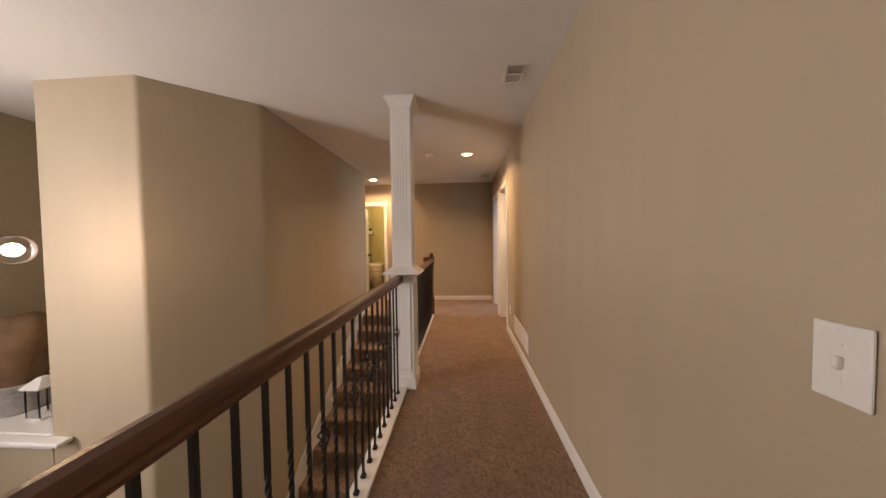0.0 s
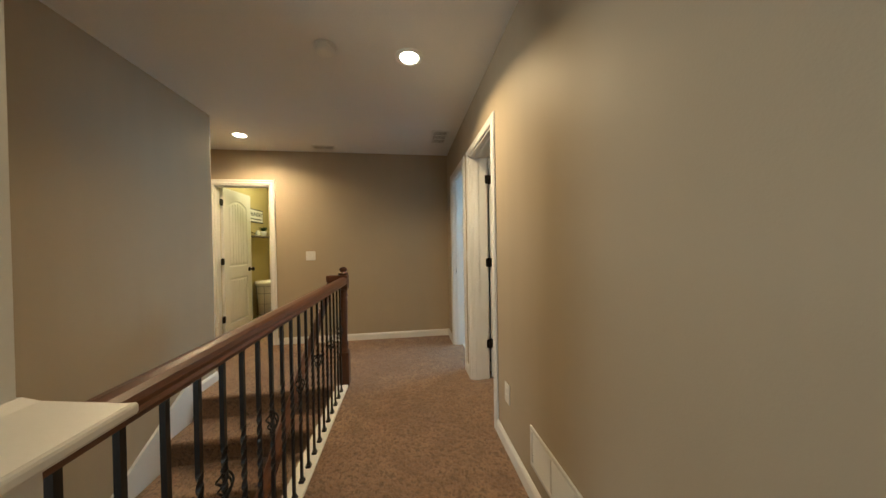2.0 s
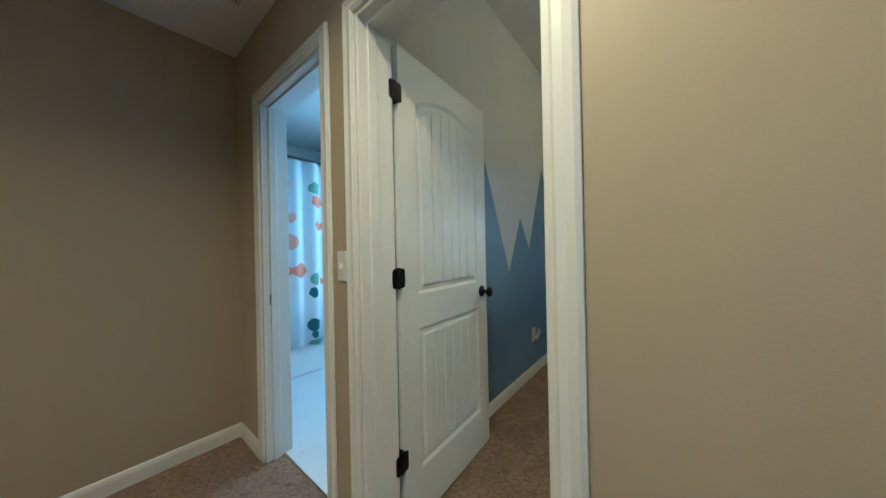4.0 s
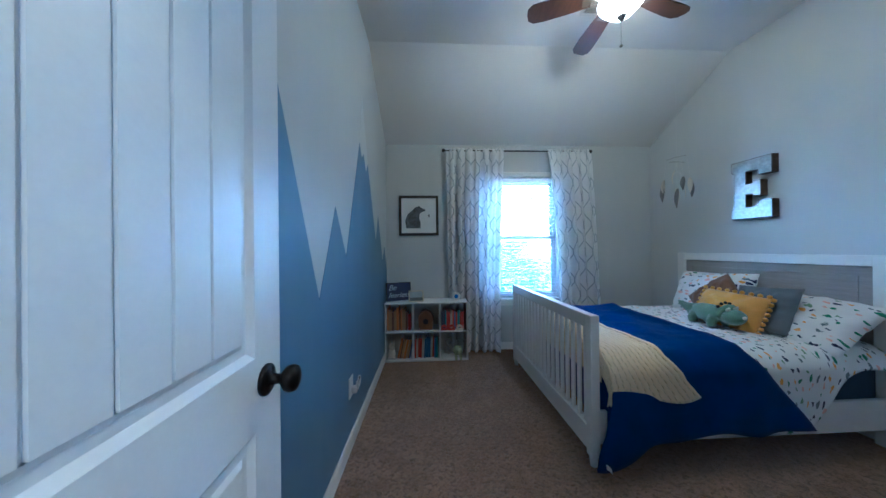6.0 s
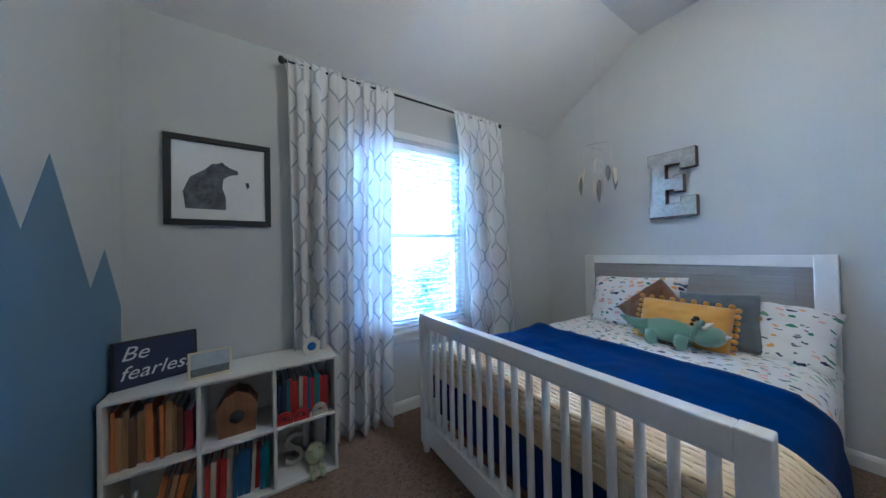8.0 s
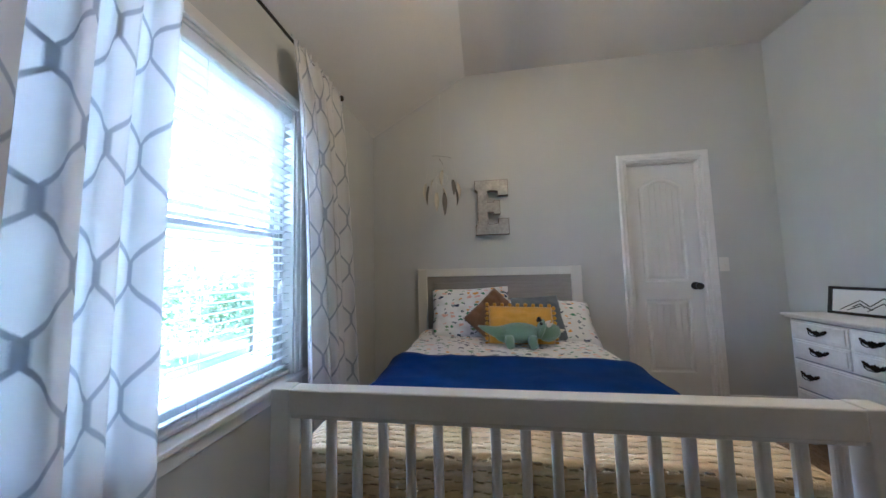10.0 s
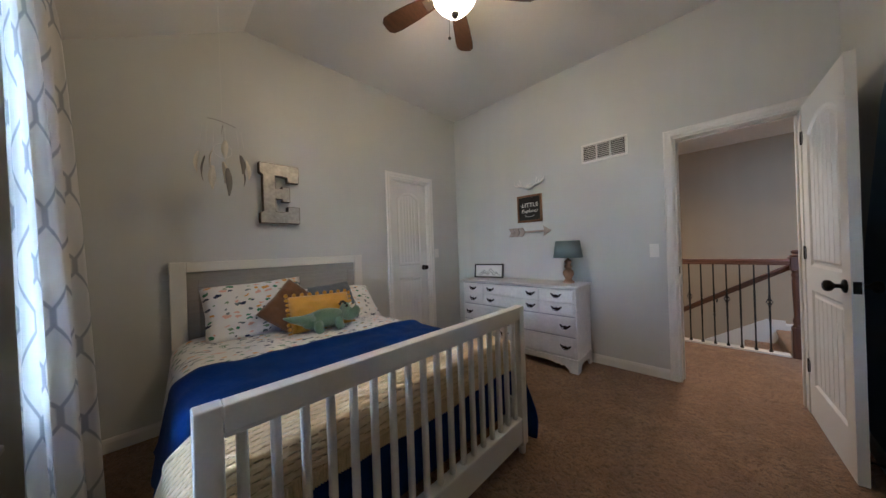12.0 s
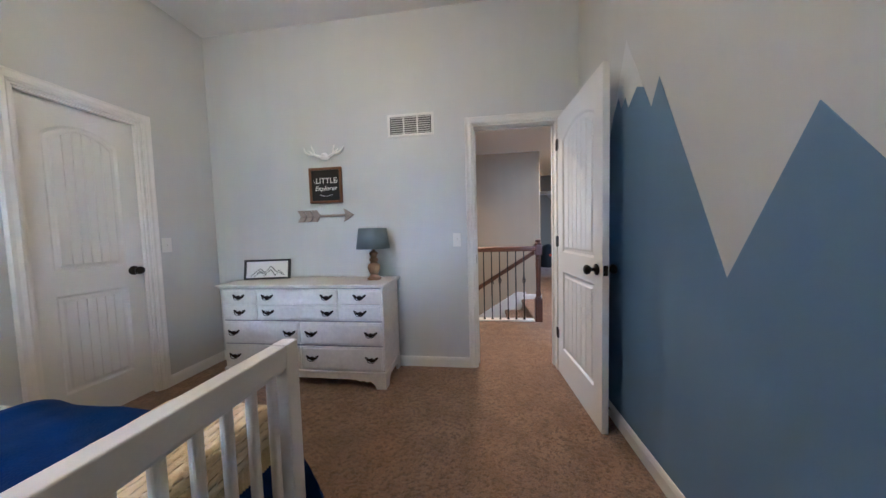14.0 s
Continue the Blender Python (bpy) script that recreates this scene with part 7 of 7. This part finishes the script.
for a, b in (((-0.082, 0), (0.082, 0.010)), ((-0.082, 0.112), (0.082, 0.122)), ((-0.082, 0.010), (-0.072, 0.112)), ((0.072, 0.010), (0.082, 0.112))):
    rb(bm, (*a, -0.010), (*b, 0.006), 0.002, 1, m)
part("frame", bm, mat("cream_frame", (0.62, 0.55, 0.36), 0.5), th)
part("photo_sky", bx(B(), (-0.073, 0.045, -0.006), (0.073, 0.113, 0.0), m=m), mat("photo_grey_sky", (0.42, 0.46, 0.50), 0.4, var=0.2, scale=20, bump=0), th)
part("photo_land", bx(B(), (-0.073, 0.009, -0.006), (0.073, 0.0455, 0.0005), m=m), mat("photo_dark_hills", (0.12, 0.14, 0.15), 0.4, var=0.4, scale=30, bump=0), th)
m = Matrix.Translation((4.105, 4.115, SH)) @ wall_frame((0, 0, 0), (0, -1, 0), (0, 0, 1))
th = thing("star_night_light", (4.105, 4.115, SH), "white star-shaped clock with a blue face on the bookshelf", "night light")
pts = [((0.056 if k % 2 == 0 else 0.040) * math.sin(k * math.pi / 5), 0.046 + (0.056 if k % 2 == 0 else 0.040) * math.cos(k * math.pi / 5)) for k in range(10)]
bm = prism(B(), pts, 0.030, m @ Matrix.Translation((0, 0, -0.015)))
bmesh.ops.bevel(bm, geom=bm.edges[:], offset=0.007, segments=3, affect="EDGES")
part("body", bm, PLASTIC, th)
part("face", lathe(B(), [(0.024, 0), (0.023, 0.003), (0, 0.003)], m @ Matrix.Translation((0, 0.046, 0.0145)), 24), mat("blue_dial", (0.02, 0.12, 0.50), 0.3), th, "round blue face")

# framed bear print
m = W_W(4.535, 1.617)
th = thing("framed_print", m.translation, "black framed print of a sitting bear on white paper", "picture")
w, h, fw = 0.468, 0.474, 0.030
bm = B()
for a, b in (((-w / 2, -h / 2), (w / 2, -h / 2 + fw)), ((-w / 2, h / 2 - fw), (w / 2, h / 2)), ((-w / 2, -h / 2 + fw), (-w / 2 + fw, h / 2 - fw)), ((w / 2 - fw, -h / 2 + fw), (w / 2, h / 2 - fw))):
    rb(bm, (*a, 0.0), (*b, 0.026), 0.003, 1, m)
part("frame", bm, FRAMEB, th)
part("paper", bx(B(), (-w / 2 + 0.02, -h / 2 + 0.02, 0.004), (w / 2 - 0.02, h / 2 - 0.02, 0.012), m=m), PAPER, th)
bear = [(-0.14, -0.15), (-0.15, -0.06), (-0.12, 0.02), (-0.06, 0.065), (-0.03, 0.10), (0.0, 0.105), (0.015, 0.115), (0.03, 0.10), (0.055, 0.085), (0.085, 0.075), (0.088, 0.055), (0.05, 0.045), (0.02, 0.02), (0.015, -0.03), (0.03, -0.08), (0.03, -0.15)]
part("bear_drawing", prism(B(), bear, 0.0012, m @ Matrix.Translation((-0.01, 0, 0.0121))), mat("watercolour_grey", (0.13, 0.14, 0.16), 0.8, var=0.6, scale=26, bump=0), th, "grey watercolour bear")
part("drawn_mark", prism(B(), [(0.10, 0.03), (0.115, 0.035), (0.12, 0.01), (0.108, -0.005)], 0.0012, m @ Matrix.Translation((0.01, -0.02, 0.0121))), INK, th)

# outlet with a plug-in night light on the mural wall, door stop
th = switch_plate("wall_outlet", W_M(2.705, 0.366), 0.083, 0.125, 1, "white wall outlet with a plug-in night light", False)
NX, NY, NZ = 2.708, YM - 0.052, 0.400
th = thing("plug_night_light", (NX, YM - 0.03, 0.325), "white plug-in night light with a round printed grey face", "night light")
part("body", rb(rb(B(), (NX - 0.021, YM - 0.046, 0.328), (NX + 0.021, YM - 0.0115, 0.368), 0.008, 2), (NX - 0.013, NY - 0.001, 0.345), (NX + 0.013, NY + 0.014, 0.400), 0.005, 2), PLASTIC, th)
part("sensor", lathe(B(), [(0.006, 0), (0.005, 0.003), (0, 0.0035)], Matrix.Translation((NX, YM - 0.046, 0.340)) @ Matrix.Rotation(radians(90), 4, "X"), 14), INK, th, "dark light sensor")
face = Matrix.Translation((NX, NY, NZ)) @ Matrix.Rotation(radians(90), 4, "X")
part("disc", lathe(B(), [(0, 0), (0.033, 0), (0.0345, 0.003), (0.033, 0.007), (0.030, 0.007), (0.030, 0.005), (0, 0.005)], face, 36), PLASTIC, th)
part("print", prism(B(), [(0.027 * math.cos(k * 0.2618 + 0.6), 0.027 * math.sin(k * 0.2618 + 0.6)) for k in range(13)] + [(0.010 * math.cos(3.3 - k * 0.3), 0.012 * math.sin(3.0 - k * 0.4)) for k in range(7)], 0.0008, face @ Matrix.Translation((0, 0, 0.0052))), FRAMEB, th, "dark grey printed shape")
th = thing("door_stop", (1.44, YM - 0.016, 0.05), "dark spring door stop on the baseboard", "door stop")
part("spring", lathe(B(), [(0.010, 0), (0.006, 0.004), (0.005, 0.042), (0.009, 0.045), (0.009, 0.056), (0, 0.057)], Matrix.Translation((1.44, YM - 0.0165, 0.05)) @ Matrix.Rotation(radians(90), 4, "X"), 14), BRONZE, th)

# ---------------------------------------------------------------- outside the window
G = -3.2
solo("ground", bx(B(), (4.9, -800, G - 0.3), (900, 800, G)), GRASS, "sunlit lawn outside", "lawn", kind="structure")
solo("road", bx(B(), (11, -60, G + 0.004), (16, 60, G + 0.03)), PAVE, "pale concrete street outside", "road", kind="structure")
solo("pavement", bx(B(), (5.2, 0.5, G + 0.004), (10.95, 6.5, G + 0.028)), PAVE, "pale concrete driveway outside", "driveway", kind="structure")
solo("wall_outside", bx(bx(bx(B(), (XW + 0.141, -4, G), (XW + 0.26, WY[0] - 0.02, 3.6)), (XW + 0.141, WY[1] + 0.02, G), (XW + 0.26, 9, 3.6)), (XW + 0.141, WY[0] - 0.02, G), (XW + 0.26, WY[1] + 0.02, WZ[0] - 0.02)), SIDING, "pale siding outside", "wall", kind="structure")
solo("roof", bx(B(), (-8, -4, 3.65), (XW + 0.5, 10, 3.8)), ROOF, "house roof", "roof", kind="structure")
solo("wall_house_back", bx(bx(B(), (-8, -4, G), (-7.4, 10, 3.65)), (-7.4, -4.2, G), (XW + 0.14, -4, 3.65)), SIDING, "pale siding outside", "wall", kind="structure")
solo("wall_house_side", bx(B(), (-7.4, 9.9, G), (XW + 0.14, 10, 3.65)), SIDING, "pale siding outside", "wall", kind="structure")
th = thing("fence", (24, 0, G), "weathered wooden privacy fence across the street", "fence")
board = None
for k in range(110):
    loc = Matrix.Translation((24, -16 + k * 0.20, G))
    if board is None:
        board = part("board", prism(B(), [(-0.09, 0), (0.09, 0), (0.09, 1.72), (0.05, 1.8), (-0.05, 1.8), (-0.09, 1.72)], 0.025, Matrix(((0, 0, 1, 0), (1, 0, 0, 0), (0, 1, 0, 0), (0, 0, 0, 1)))), FENCE, th)
        board.matrix_basis = loc
    else:
        again(board, loc, th)


def tree(x, y, h, spread, seed, label):
    rnd = random.Random(seed)
    th = thing("tree", (x, y, G), label, "tree", "trees outside")
    bm = B()
    tube(bm, [(x, y, G), (x + 0.05, y, G + h * 0.25), (x - 0.05, y + 0.1, G + h * 0.55), (x, y, G + h * 0.85)], [0.22, 0.17, 0.11, 0.03], 10)
    tips = []
    for k in range(14):
        a, zz = k * 2.4 + rnd.random(), h * (0.25 + 0.6 * rnd.random())
        ln = spread * (0.5 + 0.5 * rnd.random()) * (1.1 - 0.5 * zz / h)
        p0 = Vector((x, y, G + zz))
        p2 = p0 + Vector((math.cos(a) * ln, math.sin(a) * ln, ln * (0.2 + 0.5 * rnd.random())))
        p1 = (p0 + p2) / 2 + Vector((0, 0, -0.12 * ln))
        tube(bm, [p0, p1, p2], [0.07, 0.045, 0.012], 7)
        tips += [p1, p2, (p1 + p2) / 2]
    part("trunk", bm, BARK, th, "grey-brown trunk and limbs")
    tips += [Vector((x, y, G + h * (0.75 + 0.3 * rnd.random()))) for _ in range(4)]
    verts, faces = [], []
    for c in tips:
        for j in range(210):
            d = Vector((rnd.gauss(0, 1), rnd.gauss(0, 1), rnd.gauss(0, 0.8))) * spread * 0.22
            p, s = c + d, 0.055 + 0.05 * rnd.random()
            u = Vector((rnd.gauss(0, 1), rnd.gauss(0, 1), rnd.gauss(0, 1))).normalized()
            w = u.orthogonal().normalized()
            i = len(verts)
            verts += [p - u * s, p + w * s * 0.5, p + u * s, p - w * s * 0.5]
            faces.append((i, i + 1, i + 2, i + 3))
    me = bpy.data.meshes.new("crown")
    me.from_pydata(verts, [], faces)
    me.materials.append(LEAF)
    ob = new("crown", me)
    ob.parent = th
    ob.matrix_parent_inverse = world_of(th).inverted()
    tagged(ob, "open crown of small green leaves")


for i, (x, y, h, s) in enumerate(((14.5, -3.5, 4.3, 2.0), (19, 0.5, 4.6, 2.3), (19.5, -8, 5.0, 2.6), (22, 6.5, 4.2, 2.2), (27, -3, 5.4, 3.0), (28, 12, 5.0, 2.8), (12.0, -8.0, 4.2, 2.2), (15.5, -9.6, 4.9, 2.4), (18.0, -14.2, 5.0, 2.6), (22.5, -17.0, 5.6, 3.0), (24.0, -23.0, 5.8, 3.2), (15.5, -0.6, 3.9, 1.8))):
    tree(x, y, h, s, 30 + i, "leafy green street tree outside")
th = thing("house", (42, 10, G), "pale house with a grey roof across the street", "house")
part("wall", bx(B(), (40, 4, G), (48, 16, G + 3.0)), SIDING, th)
part("roof", prism(B(), [(3.4, 3.0), (16.6, 3.0), (10, 6.0)], 8.6, Matrix.Translation((39.7, 0, G)) @ Matrix(((0, 0, 1, 0), (1, 0, 0, 0), (0, 1, 0, 0), (0, 0, 0, 1)))), ROOF, th)
for y in (6, 9, 12):
    w_ = part("window", bx(B(), (39.93, y, G + 1.0), (40.02, y + 1.2, G + 2.3)), VINYL, th)
    part("pane", bx(B(), (39.91, y + 0.08, G + 1.08), (39.935, y + 1.12, G + 2.22)), FRAMEB, w_)

# added glowing screen at the horizon, so the window view burns out white
GLOW_SKY = glow_mat("glowing_sky_backdrop", (1.0, 0.99, 0.97), 0.10, base=(0.7, 0.7, 0.7))
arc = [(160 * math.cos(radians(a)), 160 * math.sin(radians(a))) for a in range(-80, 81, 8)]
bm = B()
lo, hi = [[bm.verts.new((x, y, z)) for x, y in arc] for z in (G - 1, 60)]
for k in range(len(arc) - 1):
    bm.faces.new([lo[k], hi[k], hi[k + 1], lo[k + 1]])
solo("backdrop", bm, GLOW_SKY, "added glowing backdrop standing in for bright sky low over the horizon", "sky", kind="structure")
